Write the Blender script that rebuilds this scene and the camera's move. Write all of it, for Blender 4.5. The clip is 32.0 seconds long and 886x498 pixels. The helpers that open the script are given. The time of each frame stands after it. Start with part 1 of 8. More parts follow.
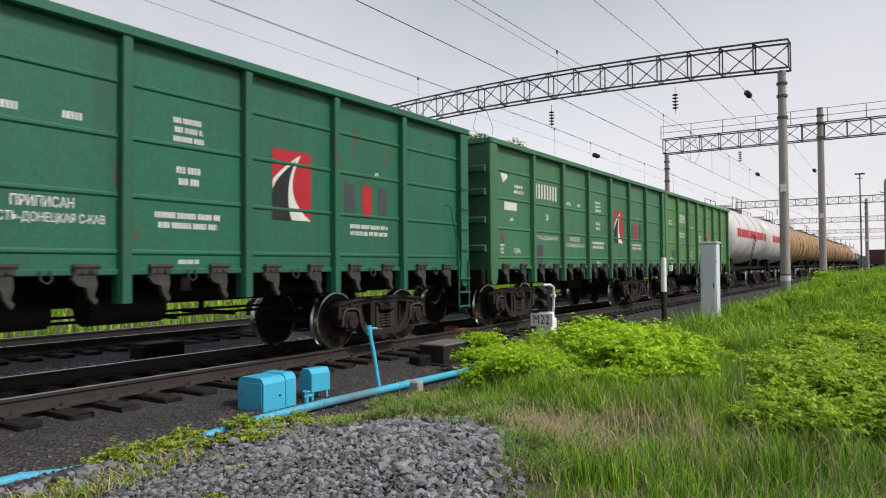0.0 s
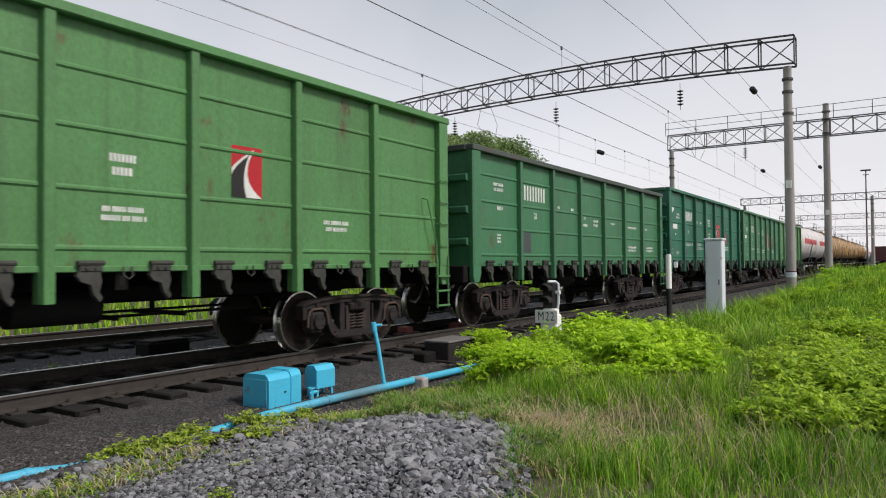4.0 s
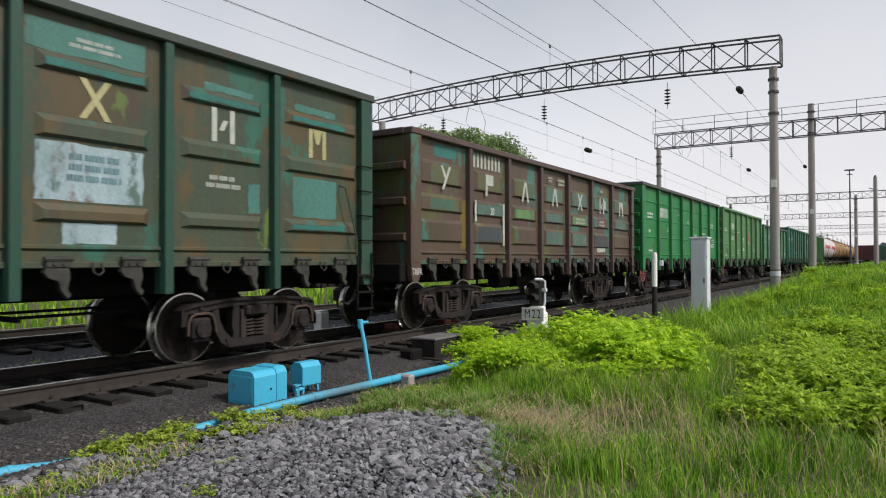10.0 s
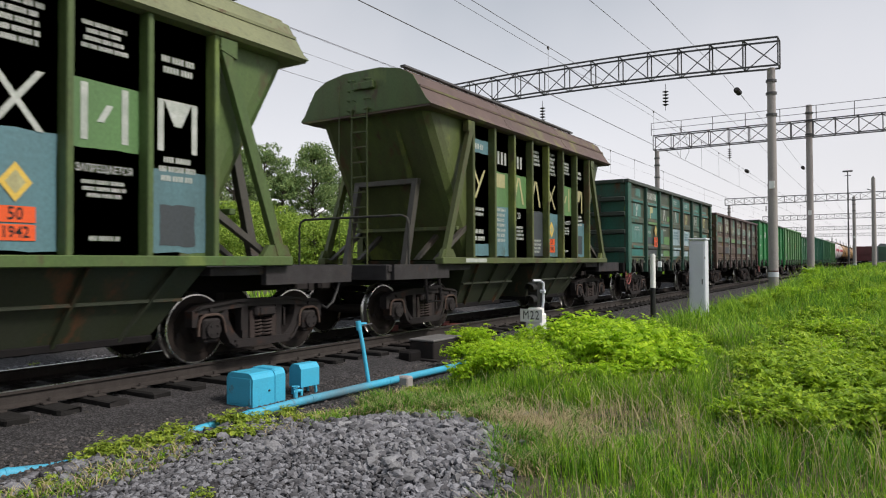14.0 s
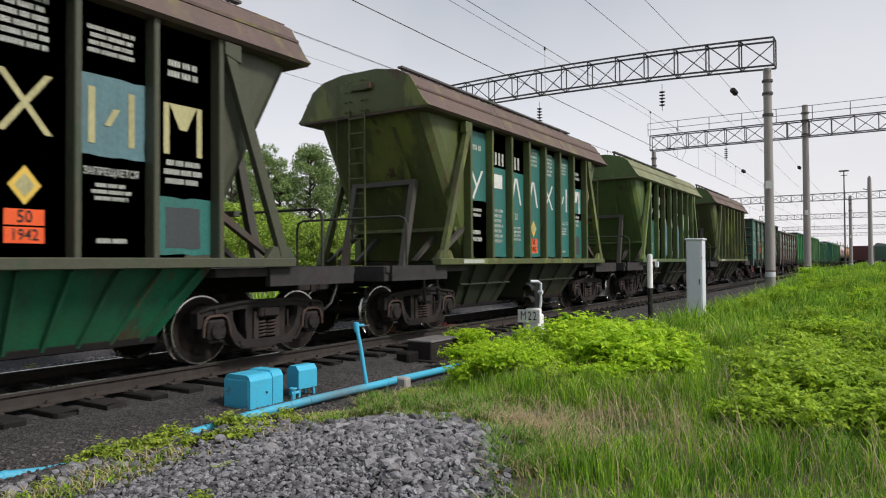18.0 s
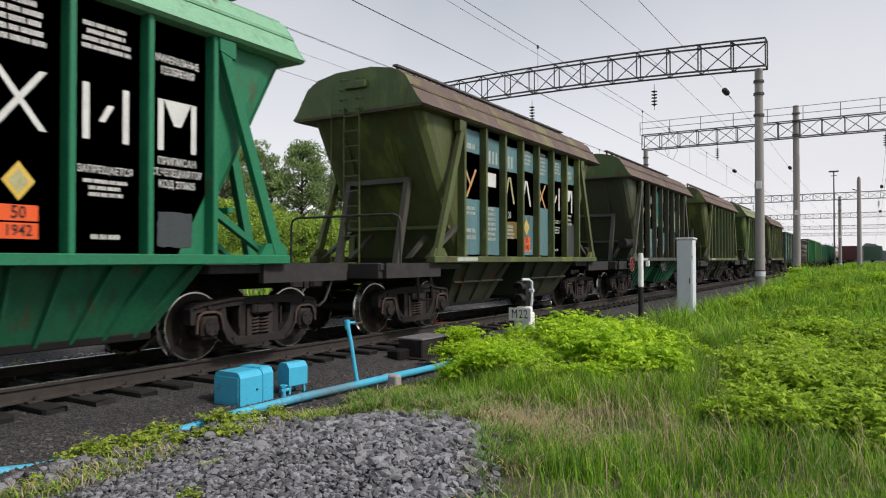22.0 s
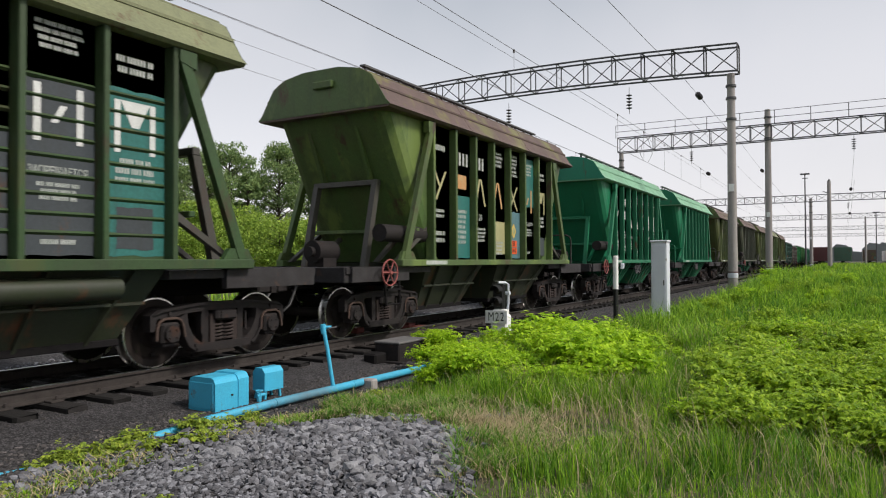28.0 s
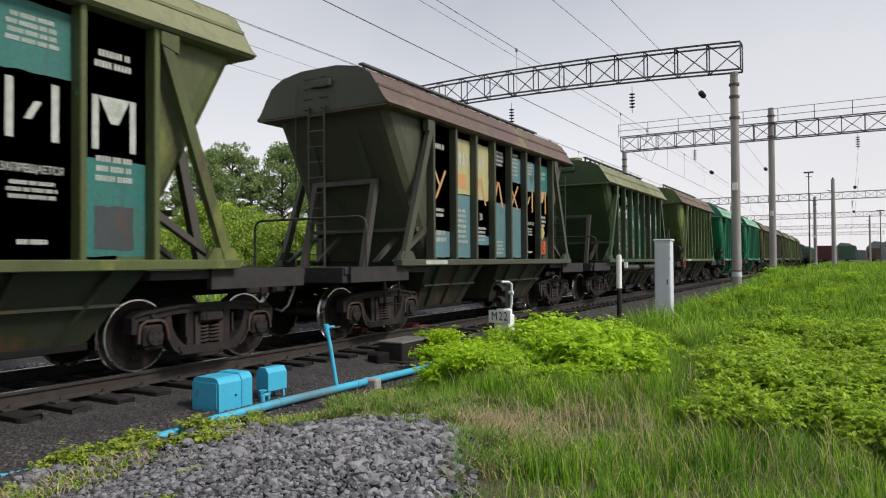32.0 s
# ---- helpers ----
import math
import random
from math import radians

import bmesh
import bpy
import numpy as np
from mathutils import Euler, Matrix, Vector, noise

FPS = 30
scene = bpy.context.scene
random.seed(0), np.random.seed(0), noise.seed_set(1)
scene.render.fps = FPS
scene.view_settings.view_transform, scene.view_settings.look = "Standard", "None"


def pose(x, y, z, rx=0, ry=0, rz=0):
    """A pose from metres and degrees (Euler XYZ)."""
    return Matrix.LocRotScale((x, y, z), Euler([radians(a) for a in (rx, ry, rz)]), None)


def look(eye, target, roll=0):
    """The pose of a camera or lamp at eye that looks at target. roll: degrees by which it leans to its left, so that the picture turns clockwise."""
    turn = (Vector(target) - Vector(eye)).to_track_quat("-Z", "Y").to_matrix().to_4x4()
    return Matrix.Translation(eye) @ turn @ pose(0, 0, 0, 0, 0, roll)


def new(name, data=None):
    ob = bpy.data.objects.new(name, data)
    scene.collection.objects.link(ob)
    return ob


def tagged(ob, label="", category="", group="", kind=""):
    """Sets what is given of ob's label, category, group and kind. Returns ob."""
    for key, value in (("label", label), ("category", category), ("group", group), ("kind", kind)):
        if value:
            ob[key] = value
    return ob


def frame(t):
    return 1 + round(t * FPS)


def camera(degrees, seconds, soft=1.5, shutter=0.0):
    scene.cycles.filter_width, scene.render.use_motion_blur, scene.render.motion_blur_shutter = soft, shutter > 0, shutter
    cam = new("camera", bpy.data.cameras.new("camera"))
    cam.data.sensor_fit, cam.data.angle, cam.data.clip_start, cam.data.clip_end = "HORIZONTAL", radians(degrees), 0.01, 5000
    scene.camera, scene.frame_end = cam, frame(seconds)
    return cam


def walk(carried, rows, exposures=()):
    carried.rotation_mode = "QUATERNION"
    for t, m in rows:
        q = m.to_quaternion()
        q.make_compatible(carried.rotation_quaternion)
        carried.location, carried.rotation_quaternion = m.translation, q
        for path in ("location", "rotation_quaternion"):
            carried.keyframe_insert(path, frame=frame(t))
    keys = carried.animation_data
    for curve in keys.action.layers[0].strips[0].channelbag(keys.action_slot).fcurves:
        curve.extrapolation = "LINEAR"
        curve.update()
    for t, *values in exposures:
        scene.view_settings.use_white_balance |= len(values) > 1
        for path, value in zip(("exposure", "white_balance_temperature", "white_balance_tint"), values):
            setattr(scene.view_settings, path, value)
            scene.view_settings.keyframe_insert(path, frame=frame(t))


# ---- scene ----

# camera: hand-held beside the track, x along the rails, y across them, z = 0 on the rail heads
cam = camera(65.40, 32.0, soft=1.1, shutter=0.15)
PATH = [
    (0.0, pose(-0.005, -8.757, 1.375, 91.433, 0.404, -56.445)),
    (0.5, pose(-0.009, -8.762, 1.377, 91.431, 0.489, -56.379)),
    (1.0, pose(-0.010, -8.764, 1.377, 91.417, 0.555, -56.364)),
    (1.5, pose(-0.008, -8.764, 1.373, 91.434, 0.608, -56.367)),
    (2.0, pose(-0.005, -8.764, 1.367, 91.471, 0.620, -56.367)),
    (2.5, pose(-0.007, -8.762, 1.368, 91.409, 0.585, -56.367)),
    (3.0, pose(-0.008, -8.757, 1.369, 91.308, 0.532, -56.316)),
    (3.5, pose(-0.006, -8.753, 1.367, 91.273, 0.492, -56.201)),
    (5.5, pose(0.009, -8.727, 1.356, 90.992, 0.423, -55.955)),
    (6.0, pose(-0.001, -8.734, 1.364, 90.918, 0.359, -56.150)),
    (6.5, pose(-0.009, -8.743, 1.370, 90.877, 0.322, -56.358)),
    (7.0, pose(-0.007, -8.747, 1.371, 90.894, 0.303, -56.532)),
    (7.5, pose(-0.006, -8.751, 1.370, 90.910, 0.290, -56.671)),
    (8.0, pose(-0.004, -8.750, 1.370, 90.915, 0.232, -56.800)),
    (8.5, pose(-0.004, -8.751, 1.374, 90.887, 0.138, -56.902)),
    (9.0, pose(-0.001, -8.750, 1.376, 90.866, 0.094, -56.978)),
    (9.5, pose(-0.002, -8.754, 1.376, 90.877, 0.113, -57.046)),
    (10.0, pose(-0.005, -8.764, 1.378, 90.918, 0.155, -57.111)),
    (10.5, pose(-0.007, -8.770, 1.377, 90.967, 0.175, -57.167)),
    (11.0, pose(-0.004, -8.767, 1.375, 90.991, 0.187, -57.227)),
    (11.5, pose(-0.001, -8.761, 1.378, 90.994, 0.148, -57.272)),
    (12.0, pose(-0.004, -8.769, 1.380, 91.019, 0.179, -57.238)),
    (12.5, pose(-0.005, -8.776, 1.379, 91.048, 0.223, -57.196)),
    (13.0, pose(-0.004, -8.773, 1.380, 91.016, 0.191, -57.190)),
    (13.5, pose(-0.008, -8.772, 1.378, 91.009, 0.196, -57.197)),
    (14.0, pose(-0.007, -8.773, 1.378, 91.043, 0.224, -57.213)),
    (14.5, pose(-0.002, -8.764, 1.381, 91.047, 0.214, -57.266)),
    (16.5, pose(-0.001, -8.774, 1.377, 91.148, 0.420, -57.315)),
    (17.0, pose(-0.003, -8.776, 1.379, 91.134, 0.448, -57.356)),
    (17.5, pose(-0.003, -8.774, 1.379, 91.123, 0.428, -57.386)),
    (18.0, pose(-0.008, -8.773, 1.383, 91.102, 0.400, -57.429)),
    (18.5, pose(-0.011, -8.776, 1.388, 91.054, 0.353, -57.491)),
    (19.0, pose(-0.010, -8.780, 1.384, 91.097, 0.354, -57.524)),
    (19.5, pose(-0.007, -8.779, 1.381, 91.132, 0.315, -57.568)),
    (20.0, pose(-0.004, -8.773, 1.381, 91.099, 0.230, -57.644)),
    (20.5, pose(-0.006, -8.772, 1.382, 90.999, 0.183, -57.707)),
    (21.0, pose(-0.004, -8.770, 1.383, 90.950, 0.141, -57.804)),
    (21.5, pose(-0.004, -8.773, 1.387, 90.914, 0.068, -57.937)),
    (22.0, pose(-0.010, -8.783, 1.392, 90.879, 0.040, -58.101)),
    (22.5, pose(-0.011, -8.789, 1.396, 90.827, 0.033, -58.277)),
    (23.0, pose(-0.012, -8.795, 1.396, 90.831, 0.072, -58.484)),
    (23.5, pose(-0.012, -8.797, 1.400, 90.820, 0.074, -58.749)),
    (24.0, pose(-0.014, -8.800, 1.401, 90.820, 0.122, -58.978)),
    (24.5, pose(-0.020, -8.811, 1.401, 90.820, 0.201, -59.154)),
    (25.0, pose(-0.026, -8.822, 1.404, 90.821, 0.222, -59.317)),
    (25.5, pose(-0.023, -8.829, 1.402, 90.878, 0.273, -59.446)),
    (27.5, pose(-0.033, -8.836, 1.416, 91.042, 0.218, -59.851)),
    (28.0, pose(-0.036, -8.839, 1.420, 91.036, 0.215, -59.896)),
    (28.5, pose(-0.035, -8.841, 1.420, 91.047, 0.247, -59.875)),
    (29.0, pose(-0.028, -8.839, 1.417, 91.053, 0.326, -59.778)),
    (29.5, pose(-0.025, -8.837, 1.414, 91.040, 0.372, -59.703)),
    (30.0, pose(-0.027, -8.838, 1.412, 91.037, 0.412, -59.637)),
    (30.5, pose(-0.027, -8.840, 1.409, 91.042, 0.451, -59.585)),
    (31.0, pose(-0.025, -8.836, 1.409, 91.024, 0.437, -59.579)),
    (31.5, pose(-0.022, -8.830, 1.412, 90.995, 0.403, -59.595)),
    (32.0, pose(-0.029, -8.835, 1.417, 91.017, 0.392, -59.637)),
]
walk(cam, PATH)

# ---- world and sun ----
world = bpy.data.worlds.new("sky")
scene.world = world
world.use_nodes = True
wn, wl = world.node_tree.nodes, world.node_tree.links
wn.clear()
w_out = wn.new("ShaderNodeOutputWorld")
w_bg = wn.new("ShaderNodeBackground")
w_sky = wn.new("ShaderNodeTexSky")
w_sky.sky_type, w_sky.sun_disc = "NISHITA", False
w_sky.sun_elevation, w_sky.sun_rotation = radians(46), radians(172)
w_sky.air_density, w_sky.dust_density, w_sky.ozone_density = 1.0, 3.0, 1.0
w_mul = wn.new("ShaderNodeMixRGB")
w_mul.blend_type, w_mul.inputs[0].default_value, w_mul.inputs[2].default_value = "MULTIPLY", 1.0, (0.1, 0.1, 0.1, 1)
w_geo = wn.new("ShaderNodeTexCoord")
w_sep = wn.new("ShaderNodeSeparateXYZ")
w_ramp = wn.new("ShaderNodeValToRGB")
w_ramp.color_ramp.elements[0].position, w_ramp.color_ramp.elements[0].color = 0.0, (1.30, 1.27, 1.29, 1)
w_ramp.color_ramp.elements[1].position, w_ramp.color_ramp.elements[1].color = 0.42, (0.38, 0.45, 0.505, 1)
w_mid = w_ramp.color_ramp.elements.new(0.17)
w_mid.color = (0.98, 1.0, 1.03, 1)
w_noise = wn.new("ShaderNodeTexNoise")
w_noise.inputs["Scale"].default_value, w_noise.inputs["Detail"].default_value = 1.6, 4
w_cloud = wn.new("ShaderNodeMixRGB")
w_cloud.inputs[2].default_value = (0.93, 0.93, 0.94, 1)
w_mix = wn.new("ShaderNodeMixRGB")
w_mix.inputs[0].default_value = 0.8
wl.new(w_sky.outputs[0], w_mul.inputs[1])
wl.new(w_geo.outputs["Generated"], w_sep.inputs[0])
wl.new(w_sep.outputs["Z"], w_ramp.inputs[0])
wl.new(w_geo.outputs["Generated"], w_noise.inputs["Vector"])
w_amt = wn.new("ShaderNodeMath")
w_amt.operation, w_amt.use_clamp = "MULTIPLY_ADD", True
w_amt.inputs[1].default_value, w_amt.inputs[2].default_value = 2.2, -0.75
wl.new(w_noise.outputs[0], w_amt.inputs[0])
wl.new(w_amt.outputs[0], w_cloud.inputs[0])
wl.new(w_ramp.outputs[0], w_cloud.inputs[1])
wl.new(w_mul.outputs[0], w_mix.inputs[1])
wl.new(w_cloud.outputs[0], w_mix.inputs[2])
wl.new(w_mix.outputs[0], w_bg.inputs["Color"])
w_bg.inputs["Strength"].default_value = 0.95
wl.new(w_bg.outputs[0], w_out.inputs[0])

sun = new("sun", bpy.data.lights.new("sun", "SUN"))
sun.data.energy, sun.data.angle, sun.data.color = 3.3, radians(12), (1.0, 0.95, 0.87)
sun.matrix_world = look((4, -28, 29), (0, 0, 0))
scene.view_settings.exposure = 0.03
scene.view_settings.use_white_balance = True
scene.view_settings.white_balance_temperature, scene.view_settings.white_balance_tint = 6500, 13


# ---- materials ----
def mat(name, color, rough=0.6, metal=0.0, dark=None, scale=6.0, amount=0.5, grain=60.0, bump=0.2, rust=None, rust_amt=0.5,
        rust_scale=1.2, streak=1.0, random_mix=0.0, island=False, translucent=0.0, spec=0.4, bump_dist=0.01, layers=(), runs=None, cells=0.0):
    """A weathered surface: base colour, a darker second tone in patches, fine grain, and spots of rust or dirt."""
    m = bpy.data.materials.new(name)
    m.use_nodes = True
    n, l = m.node_tree.nodes, m.node_tree.links
    b = n["Principled BSDF"]
    b.inputs["Roughness"].default_value, b.inputs["Metallic"].default_value = rough, metal
    b.inputs["Specular IOR Level"].default_value = spec
    dark = dark or tuple(c * 0.55 for c in color)
    tc = n.new("ShaderNodeTexCoord")
    mp = n.new("ShaderNodeMapping")
    mp.inputs["Scale"].default_value = (1, 1, 1 / streak)
    l.new(tc.outputs["Object"], mp.inputs[0])
    info = n.new("ShaderNodeObjectInfo")
    off = n.new("ShaderNodeVectorMath")
    off.operation = "MULTIPLY_ADD"
    off.inputs[1].default_value, = ((37, 17, 11),)
    l.new(info.outputs["Random"], off.inputs[0])
    l.new(mp.outputs[0], off.inputs[2])

    def tex(sc, det, ro=0.6):
        t = n.new("ShaderNodeTexNoise")
        t.inputs["Scale"].default_value, t.inputs["Detail"].default_value, t.inputs["Roughness"].default_value = sc, det, ro
        l.new(off.outputs[0], t.inputs["Vector"])
        return t

    def ramp(src, lo, hi):
        r = n.new("ShaderNodeMapRange")
        r.inputs["From Min"].default_value, r.inputs["From Max"].default_value = lo, hi
        l.new(src, r.inputs[0])
        return r.outputs[0]

    def mix(fac, a, c, kind="MIX"):
        x = n.new("ShaderNodeMixRGB")
        x.blend_type = kind
        for i, v in ((0, fac), (1, a), (2, c)):
            if isinstance(v, (int, float)):
                x.inputs[i].default_value = v
            elif isinstance(v, tuple):
                x.inputs[i].default_value = (*v, 1)
            else:
                l.new(v, x.inputs[i])
        return x.outputs[0]

    big, fine = tex(scale, 5), tex(grain, 3)
    f1 = ramp(big.outputs[0], 0.5 - 0.22, 0.5 + 0.22)
    sc1 = n.new("ShaderNodeMath")
    sc1.operation = "MULTIPLY"
    sc1.inputs[1].default_value = amount
    l.new(f1, sc1.inputs[0])
    col = mix(sc1.outputs[0], color, dark)
    g = ramp(fine.outputs[0], 0.25, 0.75)
    col = mix(0.22, col, g, "OVERLAY")
    if rust:
        rt = tex(rust_scale, 8, 0.72)
        rf = ramp(rt.outputs[0], 0.62 - 0.12 * rust_amt, 0.70 - 0.10 * rust_amt)
        col = mix(rf, col, rust)
    for lc, lsc, lo, hi in layers:
        lt = tex(lsc, 7, 0.66)
        shift = n.new("ShaderNodeVectorMath")
        shift.inputs[1].default_value = (lsc * 9.7, lo * 31, hi * 17)
        l.new(off.outputs[0], shift.inputs[0])
        l.new(shift.outputs[0], lt.inputs["Vector"])
        col = mix(ramp(lt.outputs[0], lo, hi), col, lc)
    if runs:
        # narrow dirty runs down the sheet, and a broad soiling in clouds
        for sc, st, lo, hi, top in ((7.0, 14.0, 0.54, 0.80, runs[1]), (0.8, 1.6, 0.46, 0.76, runs[1] * 0.8)):
            m2 = n.new("ShaderNodeMapping")
            m2.inputs["Scale"].default_value = (1, 1, 1 / st)
            l.new(off.outputs[0], m2.inputs[0])
            t2 = n.new("ShaderNodeTexNoise")
            t2.inputs["Scale"].default_value, t2.inputs["Detail"].default_value, t2.inputs["Roughness"].default_value = sc, 6, 0.62
            l.new(m2.outputs[0], t2.inputs["Vector"])
            f2 = ramp(t2.outputs[0], lo, hi)
            f2.node.inputs["To Max"].default_value = top
            col = mix(f2, col, runs[0])
        # small chips through to dark primer
        ch = tex(9.0, 9, 0.78)
        fc = ramp(ch.outputs[0], 0.665, 0.70)
        fc.node.inputs["To Max"].default_value = 0.8
        col = mix(fc, col, (0.045, 0.036, 0.030))
    if cells:
        vo = n.new("ShaderNodeTexVoronoi")
        vo.inputs["Scale"].default_value = cells
        l.new(off.outputs[0], vo.inputs["Vector"])
        sp = n.new("ShaderNodeSeparateColor")
        l.new(vo.outputs["Color"], sp.inputs[0])
        cv = ramp(sp.outputs[0], 0, 1)
        cv.node.inputs["To Min"].default_value, cv.node.inputs["To Max"].default_value = 0.35, 1.0
        col = mix(1.0, col, cv, "MULTIPLY")
        ce = ramp(vo.outputs["Distance"], 0.25, 0.75)
        ce.node.inputs["To Min"].default_value, ce.node.inputs["To Max"].default_value = 1.35, 0.35
        col = mix(1.0, col, ce, "MULTIPLY")
    if random_mix or island:
        if island:
            ge = n.new("ShaderNodeNewGeometry")
            src = ge.outputs["Random Per Island"]
        else:
            src = info.outputs["Random"]
        hs = n.new("ShaderNodeHueSaturation")
        v = ramp(src, 0, 1)
        v.node.inputs["To Min"].default_value, v.node.inputs["To Max"].default_value = 1 - random_mix, 1 + random_mix
        l.new(v, hs.inputs["Value"])
        hr = ramp(src, 0, 1)
        hr.node.inputs["To Min"].default_value, hr.node.inputs["To Max"].default_value = 0.5 + 0.05 * random_mix, 0.5 - 0.05 * random_mix
        l.new(hr, hs.inputs["Hue"])
        l.new(col, hs.inputs["Color"])
        col = hs.outputs[0]
    l.new(col, b.inputs["Base Color"])
    rr = ramp(big.outputs[0], 0.2, 0.8)
    rr.node.inputs["To Min"].default_value, rr.node.inputs["To Max"].default_value = max(rough - 0.1, 0.05), min(rough + 0.12, 1)
    l.new(rr, b.inputs["Roughness"])
    if bump:
        bp = n.new("ShaderNodeBump")
        bp.inputs["Strength"].default_value, bp.inputs["Distance"].default_value = bump, bump_dist
        hsum = n.new("ShaderNodeMath")
        hsum.operation = "ADD"
        l.new(big.outputs[0], hsum.inputs[0])
        l.new(fine.outputs[0], hsum.inputs[1])
        if cells:
            h2 = n.new("ShaderNodeMath")
            h2.operation = "SUBTRACT"
            l.new(hsum.outputs[0], h2.inputs[0])
            l.new(vo.outputs["Distance"], h2.inputs[1])
            hsum = h2
        l.new(hsum.outputs[0], bp.inputs["Height"])
        l.new(bp.outputs[0], b.inputs["Normal"])
    if translucent:
        tr = n.new("ShaderNodeBsdfTranslucent")
        l.new(col, tr.inputs["Color"])
        ms = n.new("ShaderNodeMixShader")
        ms.inputs[0].default_value = translucent
        l.new(b.outputs[0], ms.inputs[1])
        l.new(tr.outputs[0], ms.inputs[2])
        l.new(ms.outputs[0], n["Material Output"].inputs["Surface"])
    return m


RUST = (0.10, 0.045, 0.022)


def paint(name, color, rust_amt=0.25, amount=0.45, rough=0.5, rust=RUST, dark=None, scale=1.3, layers=(), soil=0.42):
    return mat(name, color, rough, dark=dark or tuple(0.6 * c + 0.02 for c in color), scale=scale, amount=amount, grain=45, bump=0.08,
               rust=rust, rust_amt=rust_amt, rust_scale=1.6, streak=2.2, layers=layers, runs=((0.034, 0.032, 0.026), soil))


M_GREEN_A = paint("green_paint_sea", (0.010, 0.122, 0.068), 0.05)
M_GREEN_B = paint("green_paint_dull", (0.038, 0.160, 0.072), 0.1)
M_GREEN_C = paint("green_paint_vivid", (0.006, 0.185, 0.042), 0.1)
M_GREEN_D = paint("green_paint_pale", (0.075, 0.215, 0.070), 0.1)
M_GREEN_E = paint("green_paint_grey", (0.050, 0.120, 0.075), 0.45)
M_GREEN_F = paint("green_paint_worn", (0.062, 0.070, 0.042), 0.5, 0.95, rust=(0.070, 0.050, 0.034), dark=(0.036, 0.066, 0.044), scale=0.9,
                  layers=(((0.088, 0.066, 0.030), 0.9, 0.54, 0.60), ((0.028, 0.120, 0.085), 1.1, 0.58, 0.62), ((0.110, 0.165, 0.040), 1.4, 0.65, 0.67)))
M_TEAL_END = paint("weathered_teal_end_paint", (0.022, 0.125, 0.090), 0.3, 0.8, dark=(0.045, 0.062, 0.045), scale=1.6)
M_NOTICE = paint("chalky_notice_paint", (0.36, 0.46, 0.50), 0.3, 0.8, dark=(0.16, 0.26, 0.28), scale=3.0, layers=(((0.09, 0.15, 0.13), 2.4, 0.60, 0.64),))
M_FADED_TEAL = paint("faded_sea_green_patch_paint", (0.066, 0.190, 0.165), 0.2, 0.7, dark=(0.040, 0.130, 0.105), layers=(((0.14, 0.25, 0.24), 1.6, 0.58, 0.66),))
M_BROWN = paint("brown_oxide_paint", (0.100, 0.056, 0.050), 0.3, 0.95, rust=(0.11, 0.062, 0.022), dark=(0.066, 0.054, 0.026), scale=0.8,
                layers=(((0.085, 0.085, 0.030), 0.9, 0.53, 0.58), ((0.045, 0.150, 0.115), 1.1, 0.56, 0.60), ((0.17, 0.085, 0.022), 1.3, 0.645, 0.67)))
M_BROWN_POST = paint("dark_brown_paint", (0.082, 0.050, 0.046), 0.2, 0.5)
M_GREEN_POST = paint("dark_green_paint", (0.014, 0.064, 0.042), 0.3, 0.5)
M_OLIVE = paint("olive_hopper_paint", (0.082, 0.112, 0.032), 0.35, 0.9, dark=(0.062, 0.068, 0.026), rust=(0.085, 0.055, 0.025),
                layers=(((0.150, 0.175, 0.040), 0.7, 0.55, 0.62), ((0.075, 0.045, 0.028), 1.1, 0.62, 0.66), ((0.10, 0.20, 0.19), 1.4, 0.68, 0.70)))
M_MOSS = paint("moss_hopper_paint", (0.068, 0.128, 0.034), 0.35, 0.9, dark=(0.078, 0.100, 0.034), rust=(0.075, 0.050, 0.025),
               layers=(((0.130, 0.185, 0.046), 0.7, 0.55, 0.62), ((0.070, 0.046, 0.028), 1.1, 0.64, 0.68)))
M_DARKMOSS = paint("dark_moss_paint", (0.036, 0.082, 0.026), 0.35, 0.8, dark=(0.030, 0.040, 0.018), rust=(0.05, 0.04, 0.02),
                   layers=(((0.055, 0.075, 0.024), 0.8, 0.56, 0.62),))
M_KHAKI = paint("dark_khaki_paint", (0.060, 0.066, 0.040), 0.4, 0.6, rust=(0.03, 0.06, 0.03))
M_EMERALD = paint("emerald_hopper_paint", (0.008, 0.165, 0.075), 0.0, 0.25, soil=0.15)
M_JADE = paint("jade_hopper_paint", (0.010, 0.200, 0.115), 0.0, 0.25, soil=0.15)
# heavy soot, and a darker base that carries the shade under the sill
M_EMERALD_LOW = paint("sooty_shaded_emerald_paint", (0.007, 0.135, 0.060), 0.2, 0.6, soil=0.85)
M_ROOF_RUST = paint("rusty_roof_sheet", (0.128, 0.084, 0.074), 0.6, 0.6, 0.7, rust=(0.17, 0.15, 0.060), layers=(((0.17, 0.165, 0.070), 0.6, 0.56, 0.66),))
M_ROOF_OLIVE = paint("olive_roof_sheet", (0.200, 0.215, 0.110), 0.4, 0.5, 0.6)
M_ROOF_GREEN = paint("pale_green_roof_sheet", (0.200, 0.420, 0.260), 0.1, 0.3, 0.55)
M_LOWDIRT = paint("sooty_green_paint", (0.026, 0.034, 0.016), 0.5, 0.7)
M_TEAL = paint("teal_patch_paint", (0.020, 0.155, 0.135), 0.2, 0.6, rust=(0.05, 0.12, 0.09))
M_SKY_PATCH = paint("pale_blue_patch_paint", (0.105, 0.225, 0.255), 0.4, 0.7, rust=(0.07, 0.11, 0.09))
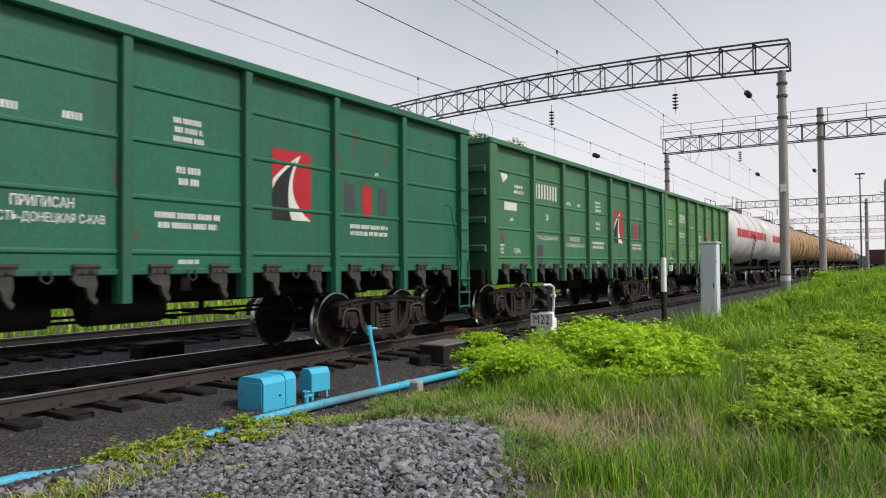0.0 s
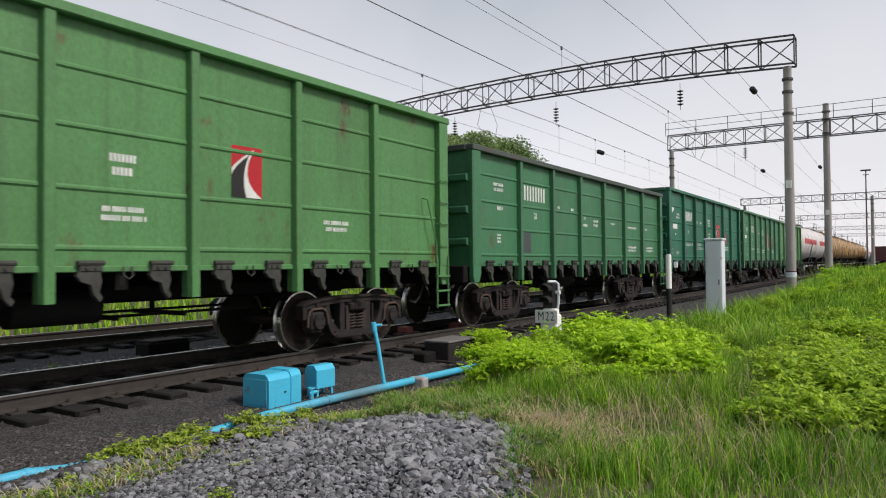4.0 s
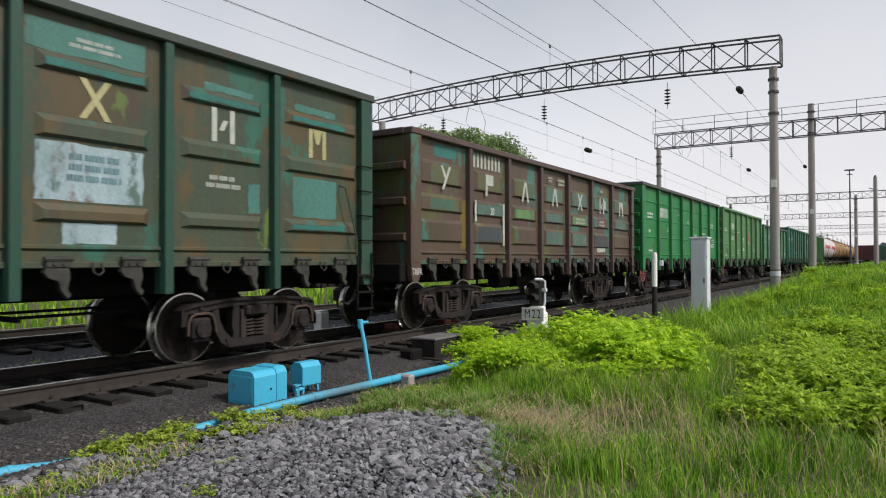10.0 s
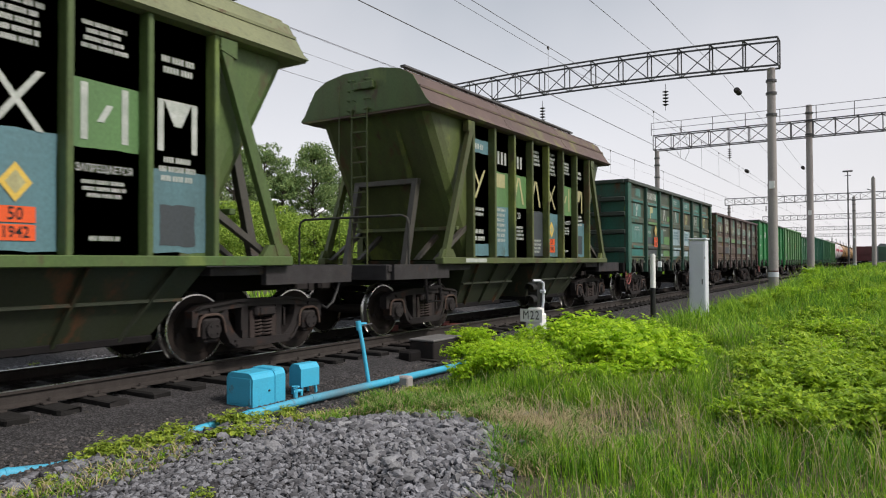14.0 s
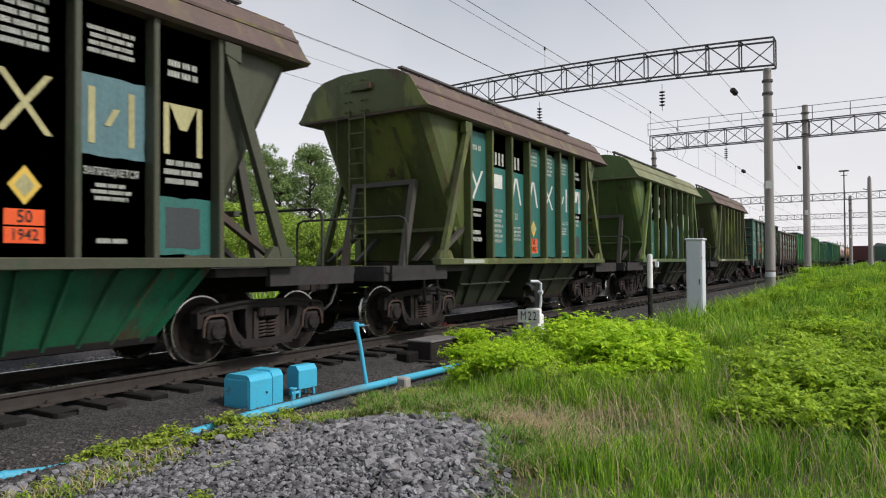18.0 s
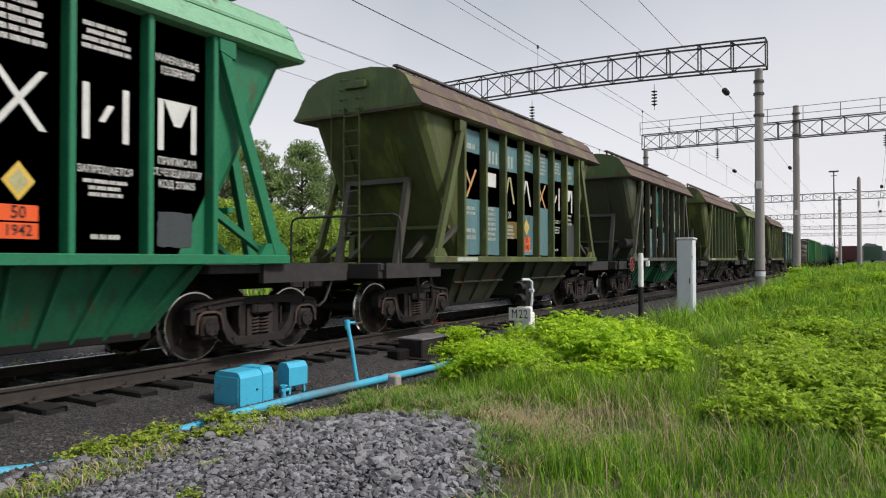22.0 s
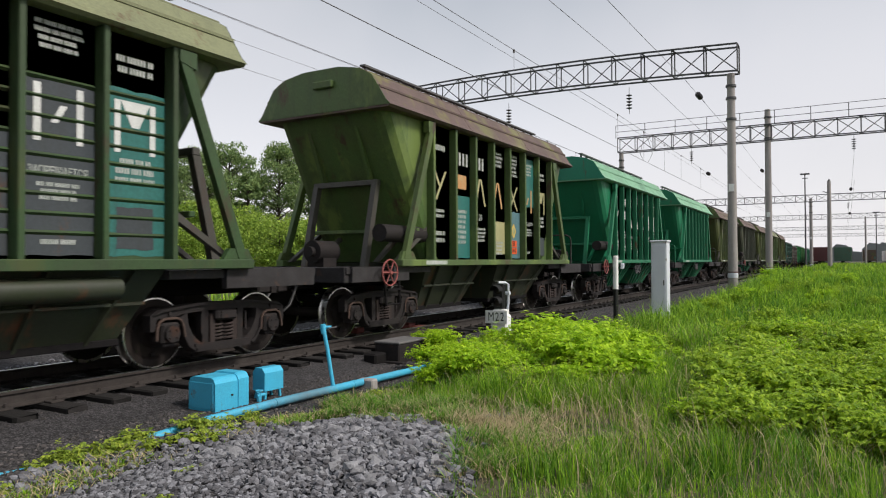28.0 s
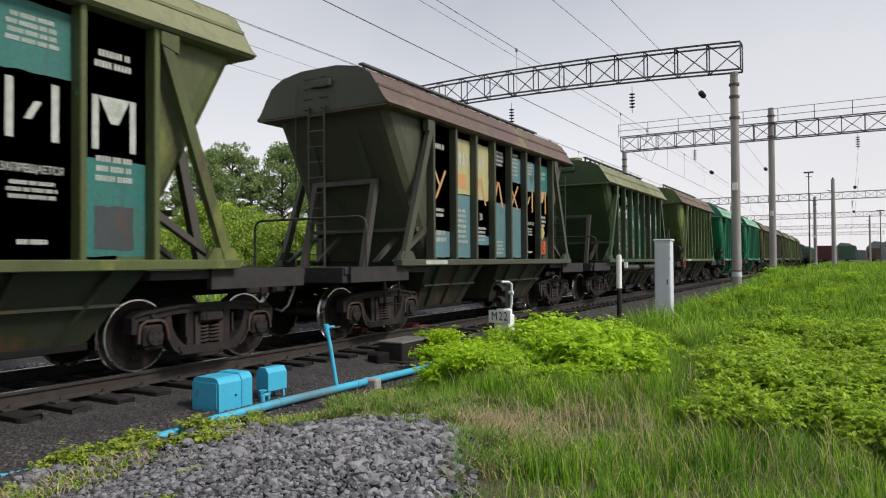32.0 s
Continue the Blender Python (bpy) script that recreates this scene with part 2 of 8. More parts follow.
M_CREAM_PATCH = paint("cream_patch_paint", (0.42, 0.40, 0.20), 0.2, 0.4, rust=(0.2, 0.2, 0.09))
M_GREY_PATCH = paint("grey_patch_paint", (0.045, 0.055, 0.062), 0.1, 0.4)
M_LIME_PATCH = paint("light_green_patch_paint", (0.11, 0.24, 0.08), 0.3, 0.5, rust=(0.05, 0.1, 0.04))
M_OLIVE_PATCH = paint("olive_patch_paint", (0.105, 0.105, 0.042), 0.5, 0.7, layers=(((0.05, 0.12, 0.085), 1.2, 0.54, 0.60),))
M_TEAL_GREY = paint("faded_teal_patch_paint", (0.075, 0.150, 0.115), 0.4, 0.8, rust=(0.09, 0.07, 0.05), layers=(((0.17, 0.21, 0.19), 2.0, 0.60, 0.66),))
M_MUSTARD = paint("mustard_patch_paint", (0.17, 0.12, 0.025), 0.4, 0.6)
M_WHITE = mat("white_stencil_paint", (0.66, 0.67, 0.65), 0.6, dark=(0.36, 0.38, 0.36), scale=5, amount=0.5, bump=0)
M_WORNWHITE = mat("worn_white_paint", (0.48, 0.50, 0.47), 0.7, dark=(0.2, 0.25, 0.2), scale=7, amount=0.7, bump=0)
M_ORANGE_PAINT = mat("faded_orange_paint", (0.50, 0.22, 0.07), 0.6, dark=(0.42, 0.36, 0.2), scale=4, amount=0.7, bump=0)
M_FADED_RED = mat("faded_red_paint", (0.30, 0.085, 0.075), 0.6, scale=8, amount=0.5, bump=0)
M_GRIME = mat("grimy_hatch_steel", (0.060, 0.062, 0.056), 0.8, dark=(0.026, 0.025, 0.023), scale=6, amount=0.8, bump=0.2, rust=(0.07, 0.045, 0.03), rust_amt=0.3, rust_scale=5, spec=0.2)
M_RIM = paint("grimy_top_rail_paint", (0.050, 0.066, 0.054), 0.3, 0.6, soil=0.6)
M_DECK = mat("platform_steel", (0.040, 0.037, 0.039), 0.7, dark=(0.020, 0.018, 0.018), scale=4, amount=0.7, bump=0.2, rust=(0.06, 0.038, 0.03), rust_amt=0.2, rust_scale=3, spec=0.25)
M_STAY = paint("grey_brown_stay_paint", (0.066, 0.062, 0.052), 0.5, 0.7, rust=(0.07, 0.045, 0.035))
M_LID = mat("worn_grey_iron", (0.155, 0.150, 0.148), 0.7, scale=5, amount=0.6, bump=0.2)
M_RED = mat("red_paint", (0.42, 0.012, 0.020), 0.5, scale=4, amount=0.4, bump=0)
M_PLATE = mat("orange_hazard_plate", (0.75, 0.10, 0.02), 0.5, scale=6, amount=0.25, bump=0)
M_YELLOW = mat("yellow_hazard_paint", (0.65, 0.45, 0.08), 0.5, scale=6, amount=0.25, bump=0)
M_BLACK = mat("black_paint", (0.012, 0.012, 0.012), 0.5, scale=5, amount=0.3, bump=0)
M_UNDER = mat("underframe_black_grime", (0.009, 0.0085, 0.009), 0.9, dark=(0.019, 0.017, 0.0165), scale=5, amount=0.6, bump=0.2, spec=0.12)
M_BOGIE = mat("bogie_cast_steel", (0.017, 0.015, 0.015), 0.75, dark=(0.038, 0.032, 0.031), scale=6, amount=0.6, bump=0.3,
              rust=(0.050, 0.026, 0.018), rust_amt=0.4, rust_scale=3, spec=0.2)
M_SPRING = mat("rusty_spring_steel", (0.040, 0.032, 0.030), 0.8, dark=(0.04, 0.027, 0.023), scale=8, amount=0.6, bump=0.2, spec=0.2)
# rusty casting, paler than the bogie to stand for light on the arch edge
M_ADAPTER = mat("edge_lit_rust_casting", (0.080, 0.060, 0.051), 0.85, dark=(0.07, 0.04, 0.03), scale=9, amount=0.7, bump=0.2, spec=0.2)
M_WHEEL = mat("wheel_steel", (0.016, 0.013, 0.012), 0.7, 0.0, dark=(0.034, 0.024, 0.019), scale=5, amount=0.6, bump=0.15, spec=0.2)
M_TREAD = mat("polished_wheel_tread", (0.55, 0.53, 0.50), 0.28, 1.0, dark=(0.35, 0.33, 0.31), scale=9, amount=0.4, bump=0)
M_RAILTOP = mat("polished_rail_head", (0.50, 0.50, 0.51), 0.3, 1.0, dark=(0.33, 0.32, 0.31), scale=4, amount=0.4, bump=0)
M_RAIL = mat("rusty_rail_web", (0.040, 0.033, 0.029), 0.85, dark=(0.016, 0.013, 0.012), scale=6, amount=0.6, bump=0.2)
M_SLEEPER = mat("tarred_timber_sleeper", (0.015, 0.013, 0.012), 0.95, dark=(0.008, 0.0075, 0.007), scale=5, amount=0.7, bump=0.4, random_mix=0.25)
M_BLUE = mat("light_blue_paint", (0.055, 0.44, 0.66), 0.45, dark=(0.06, 0.34, 0.50), scale=5, amount=0.5, grain=70, bump=0.1,
             rust=(0.12, 0.13, 0.12), rust_amt=0.05, rust_scale=6)
M_PIPE = mat("dusty_blue_pipe_paint", (0.055, 0.42, 0.63), 0.5, dark=(0.06, 0.30, 0.43), scale=3, amount=0.6, grain=70, bump=0.1,
             rust=(0.11, 0.12, 0.12), rust_amt=0.1, rust_scale=4, layers=(((0.115, 0.135, 0.14), 0.5, 0.46, 0.72),))
M_CONCRETE = mat("mast_concrete", (0.34, 0.315, 0.30), 0.85, dark=(0.24, 0.22, 0.21), scale=2.5, amount=0.6, bump=0.2, streak=4)
M_LATTICE = mat("dark_lattice_steel", (0.085, 0.084, 0.088), 0.7, 0.1, dark=(0.055, 0.052, 0.052), scale=3, amount=0.6, bump=0)
# lattice steel for the far gantries, paled to put distance haze into the colour
M_FARSTEEL = mat("haze_paled_steel", (0.26, 0.255, 0.262), 0.7, 0.0, dark=(0.19, 0.186, 0.19), scale=3, amount=0.6, bump=0)
M_STEEL = mat("grey_lattice_steel", (0.095, 0.095, 0.10), 0.65, 0.1, dark=(0.06, 0.056, 0.056), scale=3, amount=0.6, bump=0)
M_WIRE = mat("dark_copper_wire", (0.11, 0.10, 0.10), 0.6, 0.3, scale=3, amount=0.3, bump=0)
M_INSUL = mat("insulator_glaze", (0.030, 0.025, 0.024), 0.25, scale=5, amount=0.3, bump=0)
M_GALV = mat("pale_grey_cabinet_paint", (0.66, 0.69, 0.74), 0.45, dark=(0.54, 0.57, 0.62), scale=2, amount=0.6, bump=0.05, rust=(0.32, 0.30, 0.28),
             rust_amt=-0.2, rust_scale=3)
M_WHITEWASH = mat("whitewashed_concrete", (0.86, 0.86, 0.84), 0.8, dark=(0.66, 0.66, 0.63), scale=8, amount=0.6, bump=0.2)
M_TANK_WHITE = mat("white_tank_paint", (0.62, 0.60, 0.60), 0.4, dark=(0.42, 0.38, 0.36), scale=1.0, amount=0.6, bump=0.05, streak=3)
M_TANK_OCHRE = mat("ochre_tank_paint", (0.40, 0.24, 0.09), 0.5, dark=(0.20, 0.12, 0.07), scale=1.0, amount=0.7, bump=0.05, streak=3)
M_GROUND = mat("cinder_ballast_soil", (0.108, 0.101, 0.104), 0.95, dark=(0.050, 0.047, 0.049), scale=2.2, amount=0.8, grain=60, bump=1.0, bump_dist=0.02, cells=42.0)
M_STONE = mat("crushed_grey_stone", (0.176, 0.174, 0.188), 0.9, dark=(0.085, 0.086, 0.092), scale=9, amount=0.6, grain=90, bump=0.3, random_mix=0.62, island=True)
M_STONE_ONE = mat("crushed_grey_stone_piece", (0.225, 0.224, 0.232), 0.9, dark=(0.10, 0.10, 0.106), scale=9, amount=0.5, grain=90, bump=0.3, random_mix=0.35)
M_GRASS = mat("meadow_grass_blades", (0.262, 0.470, 0.035), 0.55, dark=(0.165, 0.320, 0.024), scale=1.5, amount=0.9, grain=20, bump=0, random_mix=0.5, island=True,
              translucent=0.4, spec=0.2)
M_GRASS2 = mat("blue_green_grass_blades", (0.140, 0.310, 0.028), 0.55, dark=(0.070, 0.185, 0.018), scale=1.5, amount=0.9, grain=20, bump=0, random_mix=0.45, island=True,
               translucent=0.35, spec=0.2)
M_DRY = mat("dry_grass_stalks", (0.52, 0.44, 0.26), 0.7, dark=(0.27, 0.21, 0.11), scale=3, amount=0.6, grain=20, bump=0, random_mix=0.3, island=True, translucent=0.3, spec=0.2)
M_LEAF = mat("bright_shrub_leaves", (0.440, 0.640, 0.030), 0.5, dark=(0.290, 0.500, 0.020), scale=2, amount=0.8, grain=20, bump=0, random_mix=0.3, island=True,
             translucent=0.4, spec=0.25)
M_WEED = mat("green_weed_leaves", (0.350, 0.500, 0.032), 0.5, dark=(0.190, 0.340, 0.020), scale=1.5, amount=0.8, grain=20, bump=0, random_mix=0.35, island=True,
             translucent=0.35, spec=0.25)
M_PIPEWEED = mat("dull_yellow_weed_leaves", (0.340, 0.430, 0.055), 0.6, dark=(0.165, 0.250, 0.034), scale=3, amount=0.8, grain=20, bump=0, random_mix=0.4, island=True,
                 translucent=0.3, spec=0.2)
# leaf greens lightened and greyed, so the colour carries the haze over the trees
M_TREELEAF = mat("hazed_woodland_leaves", (0.245, 0.345, 0.125), 0.6, dark=(0.140, 0.220, 0.080), scale=0.25, amount=0.9, grain=4, bump=0, random_mix=0.4, island=True,
                 translucent=0.3, spec=0.2)
M_BUSHLEAF = mat("pale_thicket_leaves", (0.330, 0.460, 0.075), 0.6, dark=(0.180, 0.290, 0.045), scale=0.4, amount=0.9, grain=4, bump=0, random_mix=0.35, island=True,
                 translucent=0.35, spec=0.2)
M_BARK = mat("tree_bark", (0.085, 0.070, 0.055), 0.9, scale=5, amount=0.6, bump=0.5)
M_WOODPOLE = mat("weathered_wood_pole", (0.30, 0.27, 0.23), 0.85, scale=4, amount=0.6, bump=0.3, streak=8)
M_MEADOW = mat("meadow_soil_turf", (0.085, 0.068, 0.046), 0.95, dark=(0.050, 0.060, 0.024), scale=0.4, amount=0.9, grain=12, bump=0.8, bump_dist=0.05)
M_MAROON = paint("maroon_wagon_paint", (0.10, 0.020, 0.022), 0.2)
M_GREYFAR = paint("far_building_render", (0.30, 0.29, 0.31), 0.1)


# ---- building blocks ----
class Geo:
    """Collects vertices and faces of one part."""

    def __init__(self):
        self.v, self.f = [], []

    def add(self, verts, faces):
        o = len(self.v)
        self.v += [tuple(p) for p in verts]
        self.f += [tuple(o + i for i in q) for q in faces]
        return self

    def box(self, x0, x1, y0, y1, z0, z1, m=None):
        p = [(x, y, z) for x in (x0, x1) for y in (y0, y1) for z in (z0, z1)]
        if m is not None:
            p = [m @ Vector(q) for q in p]
        return self.add(p, [(0, 1, 3, 2), (4, 6, 7, 5), (0, 4, 5, 1), (2, 3, 7, 6), (0, 2, 6, 4), (1, 5, 7, 3)])

    def cbox(self, x0, x1, y0, y1, z0, z1, c=0.01, m=None):
        """A box with chamfered edges."""
        xs, ys, zs = ((x0, x0 + c, x1 - c, x1), (y0, y0 + c, y1 - c, y1), (z0, z0 + c, z1 - c, z1))
        idx, p = {}, []
        for i in (0, 1):
            for j in (0, 1):
                for k in (0, 1):
                    e = (3 * i, 3 * j, 3 * k)
                    n = (1 + i, 1 + j, 1 + k)
                    for a in range(3):
                        q = list(n)
                        q[a] = e[a]
                        idx[(i, j, k, a)] = len(p)
                        p.append((xs[q[0]], ys[q[1]], zs[q[2]]))
        f = []
        for a in range(3):
            b, c2 = (a + 1) % 3, (a + 2) % 3
            for s in (0, 1):
                def key(u, w, ax):
                    t = [0, 0, 0]
                    t[a], t[b], t[c2] = s, u, w
                    return idx[(*t, ax)]
                q = [key(0, 0, a), key(1, 0, a), key(1, 1, a), key(0, 1, a)]
                f.append(q if s else q[::-1])
            for u in (0, 1):
                for w in (0, 1):
                    def ek(s, ax):
                        t = [0, 0, 0]
                        t[a], t[b], t[c2] = s, u, w
                        return idx[(*t, ax)]
                    q = [ek(0, b), ek(1, b), ek(1, c2), ek(0, c2)]
                    f.append(q if (u == w) else q[::-1])
        for i in (0, 1):
            for j in (0, 1):
                for k in (0, 1):
                    q = [idx[(i, j, k, a)] for a in range(3)]
                    f.append(q if (i + j + k) % 2 else q[::-1])
        if m is not None:
            p = [m @ Vector(q) for q in p]
        return self.add(p, f)

    def cyl(self, a, b, r0, r1=None, n=12, caps=True):
        a, b = Vector(a), Vector(b)
        r1 = r0 if r1 is None else r1
        q = (b - a).to_track_quat("Z", "Y")
        ring = [q @ Vector((math.cos(2 * math.pi * i / n), math.sin(2 * math.pi * i / n), 0)) for i in range(n)]
        p = [a + r0 * e for e in ring] + [b + r1 * e for e in ring]
        f = [(i, (i + 1) % n, n + (i + 1) % n, n + i) for i in range(n)]
        if caps:
            f += [tuple(range(n))[::-1], tuple(range(n, 2 * n))]
        return self.add(p, f)

    def lathe(self, prof, n=24, axis="y", caps=True):
        """Turns (along, radius) pairs round an axis through the origin."""
        p = []
        for h, r in prof:
            for i in range(n):
                c, s = r * math.cos(2 * math.pi * i / n), r * math.sin(2 * math.pi * i / n)
                p.append({"x": (h, c, s), "y": (c, h, s), "z": (c, s, h)}[axis])
        f = [(k * n + i, k * n + (i + 1) % n, (k + 1) * n + (i + 1) % n, (k + 1) * n + i) for k in range(len(prof) - 1) for i in range(n)]
        if caps:
            f += [tuple(range(n))[::-1], tuple(range((len(prof) - 1) * n, len(prof) * n))]
        return self.add(p, f)

    def ext(self, poly, axis, a, b, m=None):
        """Extrudes a closed outline along an axis from a to b. axis x: (y, z), axis y: (x, z), axis z: (x, y)."""
        n = len(poly)

        def put(u, w, t):
            q = {"x": (t, u, w), "y": (u, t, w), "z": (u, w, t)}[axis]
            return m @ Vector(q) if m is not None else q
        p = [put(u, w, t) for t in (a, b) for u, w in poly]
        f = [(i, (i + 1) % n, n + (i + 1) % n, n + i) for i in range(n)]
        return self.add(p, f + [tuple(range(n))[::-1], tuple(range(n, 2 * n))])

    def path(self, pts, r, n=8):
        """One continuous tube along a line of points."""
        pts = [Vector(p) for p in pts]
        o, side = [], None
        for i, p in enumerate(pts):
            t = (pts[min(i + 1, len(pts) - 1)] - pts[max(i - 1, 0)]).normalized()
            if side is None:
                side = t.orthogonal().normalized()
            side = (side - t * side.dot(t)).normalized()
            up = t.cross(side)
            o += [p + r * (math.cos(2 * math.pi * k / n) * side + math.sin(2 * math.pi * k / n) * up) for k in range(n)]
        m = len(pts)
        f = [(i * n + k, i * n + (k + 1) % n, (i + 1) * n + (k + 1) % n, (i + 1) * n + k) for i in range(m - 1) for k in range(n)]
        return self.add(o, f + [tuple(range(n))[::-1], tuple(range((m - 1) * n, m * n))])

    def ring(self, c, axis, big, small, n=20, k=6):
        c = Vector(c)
        p = []
        for i in range(n):
            t = 2 * math.pi * i / n
            for j in range(k):
                u = 2 * math.pi * j / k
                d, h = big + small * math.cos(u), small * math.sin(u)
                e = {"x": (h, d * math.cos(t), d * math.sin(t)), "y": (d * math.cos(t), h, d * math.sin(t)), "z": (d * math.cos(t), d * math.sin(t), h)}[axis]
                p.append(c + Vector(e))
        f = [(i * k + j, ((i + 1) % n) * k + j, ((i + 1) % n) * k + (j + 1) % k, i * k + (j + 1) % k) for i in range(n) for j in range(k)]
        return self.add(p, f)

    def quad(self, a, b, c, d):
        return self.add([a, b, c, d], [(0, 1, 2, 3)])

    def mesh(self, name, material, smooth=False):
        me = bpy.data.meshes.new(name)
        me.from_pydata([tuple(p) for p in self.v], [], self.f)
        bm = bmesh.new()
        bm.from_mesh(me)
        bmesh.ops.recalc_face_normals(bm, faces=bm.faces)
        bm.to_mesh(me)
        bm.free()
        if smooth:
            me.shade_smooth()
            me.set_sharp_from_angle(angle=radians(38))
        me.materials.append(material)
        return me


def raw_mesh(name, verts, faces, material):
    me = bpy.data.meshes.new(name)
    me.from_pydata(verts, [], faces)
    me.materials.append(material)
    return me


def part(name, g, material, parent, label="", m=None, smooth=False):
    """Links geometry (or a finished mesh) as ONE mesh object under a thing or a part."""
    ob = new(name, g.mesh(name, material, smooth) if isinstance(g, Geo) else g)
    ob.parent = parent
    if m is not None:
        ob.matrix_basis = m
    return tagged(ob, label) if label else ob


def thing(name, label, category, group="", m=None, kind=""):
    ob = new(name)
    if m is not None:
        ob.matrix_basis = m
    return tagged(ob, label, category, group, kind)


def single(name, g, material, label, category, group="", m=None, kind="", smooth=False):
    ob = new(name, g.mesh(name, material, smooth) if isinstance(g, Geo) else g)
    if m is not None:
        ob.matrix_basis = m
    return tagged(ob, label, category, group, kind)


def lettering(text, size, material, squeeze=0.75, spacing=1.0):
    """A mesh of built-in letters, standing on the side of a wagon and facing -y."""
    cu = bpy.data.curves.new("lettering", "FONT")
    cu.offset, cu.space_character = size * 0.012 if spacing == 1.0 else 0.0, spacing
    cu.body, cu.size, cu.align_x, cu.align_y, cu.resolution_u = text, size, "CENTER", "CENTER", 2
    ob = bpy.data.objects.new("lettering", cu)
    scene.collection.objects.link(ob)
    dg = bpy.context.evaluated_depsgraph_get()
    me = bpy.data.meshes.new_from_object(ob.evaluated_get(dg))
    bpy.data.objects.remove(ob)
    me.transform(pose(0, 0, 0, 90) @ Matrix.Diagonal((squeeze, 1, 1, 1)))
    me.materials.clear()
    me.materials.append(material)
    return me


def sgn_bars(g, x, z, w, h, rows, rng, y):
    """Plain bars for stencilled lines that cannot be read."""
    step = h / rows
    for r in range(rows):
        zc = z + h / 2 - (r + 0.5) * step
        ww = w * rng.uniform(0.7, 1.0)
        x0 = x - ww / 2
        tall = step * (0.30 if rows > 1 else 0.34)
        wide = min(max(tall * 0.9, 0.022), 0.06)
        while x0 < x + ww / 2 - 0.02:
            for _ in range(rng.randint(3, 7)):
                x1 = min(x0 + wide * rng.uniform(0.7, 1.0), x + ww / 2)
                if x1 - x0 < 0.008:
                    break
                g.quad((x0, y, zc - tall), (x1, y, zc - tall), (x1, y, zc + tall), (x0, y, zc + tall))
                x0 = x1 + wide * 0.38
            x0 += wide * 0.7
    return g


def block_row(g, x, z, w, h, count, y, fill=0.5):
    """A row of plain blocks in place of a number."""
    for i in range(count):
        a = x - w / 2 + w * i / count
        b = a + w / count * fill
        g.quad((a, y, z - h / 2), (b, y, z - h / 2), (b, y, z + h / 2), (a, y, z + h / 2))
    return g


def plain_sign(i, x, z, w, h, y, t=0.115):
    """One of seven plain shapes made of bars: a fork, a flag, two gables, a cross and two gates."""
    g = Geo()
    l, r, b, u = x - w / 2 + t / 2, x + w / 2 - t / 2, z - h / 2, z + h / 2

    def bar(x0, z0, x1, z1, dy=0.0):
        g.quad((x0 - t / 2, y - dy, z0), (x0 + t / 2, y - dy, z0), (x1 + t / 2, y - dy, z1), (x1 - t / 2, y - dy, z1))
    if i == 0:
        bar(l + 0.12 * w, b, r, u)
        bar(x + 0.02 * w, b + 0.42 * h, l, u, 0.001)
    elif i == 1:
        bar(l, b, l, u)
        g.quad((l + t / 2, y, z), (r, y, z), (r, y, u), (l + t / 2, y, u))
    elif i in (2, 3):
        bar(l, b, x - 0.05 * w, u)
        bar(r, b, x + 0.05 * w, u, 0.001)
    elif i == 4:
        bar(l, b, r, u)
        bar(r, b, l, u, 0.001)
    else:
        bar(l, b, l, u)
        bar(r, b, r, u)
        if i == 6:
            g.quad((x - 0.09 * w, y, z), (x + 0.09 * w, y, z), (r - t / 2, y, u), (l + t / 2, y, u))
        else:
            bar(x - 0.1 * w, z - 0.16 * h, x + 0.1 * w, z + 0.16 * h, 0.001)
    return g


# ---- wheels and bogies, shared by all wagons ----
def wheelset_meshes():
    g = Geo()
    for s in (-1, 1):
        h = Geo().lathe([(0.665, 0.09), (0.668, 0.40), (0.672, 0.455), (0.70, 0.457), (0.795, 0.455), (0.80, 0.42), (0.792, 0.36), (0.755, 0.33), (0.745, 0.20),
                         (0.79, 0.155), (0.80, 0.115)], 36)
        g.add([(x, s * y, z) for x, y, z in h.v], h.f)
    g.cyl((0, -1.1, 0), (0, 1.1, 0), 0.085, n=16)
    wheel = g.mesh("wheelset", M_WHEEL, True)
    t = Geo()
    for s in (-1, 1):
        h = Geo().lathe([(0.668, 0.46), (0.671, 0.502), (0.692, 0.506), (0.708, 0.484), (0.725, 0.4785), (0.80, 0.472), (0.802, 0.452)], 40, caps=False)
        t.add([(x, s * y, z) for x, y, z in h.v], h.f)
    # two balance marks on each wheel face
    b = Geo()
    for s in (-1, 1):
        for a in (0.4, 2.6, 4.4):
            c, si = math.cos(a), math.sin(a)
            b.box(-0.03, 0.03, 0.785 if s > 0 else -0.803, 0.803 if s > 0 else -0.785, -0.025, 0.025, Matrix.Translation((0.29 * c, 0, 0.29 * si)))
    return wheel, t.mesh("tread", M_TREAD, True), b.mesh("lug", M_BOGIE)


WHEEL, TREAD, LUG = wheelset_meshes()


